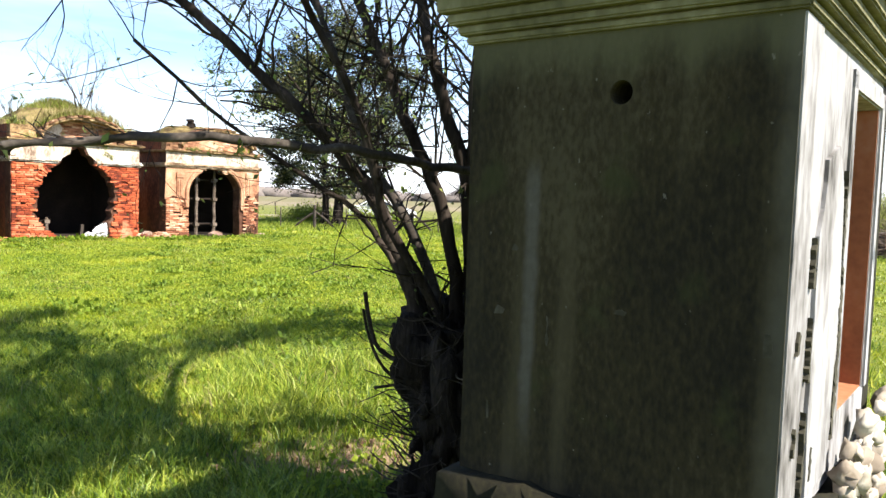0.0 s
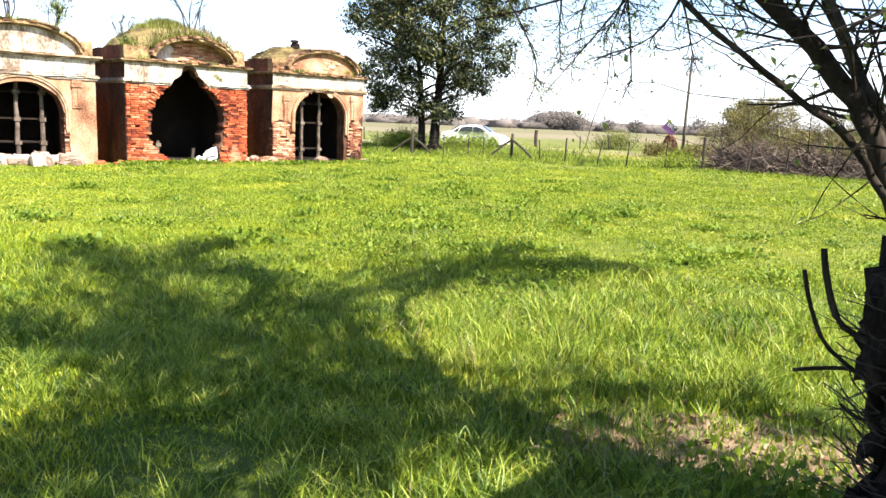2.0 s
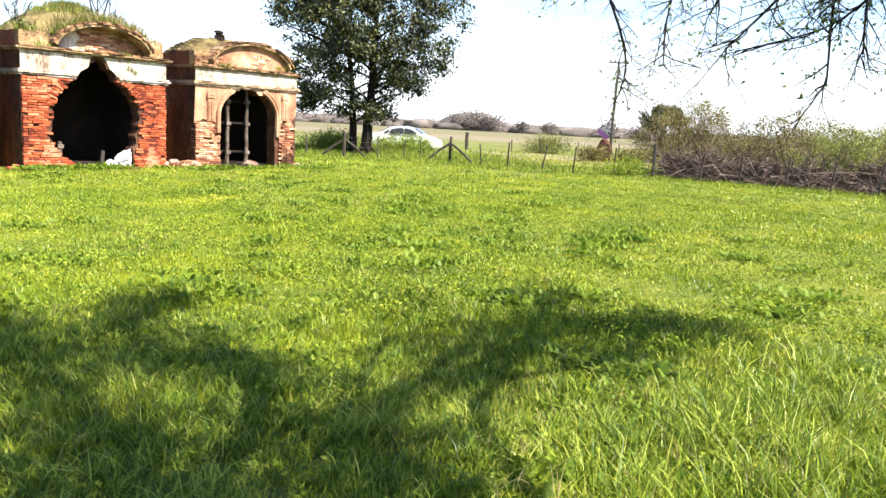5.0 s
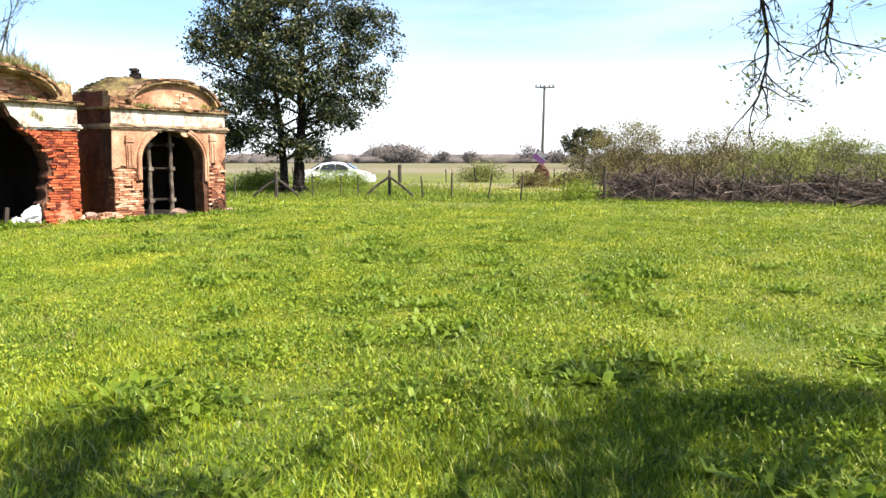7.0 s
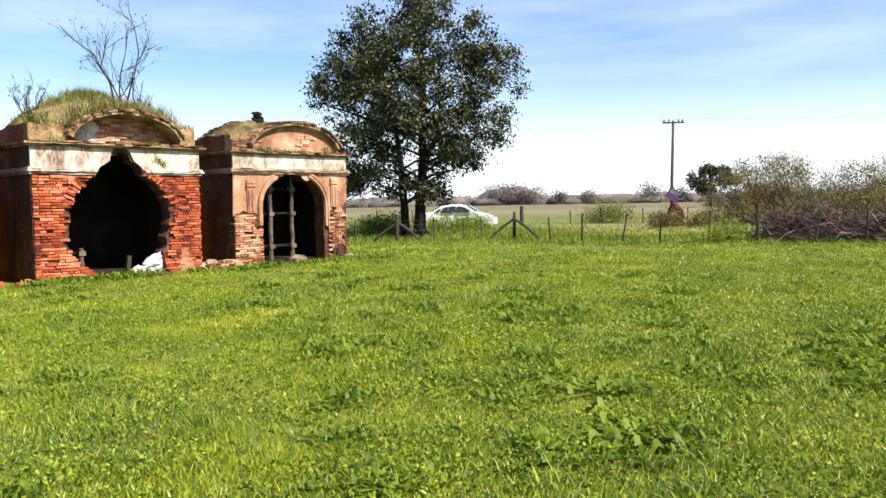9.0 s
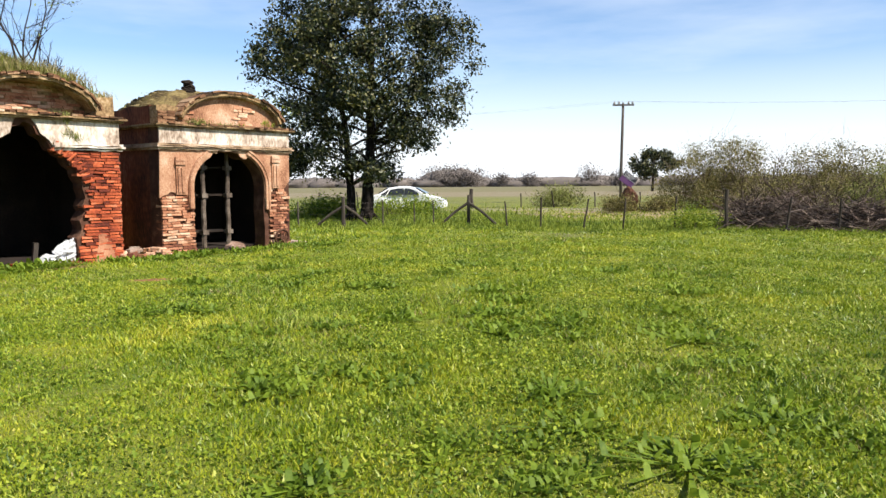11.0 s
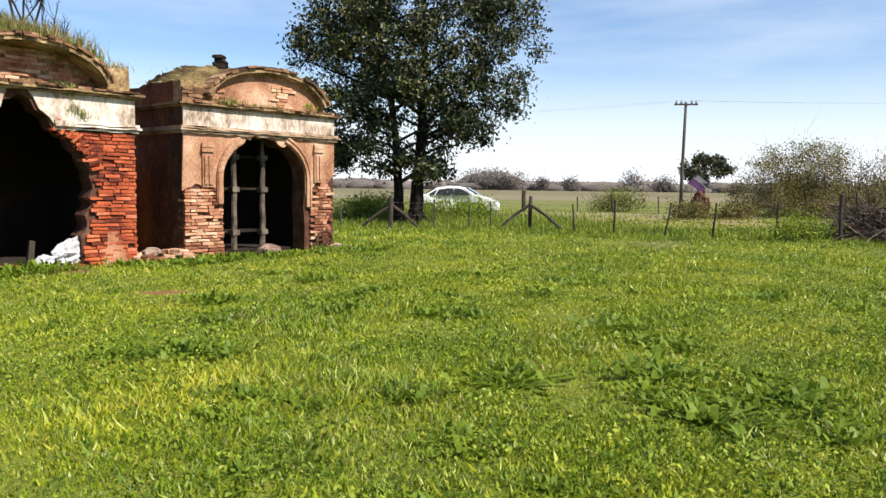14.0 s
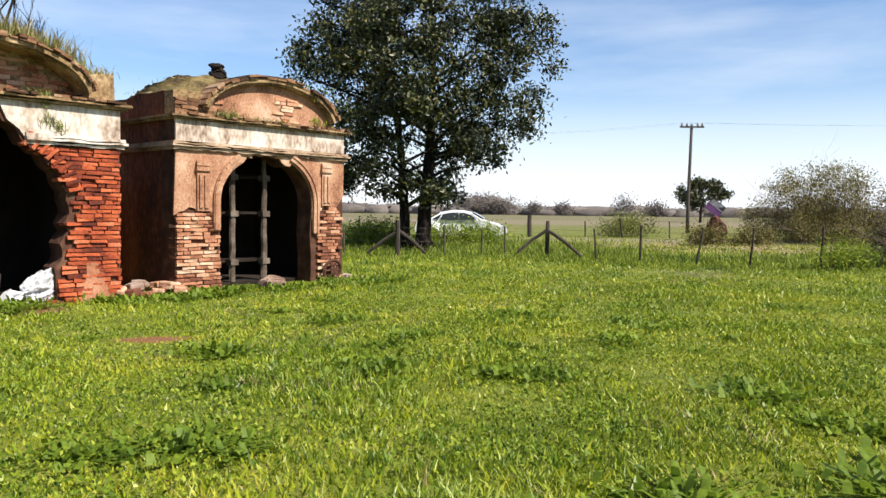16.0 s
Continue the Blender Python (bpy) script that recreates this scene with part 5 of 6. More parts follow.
    for i, (pts, ra, rb) in enumerate(stems):
        line = smooth_line(rel(pts), 4)
        for k in range(1, len(line) - 1):
            line[k] = line[k] + Vector((rng.gauss(0, 0.005), rng.gauss(0, 0.005), rng.gauss(0, 0.005)))
        bm = bmesh.new()
        tube(bm, line, ra, rb, 9, 0.1, rng)
        ob = part("limb", bm, M_LIMB if i in (2, 12) else M_BARK, t, "pale broken low limb" if i == 12 else "", True)
        tw = bmesh.new()
        small = i == 12
        for k in range(3 if not small else 2, len(line)):
            for q in range(1 if small or k % 2 or line[k].z < 1.75 else 2):
                d = (line[k] - line[k - 1]).normalized() + Vector((rng.gauss(0, 0.9), rng.gauss(0, 0.9), rng.gauss(0, 0.7)))
                high = line[k].z > 1.9
                branches(tw, line[k], d, rng.uniform(0.12, 0.25) if small else rng.uniform(0.35, 0.8) * (0.8 if high else 0.6), rb * (0.16 if small else 0.42), (0 if small else (2 if high else 1)), rng, 0.8, 0.1, tips, 5, (1, 3))
        if small:
            for q in range(5):
                branches(tw, line[-1 - q], Vector((rng.gauss(-0.5, 0.5), rng.gauss(-0.3, 0.5), rng.gauss(0.0, 0.5))), 0.08, 0.004, 1, rng, 0.8, 0, None)
        tagged(part("twig_spray", tw, M_BARK, ob), kind="stuff")
    # hanging outer boughs, north of the trunk
    for pts in ([(-1.6, 5.4, 3.6), (-1.5, 6.4, 3.2), (-1.35, 7.0, 2.6), (-1.27, 7.17, 2.0)], [(-2.0, 6.0, 3.7), (-1.9, 7.4, 3.2), (-1.95, 8.3, 2.6), (-1.92, 8.53, 2.18)],
                [(-0.9, 6.6, 3.6), (-1.0, 7.4, 3.1), (-0.8, 7.9, 2.6), (-0.7, 8.1, 2.3)], [(-3.2, 7.2, 3.6), (-2.6, 8.2, 3.0), (-2.2, 8.6, 2.3), (-2.2, 8.67, 1.96)],
                [(-2.0, 6.0, 3.7), (-2.6, 6.6, 3.2), (-2.8, 6.8, 2.9)], [(-1.6, 5.4, 3.6), (-2.1, 6.0, 3.0), (-2.3, 6.3, 2.75)], [(-0.9, 6.6, 3.6), (-1.6, 7.6, 2.9), (-1.75, 7.9, 2.5)], [(0.6, 6.5, 4.6), (-0.3, 8.4, 3.4), (-0.5, 8.8, 3.0)],
                [(-0.6, 6.0, 3.4), (-1.4, 6.9, 2.8), (-2.1, 7.3, 2.6), (-2.6, 7.4, 2.5)], [(-0.9, 6.6, 3.6), (-1.2, 7.2, 2.9), (-1.5, 7.4, 2.5), (-1.75, 7.5, 2.2)],
                [(-0.9, 6.6, 3.6), (-0.9, 7.2, 2.8), (-1.1, 7.5, 2.4), (-1.5, 7.8, 2.25)], [(-0.9, 6.6, 3.6), (-0.6, 7.4, 2.9), (-0.3, 7.7, 2.5)], [(-1.0, 5.6, 3.5), (-1.3, 6.2, 2.8), (-1.45, 6.6, 2.4)]):
        line = smooth_line(rel(pts), 4)
        bm = bmesh.new()
        tube(bm, line, 0.016, 0.005, 6, 0.1, rng)
        ob = part("limb", bm, M_BARK, t, "thin hanging outer bough", True)
        tw = bmesh.new()
        for k in range(3, len(line)):
            for q in range(2):
                d = (line[k] - line[k - 1]).normalized() * 0.8 + Vector((rng.gauss(0, 0.7), rng.gauss(0, 0.7), rng.gauss(-0.1, 0.4)))
                branches(tw, line[k], d, rng.uniform(0.14, 0.34), 0.006, 2, rng, 0.8, 0, tips, 4, (2, 4))
        tagged(part("twig_spray", tw, M_BARK, ob), kind="stuff")
    # cut suckers on the burl
    for pts, r in (([(-0.42, 3.42, 0.84), (-0.6, 3.42, 0.92), (-0.66, 3.44, 1.05), (-0.69, 3.455, 1.2)], 0.014), ([(-0.4, 3.5, 0.66), (-0.6, 3.55, 0.8), (-0.68, 3.55, 0.95), (-0.72, 3.56, 1.1)], 0.01),
                   ([(-0.35, 3.6, 0.68), (-0.5, 3.66, 0.7), (-0.68, 3.71, 0.66)], 0.011), ([(-0.4, 3.4, 0.9), (-0.5, 3.4, 0.95), (-0.54, 3.42, 1.06)], 0.012), ([(-0.35, 3.5, 0.6), (-0.46, 3.5, 0.55), (-0.55, 3.52, 0.6)], 0.008),
                   ([(0.1, 3.1, 1.0), (0.05, 2.9, 1.02), (-0.05, 2.8, 1.05)], 0.012), ([(0.2, 3.1, 0.85), (0.3, 2.95, 0.9), (0.42, 2.9, 0.88)], 0.018)):
        bm = bmesh.new()
        tube(bm, smooth_line(rel(pts), 3), r, r * 0.8, 6, 0.1, rng)
        part("sucker", bm, M_BARK, t, "", True)
    nr = np.random.default_rng(4)
    n = 4200
    c = np.array([tips[i] for i in nr.integers(0, len(tips), n)]) + nr.normal(size=(n, 3)) * 0.02
    ob = new("foliage", leaf_mesh("foliage", c, 0.028, M_BUD, nr))
    ob.parent = t
    tagged(ob, "sparse small opening leaves", kind="stuff")
    # the wide crown overhead, unseen from the walk: boughs set by where their shade falls, that end in leafy heads
    heads = []
    crown = [
        [(0.5, 3.6, 4.2), (-0.04, 3.3, 5.2), (-0.1, 3.75, 6.2), (-0.35, 3.95, 6.8), (-0.8, 4.25, 7.5)],
        [(0.3, 3.5, 3.9), (0.4, 4.6, 5.0), (1.26, 5.7, 5.2), (1.56, 6.7, 5.2), (1.76, 8.0, 5.2)],
        [(0.9, 5.1, 5.1), (1.94, 6.1, 4.9), (2.4, 7.4, 5.0)],
        [(1.5, 6.4, 5.2), (2.6, 7.0, 5.1), (3.0, 7.0, 5.2)],
        [(0.26, 3.4, 3.2), (0.54, 2.75, 4.2), (0.19, 2.4, 4.8), (-0.1, 2.2, 5.0)],
        [(0.28, 3.4, 3.4), (0.74, 2.2, 4.2), (0.57, 1.98, 4.6), (0.34, 1.4, 4.8), (0.0, 0.9, 4.8)],
        [(0.0, 3.35, 5.1), (0.1, 4.64, 5.6), (-0.64, 4.95, 5.8), (-1.04, 5.65, 5.8), (-1.24, 6.35, 5.8)],
        [(-0.2, 3.85, 6.4), (-1.0, 4.7, 6.5), (-1.67, 5.24, 6.5)],
        [(0.35, 3.5, 3.6), (0.35, 3.9, 4.6), (0.2, 4.1, 5.1)],
        [(0.2, 3.4, 4.4), (-0.15, 2.7, 5.2), (-0.5, 3.1, 5.5), (-1.2, 3.7, 5.6)],
        [(0.3, 3.4, 4.0), (0.0, 2.9, 5.0), (-0.7, 2.5, 5.4), (-1.3, 2.9, 5.5)],
        [(0.3, 3.4, 3.8), (0.2, 3.1, 4.7), (-0.1, 3.2, 5.2), (-0.4, 3.5, 5.6)],
    ]
    # further unseen boughs, kept where their shade falls behind the walk or by the tomb
    for i in range(30):
        a, q = rng.uniform(0, 6.28), math.sqrt(rng.uniform(0.1, 1.0))
        x, y, z = 0.9 + 4.0 * q * math.cos(a), 2.4 + 4.4 * q * math.sin(a), 4.0 + rng.uniform(0, 1.3)
        if y + 0.44 * z < 1.6 or x - 0.82 * z > 0.2:
            crown.append([(0.3, 3.5, rng.uniform(3.2, 4.0)), ((x + 0.3) / 2, (y + 3.5) / 2, z * 0.5 + 2.3), (x, y, z)])
    for i, pts in enumerate(crown):
        line = smooth_line(rel(pts), 5)
        bm = bmesh.new()
        tube(bm, line, 0.085 if i < 2 else 0.05, 0.018, 7, 0.1, rng)
        part("bough", bm, M_BARK, t)
        tw = bmesh.new()
        for p in line[4:]:
            branches(tw, p, (rng.gauss(0, 1), rng.gauss(0, 1), rng.gauss(0.2, 0.5)), rng.uniform(0.4, 0.8), 0.012, 1, rng, 0.8, 0.1, None, 4, (1, 3))
            for q in range(3):
                heads.append(list(p + Vector((rng.gauss(0, 0.2), rng.gauss(0, 0.2), rng.gauss(0, 0.15)))))
        tagged(part("twig_spray", tw, M_BARK, t), kind="stuff")
    n = 20000
    heads = np.array(heads)
    c = heads[nr.integers(0, len(heads), n)] + nr.normal(size=(n, 3)) * np.array([0.17, 0.17, 0.12])
    ob = new("crown", leaf_mesh("crown", c, 0.1, M_CROWN, nr, 0.2, 0.6))
    ob.parent = t
    tagged(ob, "unseen wide crown of leaves placed to shade the meadow", kind="stuff")


near_tree()


# ---- the big far tree ----
def far_tree():
    o = Vector((-10.45, 42.0, 0.0))
    t = thing("shade_tree", pose(*o), "tall dark evergreen tree with two trunks and a broad crown", "tree")
    rng = random.Random(9)
    clumps = []
    for nm, pts, r in (("trunk", [(-0.42, 0, -0.1), (-0.4, 0.0, 1.0), (-0.5, 0.1, 2.4), (-0.7, 0.2, 4.4), (-1.2, 0.3, 6.8), (-1.4, 0.2, 8.6)], 0.23), ("trunk", [(0.3, 0, -0.1), (0.33, 0.05, 1.2), (0.45, 0, 2.6), (0.55, -0.1, 4.6), (0.6, 0.0, 7.4), (0.4, 0.1, 10.2)], 0.31)):
        bm = bmesh.new()
        line = smooth_line(pts, 5)
        tube(bm, line, r, 0.06, 12, 0.08, rng)
        for a in range(5):
            an = a * 1.3
            tube(bm, [(pts[0][0] + math.cos(an) * r * 0.6, math.sin(an) * r * 0.6, 0.3), (pts[0][0] + math.cos(an) * r * 1.9, math.sin(an) * r * 1.9, -0.05)], r * 0.4, r * 0.15, 6, 0.1, rng)
        tr = part(nm, bm, M_TRUNK, t, "dark rough trunk", True)
        for k in range(7, len(line)):
            for q in range(2):
                a = rng.uniform(0, 6.28)
                zf = line[k].z
                reach = 4.5 * max(0.25, 1 - abs(zf - 5.2) / 6.5) * rng.uniform(0.5, 1.0)
                d = Vector((math.cos(a), math.sin(a), 0.45))
                bm = bmesh.new()
                q1 = line[k] + d * reach * 0.5
                q2 = line[k] + d * reach + Vector((0, 0, -0.25))
                tube(bm, smooth_line([line[k], q1, q2], 3), 0.07, 0.02, 6, 0.1, rng)
                part("bough", bm, M_BARK, tr)
                clumps += [q1, q2]
    lobes = [((0.0, 0, 6.9), (3.4, 3.3, 2.9)), ((-0.2, 0, 9.0), (2.7, 2.7, 2.4)), ((0.2, 0, 10.9), (1.5, 1.5, 0.9)), ((3.7, 0.2, 7.2), (1.4, 1.6, 1.7)), ((-3.6, 0, 6.6), (1.6, 1.9, 1.5)), ((2.9, -0.3, 4.6), (1.5, 1.6, 1.4)),
             ((-2.7, 0.2, 4.0), (1.7, 1.8, 1.7)), ((-1.8, -1.0, 3.6), (1.3, 1.2, 0.9)), ((1.7, 1.0, 4.0), (1.2, 1.3, 1.0)), ((-3.0, 0, 8.4), (1.2, 1.3, 1.1)), ((2.6, 0.4, 9.0), (1.3, 1.4, 1.2)), ((0.6, -1.4, 5.2), (1.4, 1.1, 1.2)), ((-2.9, 0.3, 2.5), (0.8, 0.8, 0.6))]
    nr = np.random.default_rng(5)
    heads = []
    for c, s in lobes:
        k = int(21 * (s[0] * s[1] * s[2]) ** (2 / 3) / 2.2) + 9
        d = nr.normal(size=(k, 3))
        d /= np.linalg.norm(d, axis=1)[:, None]
        heads.append(np.array(c) + d * np.array(s) * nr.uniform(0.62, 1.04, (k, 1)))
    heads = np.concatenate(heads + [np.array([list(p) for p in clumps])])
    n = 60000
    weight = nr.uniform(0.15, 1.0, len(heads)) ** 2.4
    pick = nr.choice(len(heads), n, p=weight / weight.sum())
    c = heads[pick] + nr.normal(size=(n, 3)) * np.array([0.24, 0.24, 0.17]) * (0.6 + weight[pick])[:, None]
    c[:, 2] = np.maximum(c[:, 2], 1.5)
    ob = new("crown", leaf_mesh("crown", c + np.array([0.1, 0, 0]), 0.16, M_LEAF, nr, 0.5, 0.5))
    ob.parent = t
    tagged(ob, "dense glossy dark green leaves", kind="stuff")


far_tree()


# ---- fence ----
FENCE = [(-12.6, 39.4, 1.05, 0.035, 0.0, 0), (-9.2, 40.0, 1.1, 0.03, 0.0, 1), (-7.9, 40.0, 0.95, 0.03, 0.01, 1), (-7.1, 40.0, 1.05, 0.03, -0.02, 1), (-4.1, 39.0, 1.05, 0.035, -0.1, 0), (-2.85, 38.1, 1.2, 0.04, 0.0, 0),
         (-1.35, 37.2, 1.15, 0.035, 0.16, 0), (-0.05, 36.3, 1.15, 0.035, 0.07, 0), (1.55, 35.4, 1.15, 0.035, 0.06, 0), (4.6, 33.5, 1.1, 0.04, 0.15, 0), (5.9, 32.7, 1.05, 0.035, 0.05, 0), (7.3, 31.8, 1.15, 0.035, 0.1, 0), (8.6, 31.0, 1.1, 0.035, 0.12, 0), (9.9, 30.2, 1.2, 0.035, 0.08, 0), (11.4, 29.3, 1.1, 0.04, 0.0, 0), (13.0, 28.3, 1.1, 0.04, 0.05, 0)]


def post(bm, base, h, r, lean, rng):
    x, y, z = base
    pts = [(x + lean * h * f + rng.gauss(0, 0.008), y + rng.gauss(0, 0.008), z - 0.12 + (h + 0.12) * f) for f in (0, 0.35, 0.7, 1.0)]
    tube(bm, pts, r * 1.05, r * 0.9, 7, 0.12, rng)


def fence():
    t = thing("wire_fence", pose(-5.66, 40.1, 0), "old wire fence with leaning dark wooden posts", "fence")
    o = Vector((-5.66, 40.1, 0))
    rng = random.Random(2)
    spots = []
    for x, y, h, r, lean, _ in FENCE:
        bm = bmesh.new()
        z = rise1(x, y)
        post(bm, (x - o.x, y - o.y, z), h, r, lean, rng)
        part("post", bm, M_WOOD, t)
        spots.append((x, y, z))
    for x, y, h, r in ((-5.66, 40.1, 1.28, 0.075), (-10.7, 39.2, 1.25, 0.085), (3.0, 34.4, 1.35, 0.065)):
        bm = bmesh.new()
        z = rise1(x, y)
        post(bm, (x - o.x, y - o.y, z), h, r, 0.0, rng)
        part("strainer_post", bm, M_WOOD, t, "thick dark strainer post")
        spots.append((x, y, z))
    for (xa, ya), (xb, yb), zt in (((-5.66, 40.1), (-6.75, 40.05), 0.8), ((-5.66, 40.1), (-4.55, 39.4), 0.8), ((-10.7, 39.2), (-11.75, 39.25), 0.7), ((-10.7, 39.2), (-9.8, 39.6), 0.75)):
        bm = bmesh.new()
        tube(bm, [(xa - o.x, ya - o.y, zt), ((xa + xb) / 2 - o.x, (ya + yb) / 2 - o.y, zt / 2 + 0.03), (xb - o.x, yb - o.y, -0.05)], 0.06, 0.055, 7, 0.1, rng)
        part("brace", bm, M_WOOD, t)
    spots.sort()
    for zw in (0.3, 0.55, 0.8, 1.0):
        bm = bmesh.new()
        line = []
        for a, b in zip(spots, spots[1:]):
            pa, pb = Vector((a[0] - o.x, a[1] - o.y, a[2] + zw)), Vector((b[0] - o.x, b[1] - o.y, b[2] + zw))
            line += [pa, (pa + pb) / 2 - Vector((0, 0, 0.015))]
        tube(bm, line + [pb], 0.004, 0.004, 4)
        part("wire", bm, M_WIRE, t)


fence()


def far_fence():
    t = thing("wire_fence", pose(0, 58, 0), "distant roadside fence of short dark posts", "fence")
    rng = random.Random(6)
    for i in range(26):
        x = -34 + 2.6 * i + rng.gauss(0, 0.3)
        if -12 < x < -6.5:
            continue
        bm = bmesh.new()
        thick = abs(x + 5.7) < 1.0
        post(bm, (x, rng.gauss(0, 0.2), 0), rng.uniform(0.9, 1.1) + (0.15 if thick else 0), 0.13 if thick else 0.045, 0.0 if thick else rng.gauss(0, 0.06), rng)
        part("post", bm, M_WOOD, t)


far_fence()


# ---- utility pole ----
def utility_pole():
    t = thing("utility_pole", pose(6.1, 70.8, 0), "weathered grey wooden utility pole with a crossarm", "pole")
    bm = bmesh.new()
    tube(bm, [(0, 0, -0.2), (0, 0, 2.5), (0.05, 0, 5), (0.1, 0, 7.85)], 0.14, 0.1, 10, 0.03)
    part("shaft", bm, M_POLE, t, "", True)
    bm = bmesh.new()
    box(bm, -0.75, -0.16, 7.6, 0.95, -0.07, 7.72)
    part("crossarm", bm, M_POLE, t)
    for x in (-0.62, -0.25, 0.5, 0.82):
        bm = bmesh.new()
        for z, ra, rb in ((7.74, 0.05, 0.09), (7.83, 0.09, 0.06), (7.91, 0.06, 0.03)):
            r = bmesh.ops.create_cone(bm, segments=10, radius1=ra, radius2=rb, depth=0.09, cap_ends=True)["verts"]
            bmesh.ops.translate(bm, verts=r, vec=(x, -0.115, z))
        part("insulator", bm, M_CERAMIC, t)
    for x in (-0.62, 0.82):
        bm = bmesh.new()
        for sx in (-1, 1):
            pts = [(x + sx * 48 * f, -0.115 + 14 * f * sx * -1, 7.95 - 3.0 * f * (1 - f)) for f in (0, 0.15, 0.3, 0.5, 0.7, 0.85, 1.0)]
            tube(bm, pts, 0.004, 0.004, 4)
        part("wire", bm, M_WIRE, t)


utility_pole()


# ---- leaning sign on a brick stub ----
def sign():
    t = thing("roadside_sign", pose(3.25, 52.6, 0, 0, 0, -8), "tilted purple and black board on a brick stub", "sign")
    rng = random.Random(1)
    bm = bmesh.new()
    lump(bm, (0.05, 0, 0.5), (0.42, 0.35, 0.85), rng, 3, 0.3)
    part("brick_stub", bm, M_MORTAR, t)
    bm = bmesh.new()
    tube(bm, [(0, 0, 0.8), (-0.1, 0, 1.5), (-0.2, 0, 2.0)], 0.05, 0.05, 6)
    part("stake", bm, M_WOOD, t)
    m = pose(-0.02, -0.08, 1.75, 0, 38, 0) @ Matrix.Diagonal((0.75, 1, 0.8, 1))
    bm = bmesh.new()
    box(bm, -0.55, -0.03, -0.42, 0.55, 0.03, 0.02, m)
    part("lower_board", bm, M_PURPLE, t, "faded purple lower half")
    bm = bmesh.new()
    box(bm, -0.55, -0.034, 0.024, 0.55, 0.034, 0.36, m)
    part("upper_board", bm, M_BLACK, t, "dark upper half")
    bm = bmesh.new()
    for i in range(3):
        box(bm, -0.45, -0.042, 0.08 + 0.09 * i, 0.2 + 0.1 * i, -0.035, 0.115 + 0.09 * i, m)
    box(bm, -0.55, -0.045, 0.0, 0.55, -0.035, 0.03, m)
    part("lettering_bar", bm, M_SACK, t, "unreadable pale lettering lines")


sign()


# ---- car ----
def car():
    t = thing("sedan_car", pose(-9.25, 51.2, -0.05, 0, 0, -3), "white four-door sedan parked beyond the fence", "car")
    W = 0.86
    prof = [(-2.15, 0.35), (-2.2, 0.6), (-2.14, 0.9), (-1.85, 0.97), (-1.5, 1.02), (-0.95, 1.36), (-0.4, 1.45), (0.1, 1.44), (0.5, 1.36), (1.15, 0.98), (1.75, 0.86), (2.12, 0.7), (2.2, 0.5), (2.18, 0.32),
            (1.72, 0.28), (1.68, 0.5), (1.5, 0.66), (1.25, 0.66), (1.06, 0.5), (1.02, 0.26), (-1.0, 0.26), (-1.04, 0.5), (-1.22, 0.66), (-1.48, 0.66), (-1.66, 0.5), (-1.7, 0.28)]
    bm = bmesh.new()
    rows = []
    for y, k in ((-W, 0.0), (-W * 0.9, 0.03), (0, 0.05), (W * 0.9, 0.03), (W, 0.0)):
        row = []
        for x, z in prof:
            inset = 1.0
            if z > 0.98 and abs(y) > 0.5:
                inset = 1 - 0.24 * (z - 0.98) / 0.47
            row.append(bm.verts.new((x * (1 if abs(y) < W else 0.99), y * inset, z + (k if z > 0.9 else 0))))
        rows.append(row)
    for a, b in zip(rows, rows[1:]):
        for i in range(len(prof)):
            j = (i + 1) % len(prof)
            bm.faces.new((a[i], a[j], b[j], b[i]))
    bm.faces.new(rows[0])
    bm.faces.new(rows[-1][::-1])
    bmesh.ops.triangulate(bm, faces=[f for f in bm.faces if len(f.verts) > 4])
    body = part("body", bm, M_PAINT, t, "glossy white bodywork", False)
    for s in (-1, 1):
        for nm, pts in (("side_window", [(-0.98, 1.03), (-0.82, 1.3), (-0.38, 1.37), (-0.08, 1.37), (-0.08, 1.02)]), ("side_window", [(-0.02, 1.02), (-0.02, 1.37), (0.2, 1.36), (0.48, 1.28), (0.88, 1.02)]), ("quarter_window", [(-1.35, 1.04), (-1.0, 1.26), (-0.9, 1.28), (-1.04, 1.03)])):
            bm = bmesh.new()
            v0 = [bm.verts.new((x, s * (W * (1 - 0.24 * (z - 0.98) / 0.47) + 0.008), z)) for x, z in pts]
            v1 = [bm.verts.new((x, s * (W * (1 - 0.24 * (z - 0.98) / 0.47) - 0.02), z)) for x, z in pts]
            bm.faces.new(v0)
            bm.faces.new(v1[::-1])
            for i in range(len(pts)):
                j = (i + 1) % len(pts)
                bm.faces.new((v0[i], v1[i], v1[j], v0[j]))
            part(nm, bm, M_GLASS, body, "dark window glass")
        bm = bmesh.new()
        box(bm, 0.78, s * 0.98 - 0.08, 0.98, 0.92, s * 0.98 + 0.08, 1.1)
        part("wing_mirror", bm, M_PAINT, t)
        for x in (-0.3, 0.62):
            bm = bmesh.new()
            box(bm, x - 0.09, s * (W + 0.005) - 0.02, 0.84, x + 0.09, s * (W + 0.005) + 0.02, 0.875)
            part("door_handle", bm, M_PAINT, t)
        bm = bmesh.new()
        box(bm, 1.95, s * 0.62 - 0.18, 0.62, 2.14, s * 0.62 + 0.18, 0.76)
        part("headlight", bm, M_STEEL, t)
        bm = bmesh.new()
        box(bm, -2.2, s * 0.62 - 0.18, 0.7, -2.05, s * 0.62 + 0.2, 0.88)
        part("tail_light", bm, M_BRICK, t, "red tail light")
    bm = bmesh.new()
    vs = [bm.verts.new(p) for p in ((0.56, -0.6, 1.36), (0.56, 0.6, 1.36), (1.12, 0.7, 1.05), (1.12, -0.7, 1.05))]
    f = bm.faces.new(vs)
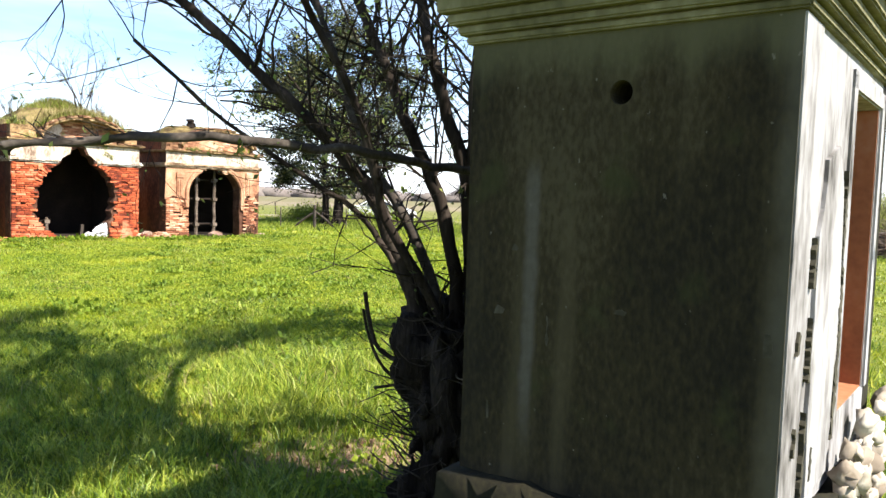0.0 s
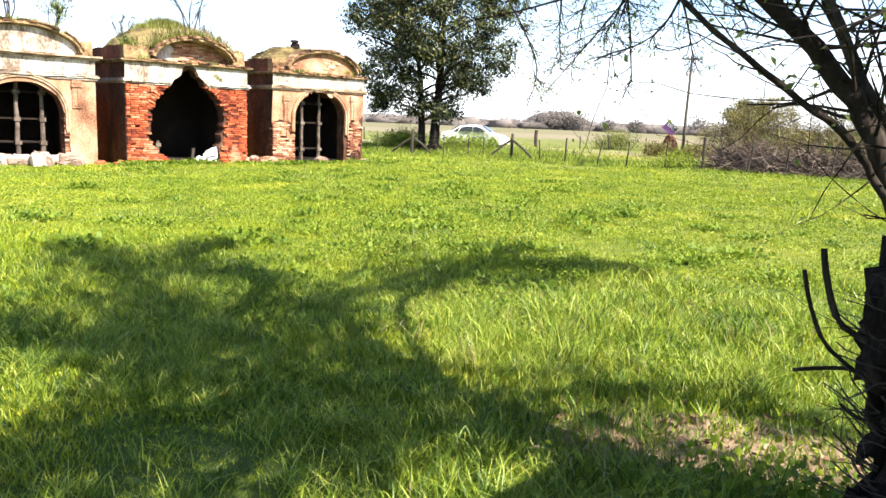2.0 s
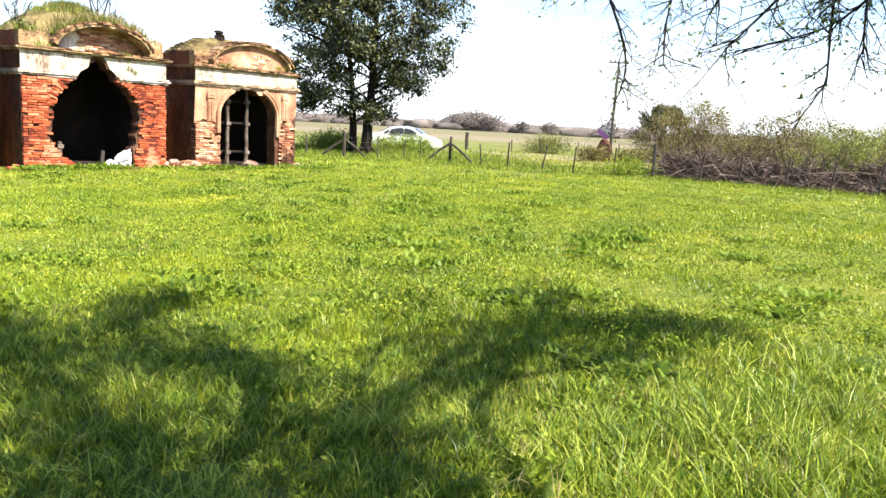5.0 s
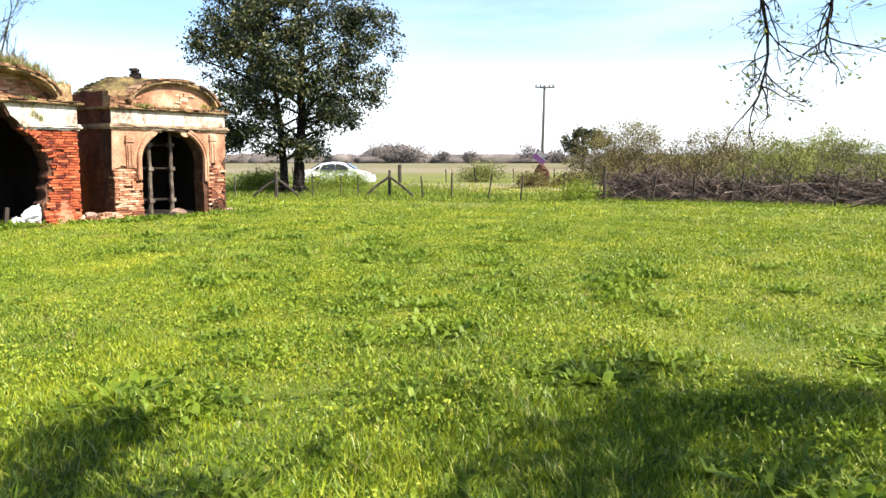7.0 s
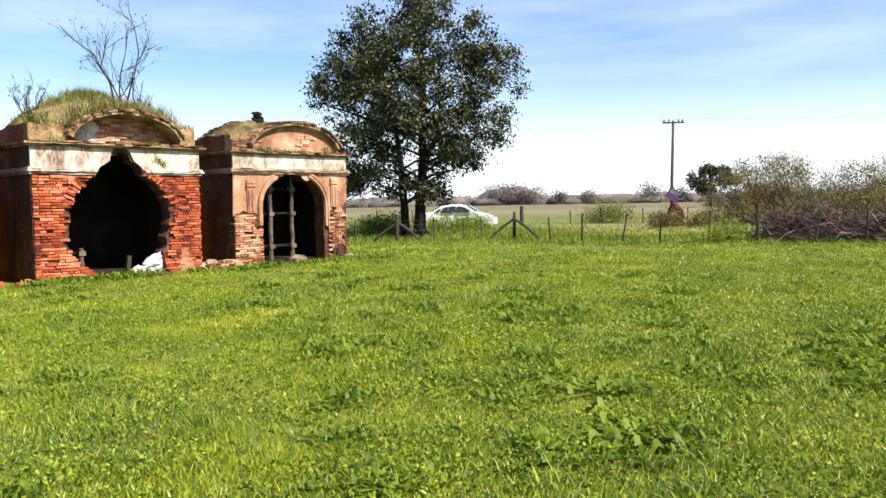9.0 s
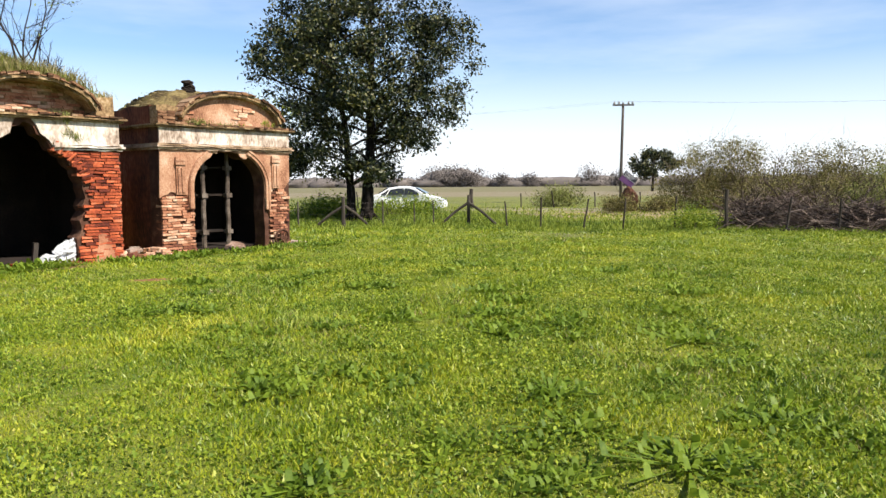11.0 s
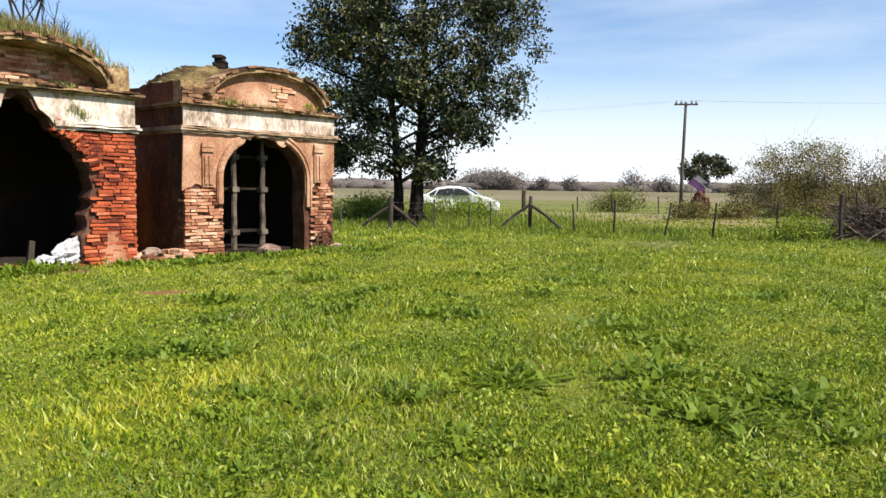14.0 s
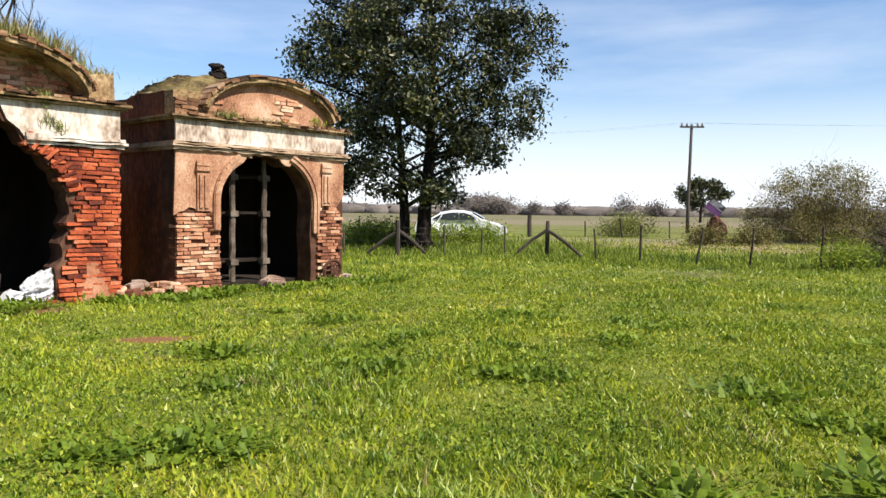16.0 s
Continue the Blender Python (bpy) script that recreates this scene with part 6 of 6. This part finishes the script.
    r = bmesh.ops.extrude_face_region(bm, geom=[f])
    bmesh.ops.translate(bm, verts=[v for v in r["geom"] if isinstance(v, bmesh.types.BMVert)], vec=(0.03, 0, 0.055))
    part("windscreen", bm, M_GLASS, body)
    bm = bmesh.new()
    vs = [bm.verts.new(p) for p in ((-1.0, -0.58, 1.36), (-1.0, 0.58, 1.36), (-1.46, 0.68, 1.07), (-1.46, -0.68, 1.07))]
    f = bm.faces.new(vs)
    r = bmesh.ops.extrude_face_region(bm, geom=[f])
    bmesh.ops.translate(bm, verts=[v for v in r["geom"] if isinstance(v, bmesh.types.BMVert)], vec=(-0.03, 0, 0.055))
    part("rear_window", bm, M_GLASS, body)
    for x in (-1.35, 1.37):
        for s in (-1, 1):
            bm = bmesh.new()
            bmesh.ops.create_cone(bm, segments=24, radius1=0.31, radius2=0.31, depth=0.2, cap_ends=True)
            bmesh.ops.bevel(bm, geom=[e for e in bm.edges if e.calc_face_angle(0) > 1], offset=0.03, segments=2, affect="EDGES")
            wheel = part("wheel", bm, M_RUBBER, t, "black tyre", True)
            wheel.matrix_local = pose(x, s * 0.76, 0.31, 90, 0, 0)
            bm = bmesh.new()
            bmesh.ops.create_cone(bm, segments=20, radius1=0.19, radius2=0.17, depth=0.215, cap_ends=True)
            part("hub_cap", bm, M_STEEL, wheel)


car()


# ---- brush pile and scrub ----
def brush_pile():
    rng = np.random.default_rng(11)
    a, b = np.array([3.3, 35.2]), np.array([14.5, 28.4])
    n = 4600
    f = rng.uniform(0, 1, n)
    across = rng.normal(size=n) * 0.75
    d = (b - a) / np.linalg.norm(b - a)
    nrm = np.array([-d[1], d[0]])
    c = a + (b - a) * f[:, None] + nrm * (across + 0.9)[:, None]
    top = 1.0 * np.exp(-(across / 0.95) ** 2) * (0.72 + 0.3 * np.sin(f * 17) * np.sin(f * 7 + 1) + 0.2 * np.sin(f * 41 + 2))
    z = top * rng.uniform(0.05, 1.0, n) ** 0.7
    L = rng.uniform(0.4, 1.9, n)
    th = rng.normal(0, 0.75, n) + math.atan2(d[1], d[0])
    el = rng.normal(0.0, 0.36, n)
    bm = bmesh.new()
    rg = random.Random(3)
    for i in range(n):
        dv = Vector((math.cos(th[i]) * math.cos(el[i]), math.sin(th[i]) * math.cos(el[i]), math.sin(el[i]))) * float(L[i]) / 2
        p = Vector((float(c[i, 0]), float(c[i, 1]), float(z[i]) + 0.05))
        q = p + Vector((rg.gauss(0, 0.06), rg.gauss(0, 0.06), rg.gauss(0, 0.05)))
        lo = min(p.z - dv.z, p.z + dv.z)
        if lo < 0:
            p.z -= lo
            q.z -= lo
        r = rg.uniform(0.006, 0.018) if i % 30 else rg.uniform(0.025, 0.045)
        tube(bm, [p - dv, q, p + dv], r, r * 0.5, 4, 0.1, rg)
    for i in range(170):
        x, y = a + (b - a) * rg.random() + nrm * rg.gauss(1.0, 0.6)
        branches(bm, (x, y, rg.uniform(0.4, 0.9)), (rg.gauss(0, 0.7), rg.gauss(0, 0.7), 0.6), rg.uniform(0.5, 1.1), 0.016, 2, rg, 0.7, 0.1, None, 3, (2, 4))
    ob = part("brush_pile", bm, M_STICK)
    tagged(ob, "long heap of cut grey-brown branches along the fence", "brush pile", kind="stuff")
    for i, (f0, L0, tilt) in enumerate(((0.14, 2.4, 14), (0.45, 2.8, 8), (0.8, 3.2, 16))):
        bm = bmesh.new()
        x, y = a + (b - a) * f0 - nrm * 0.1
        m = pose(x, y, 0.5 + 0.05 * i, 0, -tilt, math.degrees(math.atan2(d[1], d[0])))
        tube(bm, [m @ Vector((-L0 / 2, 0, 0)), m @ Vector((0, 0.08, 0.04)), m @ Vector((L0 / 2, 0, 0))], 0.045, 0.02, 8, 0.1, rg)
        tagged(part("cut_log", bm, M_STICK), "long grey cut branch lying on the brush heap", "log", "cut logs")


brush_pile()


def scrub(x, y, rx, ry, h, seed, leaves, leaf_mat, label, bare=40, name="scrub_bush", lsize=0.115):
    t = thing(name, pose(x, y, 0), label, "bush", "scrub bushes")
    rng, nr = random.Random(seed), np.random.default_rng(seed)
    bm, tips = bmesh.new(), []
    for i in range(bare):
        bx, by = rng.gauss(0, rx * 0.35), rng.gauss(0, ry * 0.35)
        branches(bm, (bx, by, -0.05), (bx / rx + rng.gauss(0, 0.25), by / ry + rng.gauss(0, 0.25), 1.1), h * rng.uniform(0.45, 0.66), 0.02, 2, rng, 0.55, 0.2, tips, 3, (2, 4))
    tagged(part("twig_spray", bm, M_STICK, t, "thin grey bare stems"), kind="stuff")
    k = int(26 * rx * h ** 0.5) + 20
    d = nr.normal(size=(k, 3))
    d /= np.linalg.norm(d, axis=1)[:, None]
    d[:, 2] = np.abs(d[:, 2])
    heads = d * np.array([rx, ry, h * 0.86]) * nr.uniform(0.35, 1.0, (k, 1))
    heads[:, 2] += 0.15
    leaves = int(leaves * 3.2)
    c = heads[nr.integers(0, k, leaves)] + nr.normal(size=(leaves, 3)) * np.array([0.3, 0.3, 0.22])
    c[:, 2] = np.abs(c[:, 2])
    ob = new("foliage", leaf_mesh("foliage", c, lsize, leaf_mat, nr, 0.1, 0.4))
    ob.parent = t
    tagged(ob, "fine olive-brown spring foliage", kind="stuff")


scrub(9.4, 55.5, 4.0, 3.2, 4.6, 1, 11000, M_BUSH, "large rounded olive-brown thorn bush", 60)
scrub(15.5, 54.0, 4.5, 3.0, 4.2, 2, 9000, M_BUSH, "wide olive scrub bush with bare twigs", 50)
scrub(20.0, 50.0, 4.5, 3.0, 4.0, 3, 8000, M_SHRUB, "green and olive scrub bush", 40)
scrub(15.0, 45.0, 3.4, 2.6, 3.0, 4, 6000, M_SHRUB, "green scrub bush behind the brush heap", 36)
scrub(9.0, 44.5, 2.4, 1.6, 2.2, 5, 2600, M_BUSH, "low half-bare thorn scrub", 50)
scrub(20.5, 41.0, 3.6, 2.6, 3.2, 6, 6000, M_SHRUB, "green scrub bush behind the brush heap", 36)
scrub(25.0, 44.0, 4.5, 3.0, 4.2, 7, 7000, M_BUSH, "wide olive scrub bush with bare twigs", 36)
scrub(18.5, 35.0, 3.0, 2.4, 2.8, 8, 5000, M_SHRUB, "green scrub bush behind the brush heap", 30)
scrub(27.0, 36.0, 4.0, 3.0, 3.8, 18, 6000, M_BUSH, "wide olive scrub bush with bare twigs", 30)
scrub(0.2, 60.0, 1.9, 1.4, 1.5, 9, 1500, M_SHRUB, "pale yellow-green rounded roadside shrub", 24)
scrub(2.4, 51.2, 0.9, 0.7, 0.5, 10, 900, M_BUSH, "low dull olive bush beside the sign", 10, "low_bush")
scrub(4.6, 51.5, 1.1, 0.7, 0.5, 12, 1000, M_BUSH, "low dull olive growth beside the sign", 10, "low_bush")
scrub(2.0, 35.0, 0.7, 0.4, 0.5, 13, 600, M_WEED, "low leafy dark weed at the fence", 6, "low_bush", 0.09)
scrub(-12.4, 44.0, 1.8, 0.9, 0.95, 14, 1800, M_WEED, "leafy green growth by the fence", 10, "low_bush", 0.11)
scrub(-9.0, 46.0, 2.0, 0.9, 0.8, 15, 1500, M_WEED, "leafy green growth by the fence", 10, "low_bush", 0.11)


def far_woods():
    nr = np.random.default_rng(21)
    cs = []
    for i in range(1000):
        x = nr.uniform(-260, 320)
        y = nr.uniform(290, 330)
        h = nr.uniform(2.6, 4.4)
        if -24 < x < -4:
            h = nr.uniform(6, 9.5)
        w = nr.uniform(3, 8)
        k = int(30 * w * h / 12)
        d = nr.normal(size=(k, 3))
        d /= np.linalg.norm(d, axis=1)[:, None]
        p = d * np.array([w, w, h * 0.5]) * nr.uniform(0.5, 1, (k, 1)) + np.array([x, y, h * 0.5])
        p[:, 2] = np.maximum(p[:, 2], 0.2)
        cs.append(p)
    for x, h, wd in ((-8, 5.5, 2.5), (13, 5.0, 3.0), (35, 7.6, 3.4), (46, 5.6, 3.6), (3, 4.8, 2.2), (-14, 8.0, 5.0)):
        p = nr.normal(size=(1200, 3)) * np.array([wd * 0.6, 1.5, h * 0.23]) + np.array([x, 293, h * 0.5])
        p[:, 2] = np.maximum(p[:, 2], 0.2)
        cs.append(p)
    bm = bmesh.new()
    rg = random.Random(4)
    for i in range(330):
        x = rg.uniform(-230, 300)
        h = rg.uniform(2.2, 3.6) * (1.0 if not -24 < x < -4 else 2.0)
        lump(bm, (x, rg.uniform(294, 325), h * 0.3), (rg.uniform(4, 9), 4, h * 0.75), rg, 2, 0.3)
    tagged(part("woods_mass", bm, M_WOODS, None, "", True), "grey-brown line of distant woods, haze put into the colour", "woods", kind="stuff")
    c = np.concatenate(cs)
    ob = new("far_woods", leaf_mesh("far_woods", c, 0.55, M_WOODS, nr, 0, 0.6))
    tagged(ob, "ragged bare treetops of the distant woods", "woods", kind="stuff")


far_woods()


def field_tree(x, y, w, h, seed, label):
    t = thing("field_tree", pose(x, y, 0), label, "tree", "distant field trees")
    nr, rng = np.random.default_rng(seed), random.Random(seed)
    bm = bmesh.new()
    tube(bm, [(0, 0, -0.1), (0.1, 0, h * 0.4), (0, 0, h * 0.8)], 0.25, 0.08, 8, 0.1, rng)
    part("trunk", bm, M_BARK, t)
    d = nr.normal(size=(60, 3))
    d /= np.linalg.norm(d, axis=1)[:, None]
    heads = d * np.array([w, w, h * 0.33]) * nr.uniform(0.5, 1, (60, 1)) + np.array([0, 0, h * 0.66])
    c = heads[nr.integers(0, 60, 5000)] + nr.normal(size=(5000, 3)) * 0.35
    ob = new("crown", leaf_mesh("crown", c, 0.4, M_LEAF, nr, 0.2, 0.6))
    ob.parent = t
    tagged(ob, kind="stuff")


field_tree(23.0, 136.0, 4.2, 6.8, 4, "dark rounded tree far beyond the road")


# ---- grass ----
def lawn(n, seed, r0, r1, name, label, hmin, hmax, wbase, material, tuft=0):
    """Blades along the walk; with tuft, that many blades share a root and a height."""
    rng = np.random.default_rng(seed)
    total, n = n, (n // tuft if tuft else n)
    s = rng.uniform(0, 1, n)
    p0, p1, p2 = np.array([0.0, 0.0]), np.array([-4.3, 5.2]), np.array([-7.1, 13.6])
    P = (1 - s)[:, None] ** 2 * p0 + (2 * s * (1 - s))[:, None] * (2 * p1 - 0.5 * p0 - 0.5 * p2) + (s ** 2)[:, None] * p2
    r = (math.sqrt(r0) + rng.uniform(0, 1, n) * (math.sqrt(r1) - math.sqrt(r0))) ** 2
    a = radians(94) + rng.uniform(-0.75, 1.0, n)
    xy = P + np.stack([np.cos(a), np.sin(a)], 1) * r[:, None]
    grow = np.ones(n)
    if tuft:
        px, py = xy[:, 0], xy[:, 1]
        lush = np.sin(px * 0.9 + 1.5 * np.sin(py * 0.47)) * np.sin(py * 0.8 + 1.2 * np.sin(px * 0.55)) + 0.5 * np.sin(px * 2.3 + py * 1.1)
        front = (px - B_FL[0]) * NX + (py - B_FL[1]) * NY
        lush += 0.7 * np.exp(-((front + 3.6) / 2.2) ** 2) + 0.7 * (py < 8.5)
        some = rng.uniform(-0.9, 1.3, n) < lush
        xy, r, lush = xy[some], r[some], lush[some]
        grow = np.clip(0.65 + 0.35 * lush, 0.5, 1.3) * rng.uniform(0.6, 1.25, len(xy))
        k = rng.integers(0, len(xy), total)
        wide = 0.045 + 0.07 * rng.uniform(0, 1, len(xy)) ** 2
        xy, r, grow = xy[k] + rng.normal(size=(total, 2)) * wide[k][:, None], r[k], grow[k]
        n = total
    x, y = xy[:, 0], xy[:, 1]
    v = (x - B_FL[0]) * NX + (y - B_FL[1]) * NY
    u = (x - B_FL[0]) * DX + (y - B_FL[1]) * DY
    keep = (v < -0.15) | (y > 38) | (u > 9.7)
    keep &= ~((np.hypot((x + 0.75) / 1.05, (y - 4.45) / 0.5) < 0.55 + 0.6 * rng.uniform(0, 1, n)) & (rng.uniform(0, 1, n) < 0.5))
    keep &= ~((np.hypot((x + 11.2) / 0.5, (y - 22.3) / 0.25) < 1.0) & (rng.uniform(0, 1, n) < 0.7))
    keep &= ~((np.hypot(x + 14.7, (y - 24.5) / 0.9) < 0.95) & (rng.uniform(0, 1, n) < 0.85))
    keep &= np.hypot(x + 0.08, y - 3.4) > 0.33
    bx, by = x + 0.0955, y - 1.991
    lx, ly = bx * 0.857 - by * 0.515, bx * 0.515 + by * 0.857
    keep &= ~((lx > -0.08) & (lx < 0.95) & (ly > -0.08) & (ly < 1.42))
    xy, r, v, grow = xy[keep], r[keep], v[keep], grow[keep]
    x, y = xy[:, 0], xy[:, 1]
    patch = np.sin(x * 1.1 + 2 * np.sin(y * 0.53)) * np.sin(y * 0.93 + 1.7 * np.sin(x * 0.61)) + 0.5 * np.sin(x * 2.9 + y * 1.3) * np.sin(y * 2.3 - x)
    h = (hmin + (hmax - hmin) * rng.uniform(0, 1, len(x)) ** 1.5) * (1 + 0.45 * patch)
    h *= grow * np.where(v > -2.2, 1.35, 1.0) * (np.where(y < 9.5, 1.2, 0.58) if tuft else np.where(y < 9.5, 1.2, 0.62))
    h = np.maximum(h, 0.025)
    w = wbase * (1 + r / 9.0) * rng.uniform(0.7, 1.4, len(x))
    tagged(new(name, blade_mesh(name, xy, rise(x, y) - 0.005, h, w, material, rng, 0.9 if tuft else 0.75, not tuft)), label, "grass", kind="stuff")


lawn(620000, 1, 2.0, 22.0, "grass", "bright green uneven meadow grass", 0.025, 0.085, 0.0075, M_GRASS)
lawn(190000, 2, 14.0, 48.0, "meadow_grass", "sunlit meadow grass farther off", 0.05, 0.12, 0.01, M_GRASS)
lawn(125000, 3, 2.2, 24.0, "grass_tufts", "taller lush tufts standing in the meadow", 0.06, 0.17, 0.0046, M_LUSH, 26)
lawn(26000, 4, 3.0, 26.0, "dry_blades", "dry straw blades among the green grass", 0.05, 0.14, 0.004, M_STRAW, 5)


def rank_grass(n, x0, x1, y0, y1, seed):
    """Thick knee-low tufts in the shade of the near tree."""
    rng = np.random.default_rng(seed)
    roots = np.stack([rng.uniform(x0, x1, n // 22), rng.uniform(y0, y1, n // 22)], 1)
    px, py = roots[:, 0], roots[:, 1]
    roots = roots[(np.hypot((px + 0.75) / 1.15, (py - 4.45) / 0.6) > 1) & (np.hypot(px - 0.2, py - 2.9) > 1.2) & (np.hypot((px + 2.5) / 5.4, (py - 6.0) / 4.2) < rng.uniform(0.5, 1.15, len(px))) & (rng.uniform(-0.9, 1.0, len(px)) < 0.5 + np.sin(px * 1.3 + py) * np.sin(py * 1.7 - 0.6 * px))]
    tall = rng.uniform(0.55, 1.25, len(roots)) * np.clip((9.6 - roots[:, 1]) / 2.5, 0.35, 1)
    k = rng.integers(0, len(roots), n)
    xy = roots[k] + rng.normal(size=(n, 2)) * 0.065
    h = 0.125 * tall[k] * rng.uniform(0.45, 1.2, n)
    tagged(new("rank_grass", blade_mesh("rank_grass", xy, rise(xy[:, 0], xy[:, 1]) - 0.005, h, rng.uniform(0.004, 0.009, n), M_LUSH, rng, 1.2)), "long rank green grass under the near tree", "grass", kind="stuff")


rank_grass(80000, -7.6, 2.6, 3.0, 10.0, 41)


def clover():
    """Low broad leaves between the blades."""
    rng = np.random.default_rng(31)
    n = 200000
    s = rng.uniform(0, 1, n)
    r = (math.sqrt(2.5) + rng.uniform(0, 1, n) * (math.sqrt(30) - math.sqrt(2.5))) ** 2
    a = radians(94) + rng.uniform(-0.75, 1.0, n)
    x = -7.1 * s + np.cos(a) * r
    y = 13.6 * s ** 1.2 + np.sin(a) * r
    patch = np.sin(x * 1.7 + 2 * np.sin(y * 0.83)) * np.sin(y * 1.43 + 1.7 * np.sin(x * 0.91)) + 0.6 * np.sin(x * 4.9 + y * 2.3) * np.sin(y * 4.3 - x * 2)
    v = (x - B_FL[0]) * NX + (y - B_FL[1]) * NY
    u = (x - B_FL[0]) * DX + (y - B_FL[1]) * DY
    keep = (patch > -0.15) & ((v < -0.3) | (y > 38) | (u > 9.7)) & (np.hypot((x + 0.75) / 1.1, (y - 4.45) / 0.55) > 1) & (np.hypot(x - 0.3, y - 2.8) > 1.1)
    x, y, patch = x[keep], y[keep], patch[keep]
    z = rise(x, y) + 0.015 + rng.uniform(0, 1, len(x)) * 0.1 * np.clip(patch + 0.2, 0.1, 1.5)
    me = leaf_mesh("clover", np.stack([x, y, z], 1), 0.033, M_WEED, rng, -0.1, 0.6)
    tagged(new("clover", me), "low broad-leaved green weeds mixed in the turf", "ground cover", kind="stuff")


clover()


def rough_growth():
    rng = np.random.default_rng(8)
    n = 46000
    x = rng.uniform(-16, 22, n)
    y = 40.8 - np.clip(x + 5.6, 0, 40) * 0.62 + np.abs(rng.normal(size=n)) * 6.0 - 3.0
    keep = (y < 62) & ~((np.hypot((x - 1.5) / 5.0, (y - 47) / 4.5) < 1) & (rng.uniform(0, 1, n) < 0.96))
    x, y = x[keep], y[keep]
    h = rng.uniform(0.1, 0.36, len(x)) * np.where(x < -2, 1.2, 0.8) * np.clip((y - 37 + np.clip(x + 5.6, 0, 40) * 0.62) / 5, 0.3, 1)
    tagged(new("tall_grass", blade_mesh("tall_grass", np.stack([x, y], 1), rise(x, y), h, np.full(len(x), 0.035), M_TALL, rng, 0.6)), "tall rank grass along and behind the fence", "grass", kind="stuff")


rough_growth()


def weed(bmn, seed, leaves, size):
    """A clump of broad lanceolate leaves."""
    rng = random.Random(seed)
    bm = bmesh.new()
    root = bm.verts.new((0, 0, 0))
    for i in range(leaves):
        a = rng.uniform(0, 6.28)
        L = size * rng.uniform(0.55, 1.1)
        el = rng.uniform(0.35, 1.25)
        d = Vector((math.cos(a) * math.cos(el), math.sin(a) * math.cos(el), math.sin(el)))
        s = Vector((-math.sin(a), math.cos(a), 0)) * L * rng.uniform(0.08, 0.14)
        o = Vector((rng.gauss(0, size * 1.0), rng.gauss(0, size * 1.0), 0))
        p0, p1, p2, p3 = o, o + d * L * 0.4, o + d * L * 0.75 + Vector((0, 0, -0.06 * L)), o + d * L + Vector((0, 0, -0.22 * L))
        v = [root] + [bm.verts.new(q) for q in (p1 - s, p1 + s, p2 - s * 0.8, p2 + s * 0.8, p3)]
        for f in ((0, 2, 1), (1, 2, 4), (1, 4, 3), (3, 4, 5)):
            bm.faces.new([v[k] for k in f])
    me = bpy.data.meshes.new("weed")
    bm.to_mesh(me)
    bm.free()
    me.materials.append(M_WEED)
    return me


def weeds():
    kinds = [weed("w", 1, 70, 0.12), weed("w", 2, 90, 0.14), weed("w", 3, 50, 0.1), weed("w", 4, 140, 0.13)]
    rng = random.Random(77)
    spots = [(-6.1, 9.5, 1), (-2.92, 13.71, 3), (-4.09, 11.23, 3), (-3.7, 11.5, 3), (-6.79, 14.2, 3), (-6.46, 14.91, 3), (-3.06, 13.4, 3), (-7.0, 14.6, 1)]
    for i in range(225):
        s = rng.random()
        x, y = -0.5 - 8.0 * s + rng.gauss(0, 3.0), 5 + 17 * s + rng.gauss(0, 3.5)
        if (x - B_FL[0]) * NX + (y - B_FL[1]) * NY < -0.8 and y > 4.6 and math.hypot(x + 0.8, y - 4.4) > 1.2:
            spots.append((x, y, rng.randrange(4)))
    for i in range(44):
        spots.append((-16.0 + rng.random() * 5.4 * 1.1, 0, -1))
    for x, y, k in spots:
        if k < 0:
            u = (x + 16.0) * 1.75
            x, y = B_FL[0] + DX * u - NX * rng.uniform(0.2, 0.9), B_FL[1] + DY * u - NY * rng.uniform(0.2, 0.9)
            k = rng.choice((0, 1, 3))
        ob = new("weed_clump", kinds[k])
        s = rng.uniform(0.8, 1.6) * (1.4 if (x - B_FL[0]) * NX + (y - B_FL[1]) * NY > -1.2 else 1.0)
        ob.matrix_world = Matrix.Translation((x, y, rise1(x, y) - 0.01)) @ Matrix.Rotation(rng.uniform(0, 6.28), 4, "Z") @ Matrix.Diagonal((s, s, s, 1))
        tagged(ob, "clump of broad-leaved green weeds in the meadow", "weed", "meadow weeds")
    # ground ivy and leaf litter at the foot of the near tree
    nr = np.random.default_rng(3)
    n = 330
    c = np.stack([nr.normal(-0.8, 0.7, n), nr.normal(4.4, 0.35, n), nr.uniform(0.0, 0.02, n)], 1)
    c[:, 2] += rise(c[:, 0], c[:, 1]) + 0.005
    tagged(new("leaf_litter", leaf_mesh("leaf_litter", c, 0.05, M_DEADLEAF, nr, 0, 0.6)), "dry brown fallen leaves on bare soil", "leaf litter", kind="stuff")
    n = 900
    c = np.stack([nr.normal(-0.55, 0.35, n), nr.normal(3.75, 0.28, n), nr.uniform(0.02, 0.14, n)], 1)
    tagged(new("ground_ivy", leaf_mesh("ground_ivy", c, 0.042, M_WEED, nr, 0, 0.8)), "broad dark green leaves round the tree foot", "ground cover", kind="stuff")


weeds()
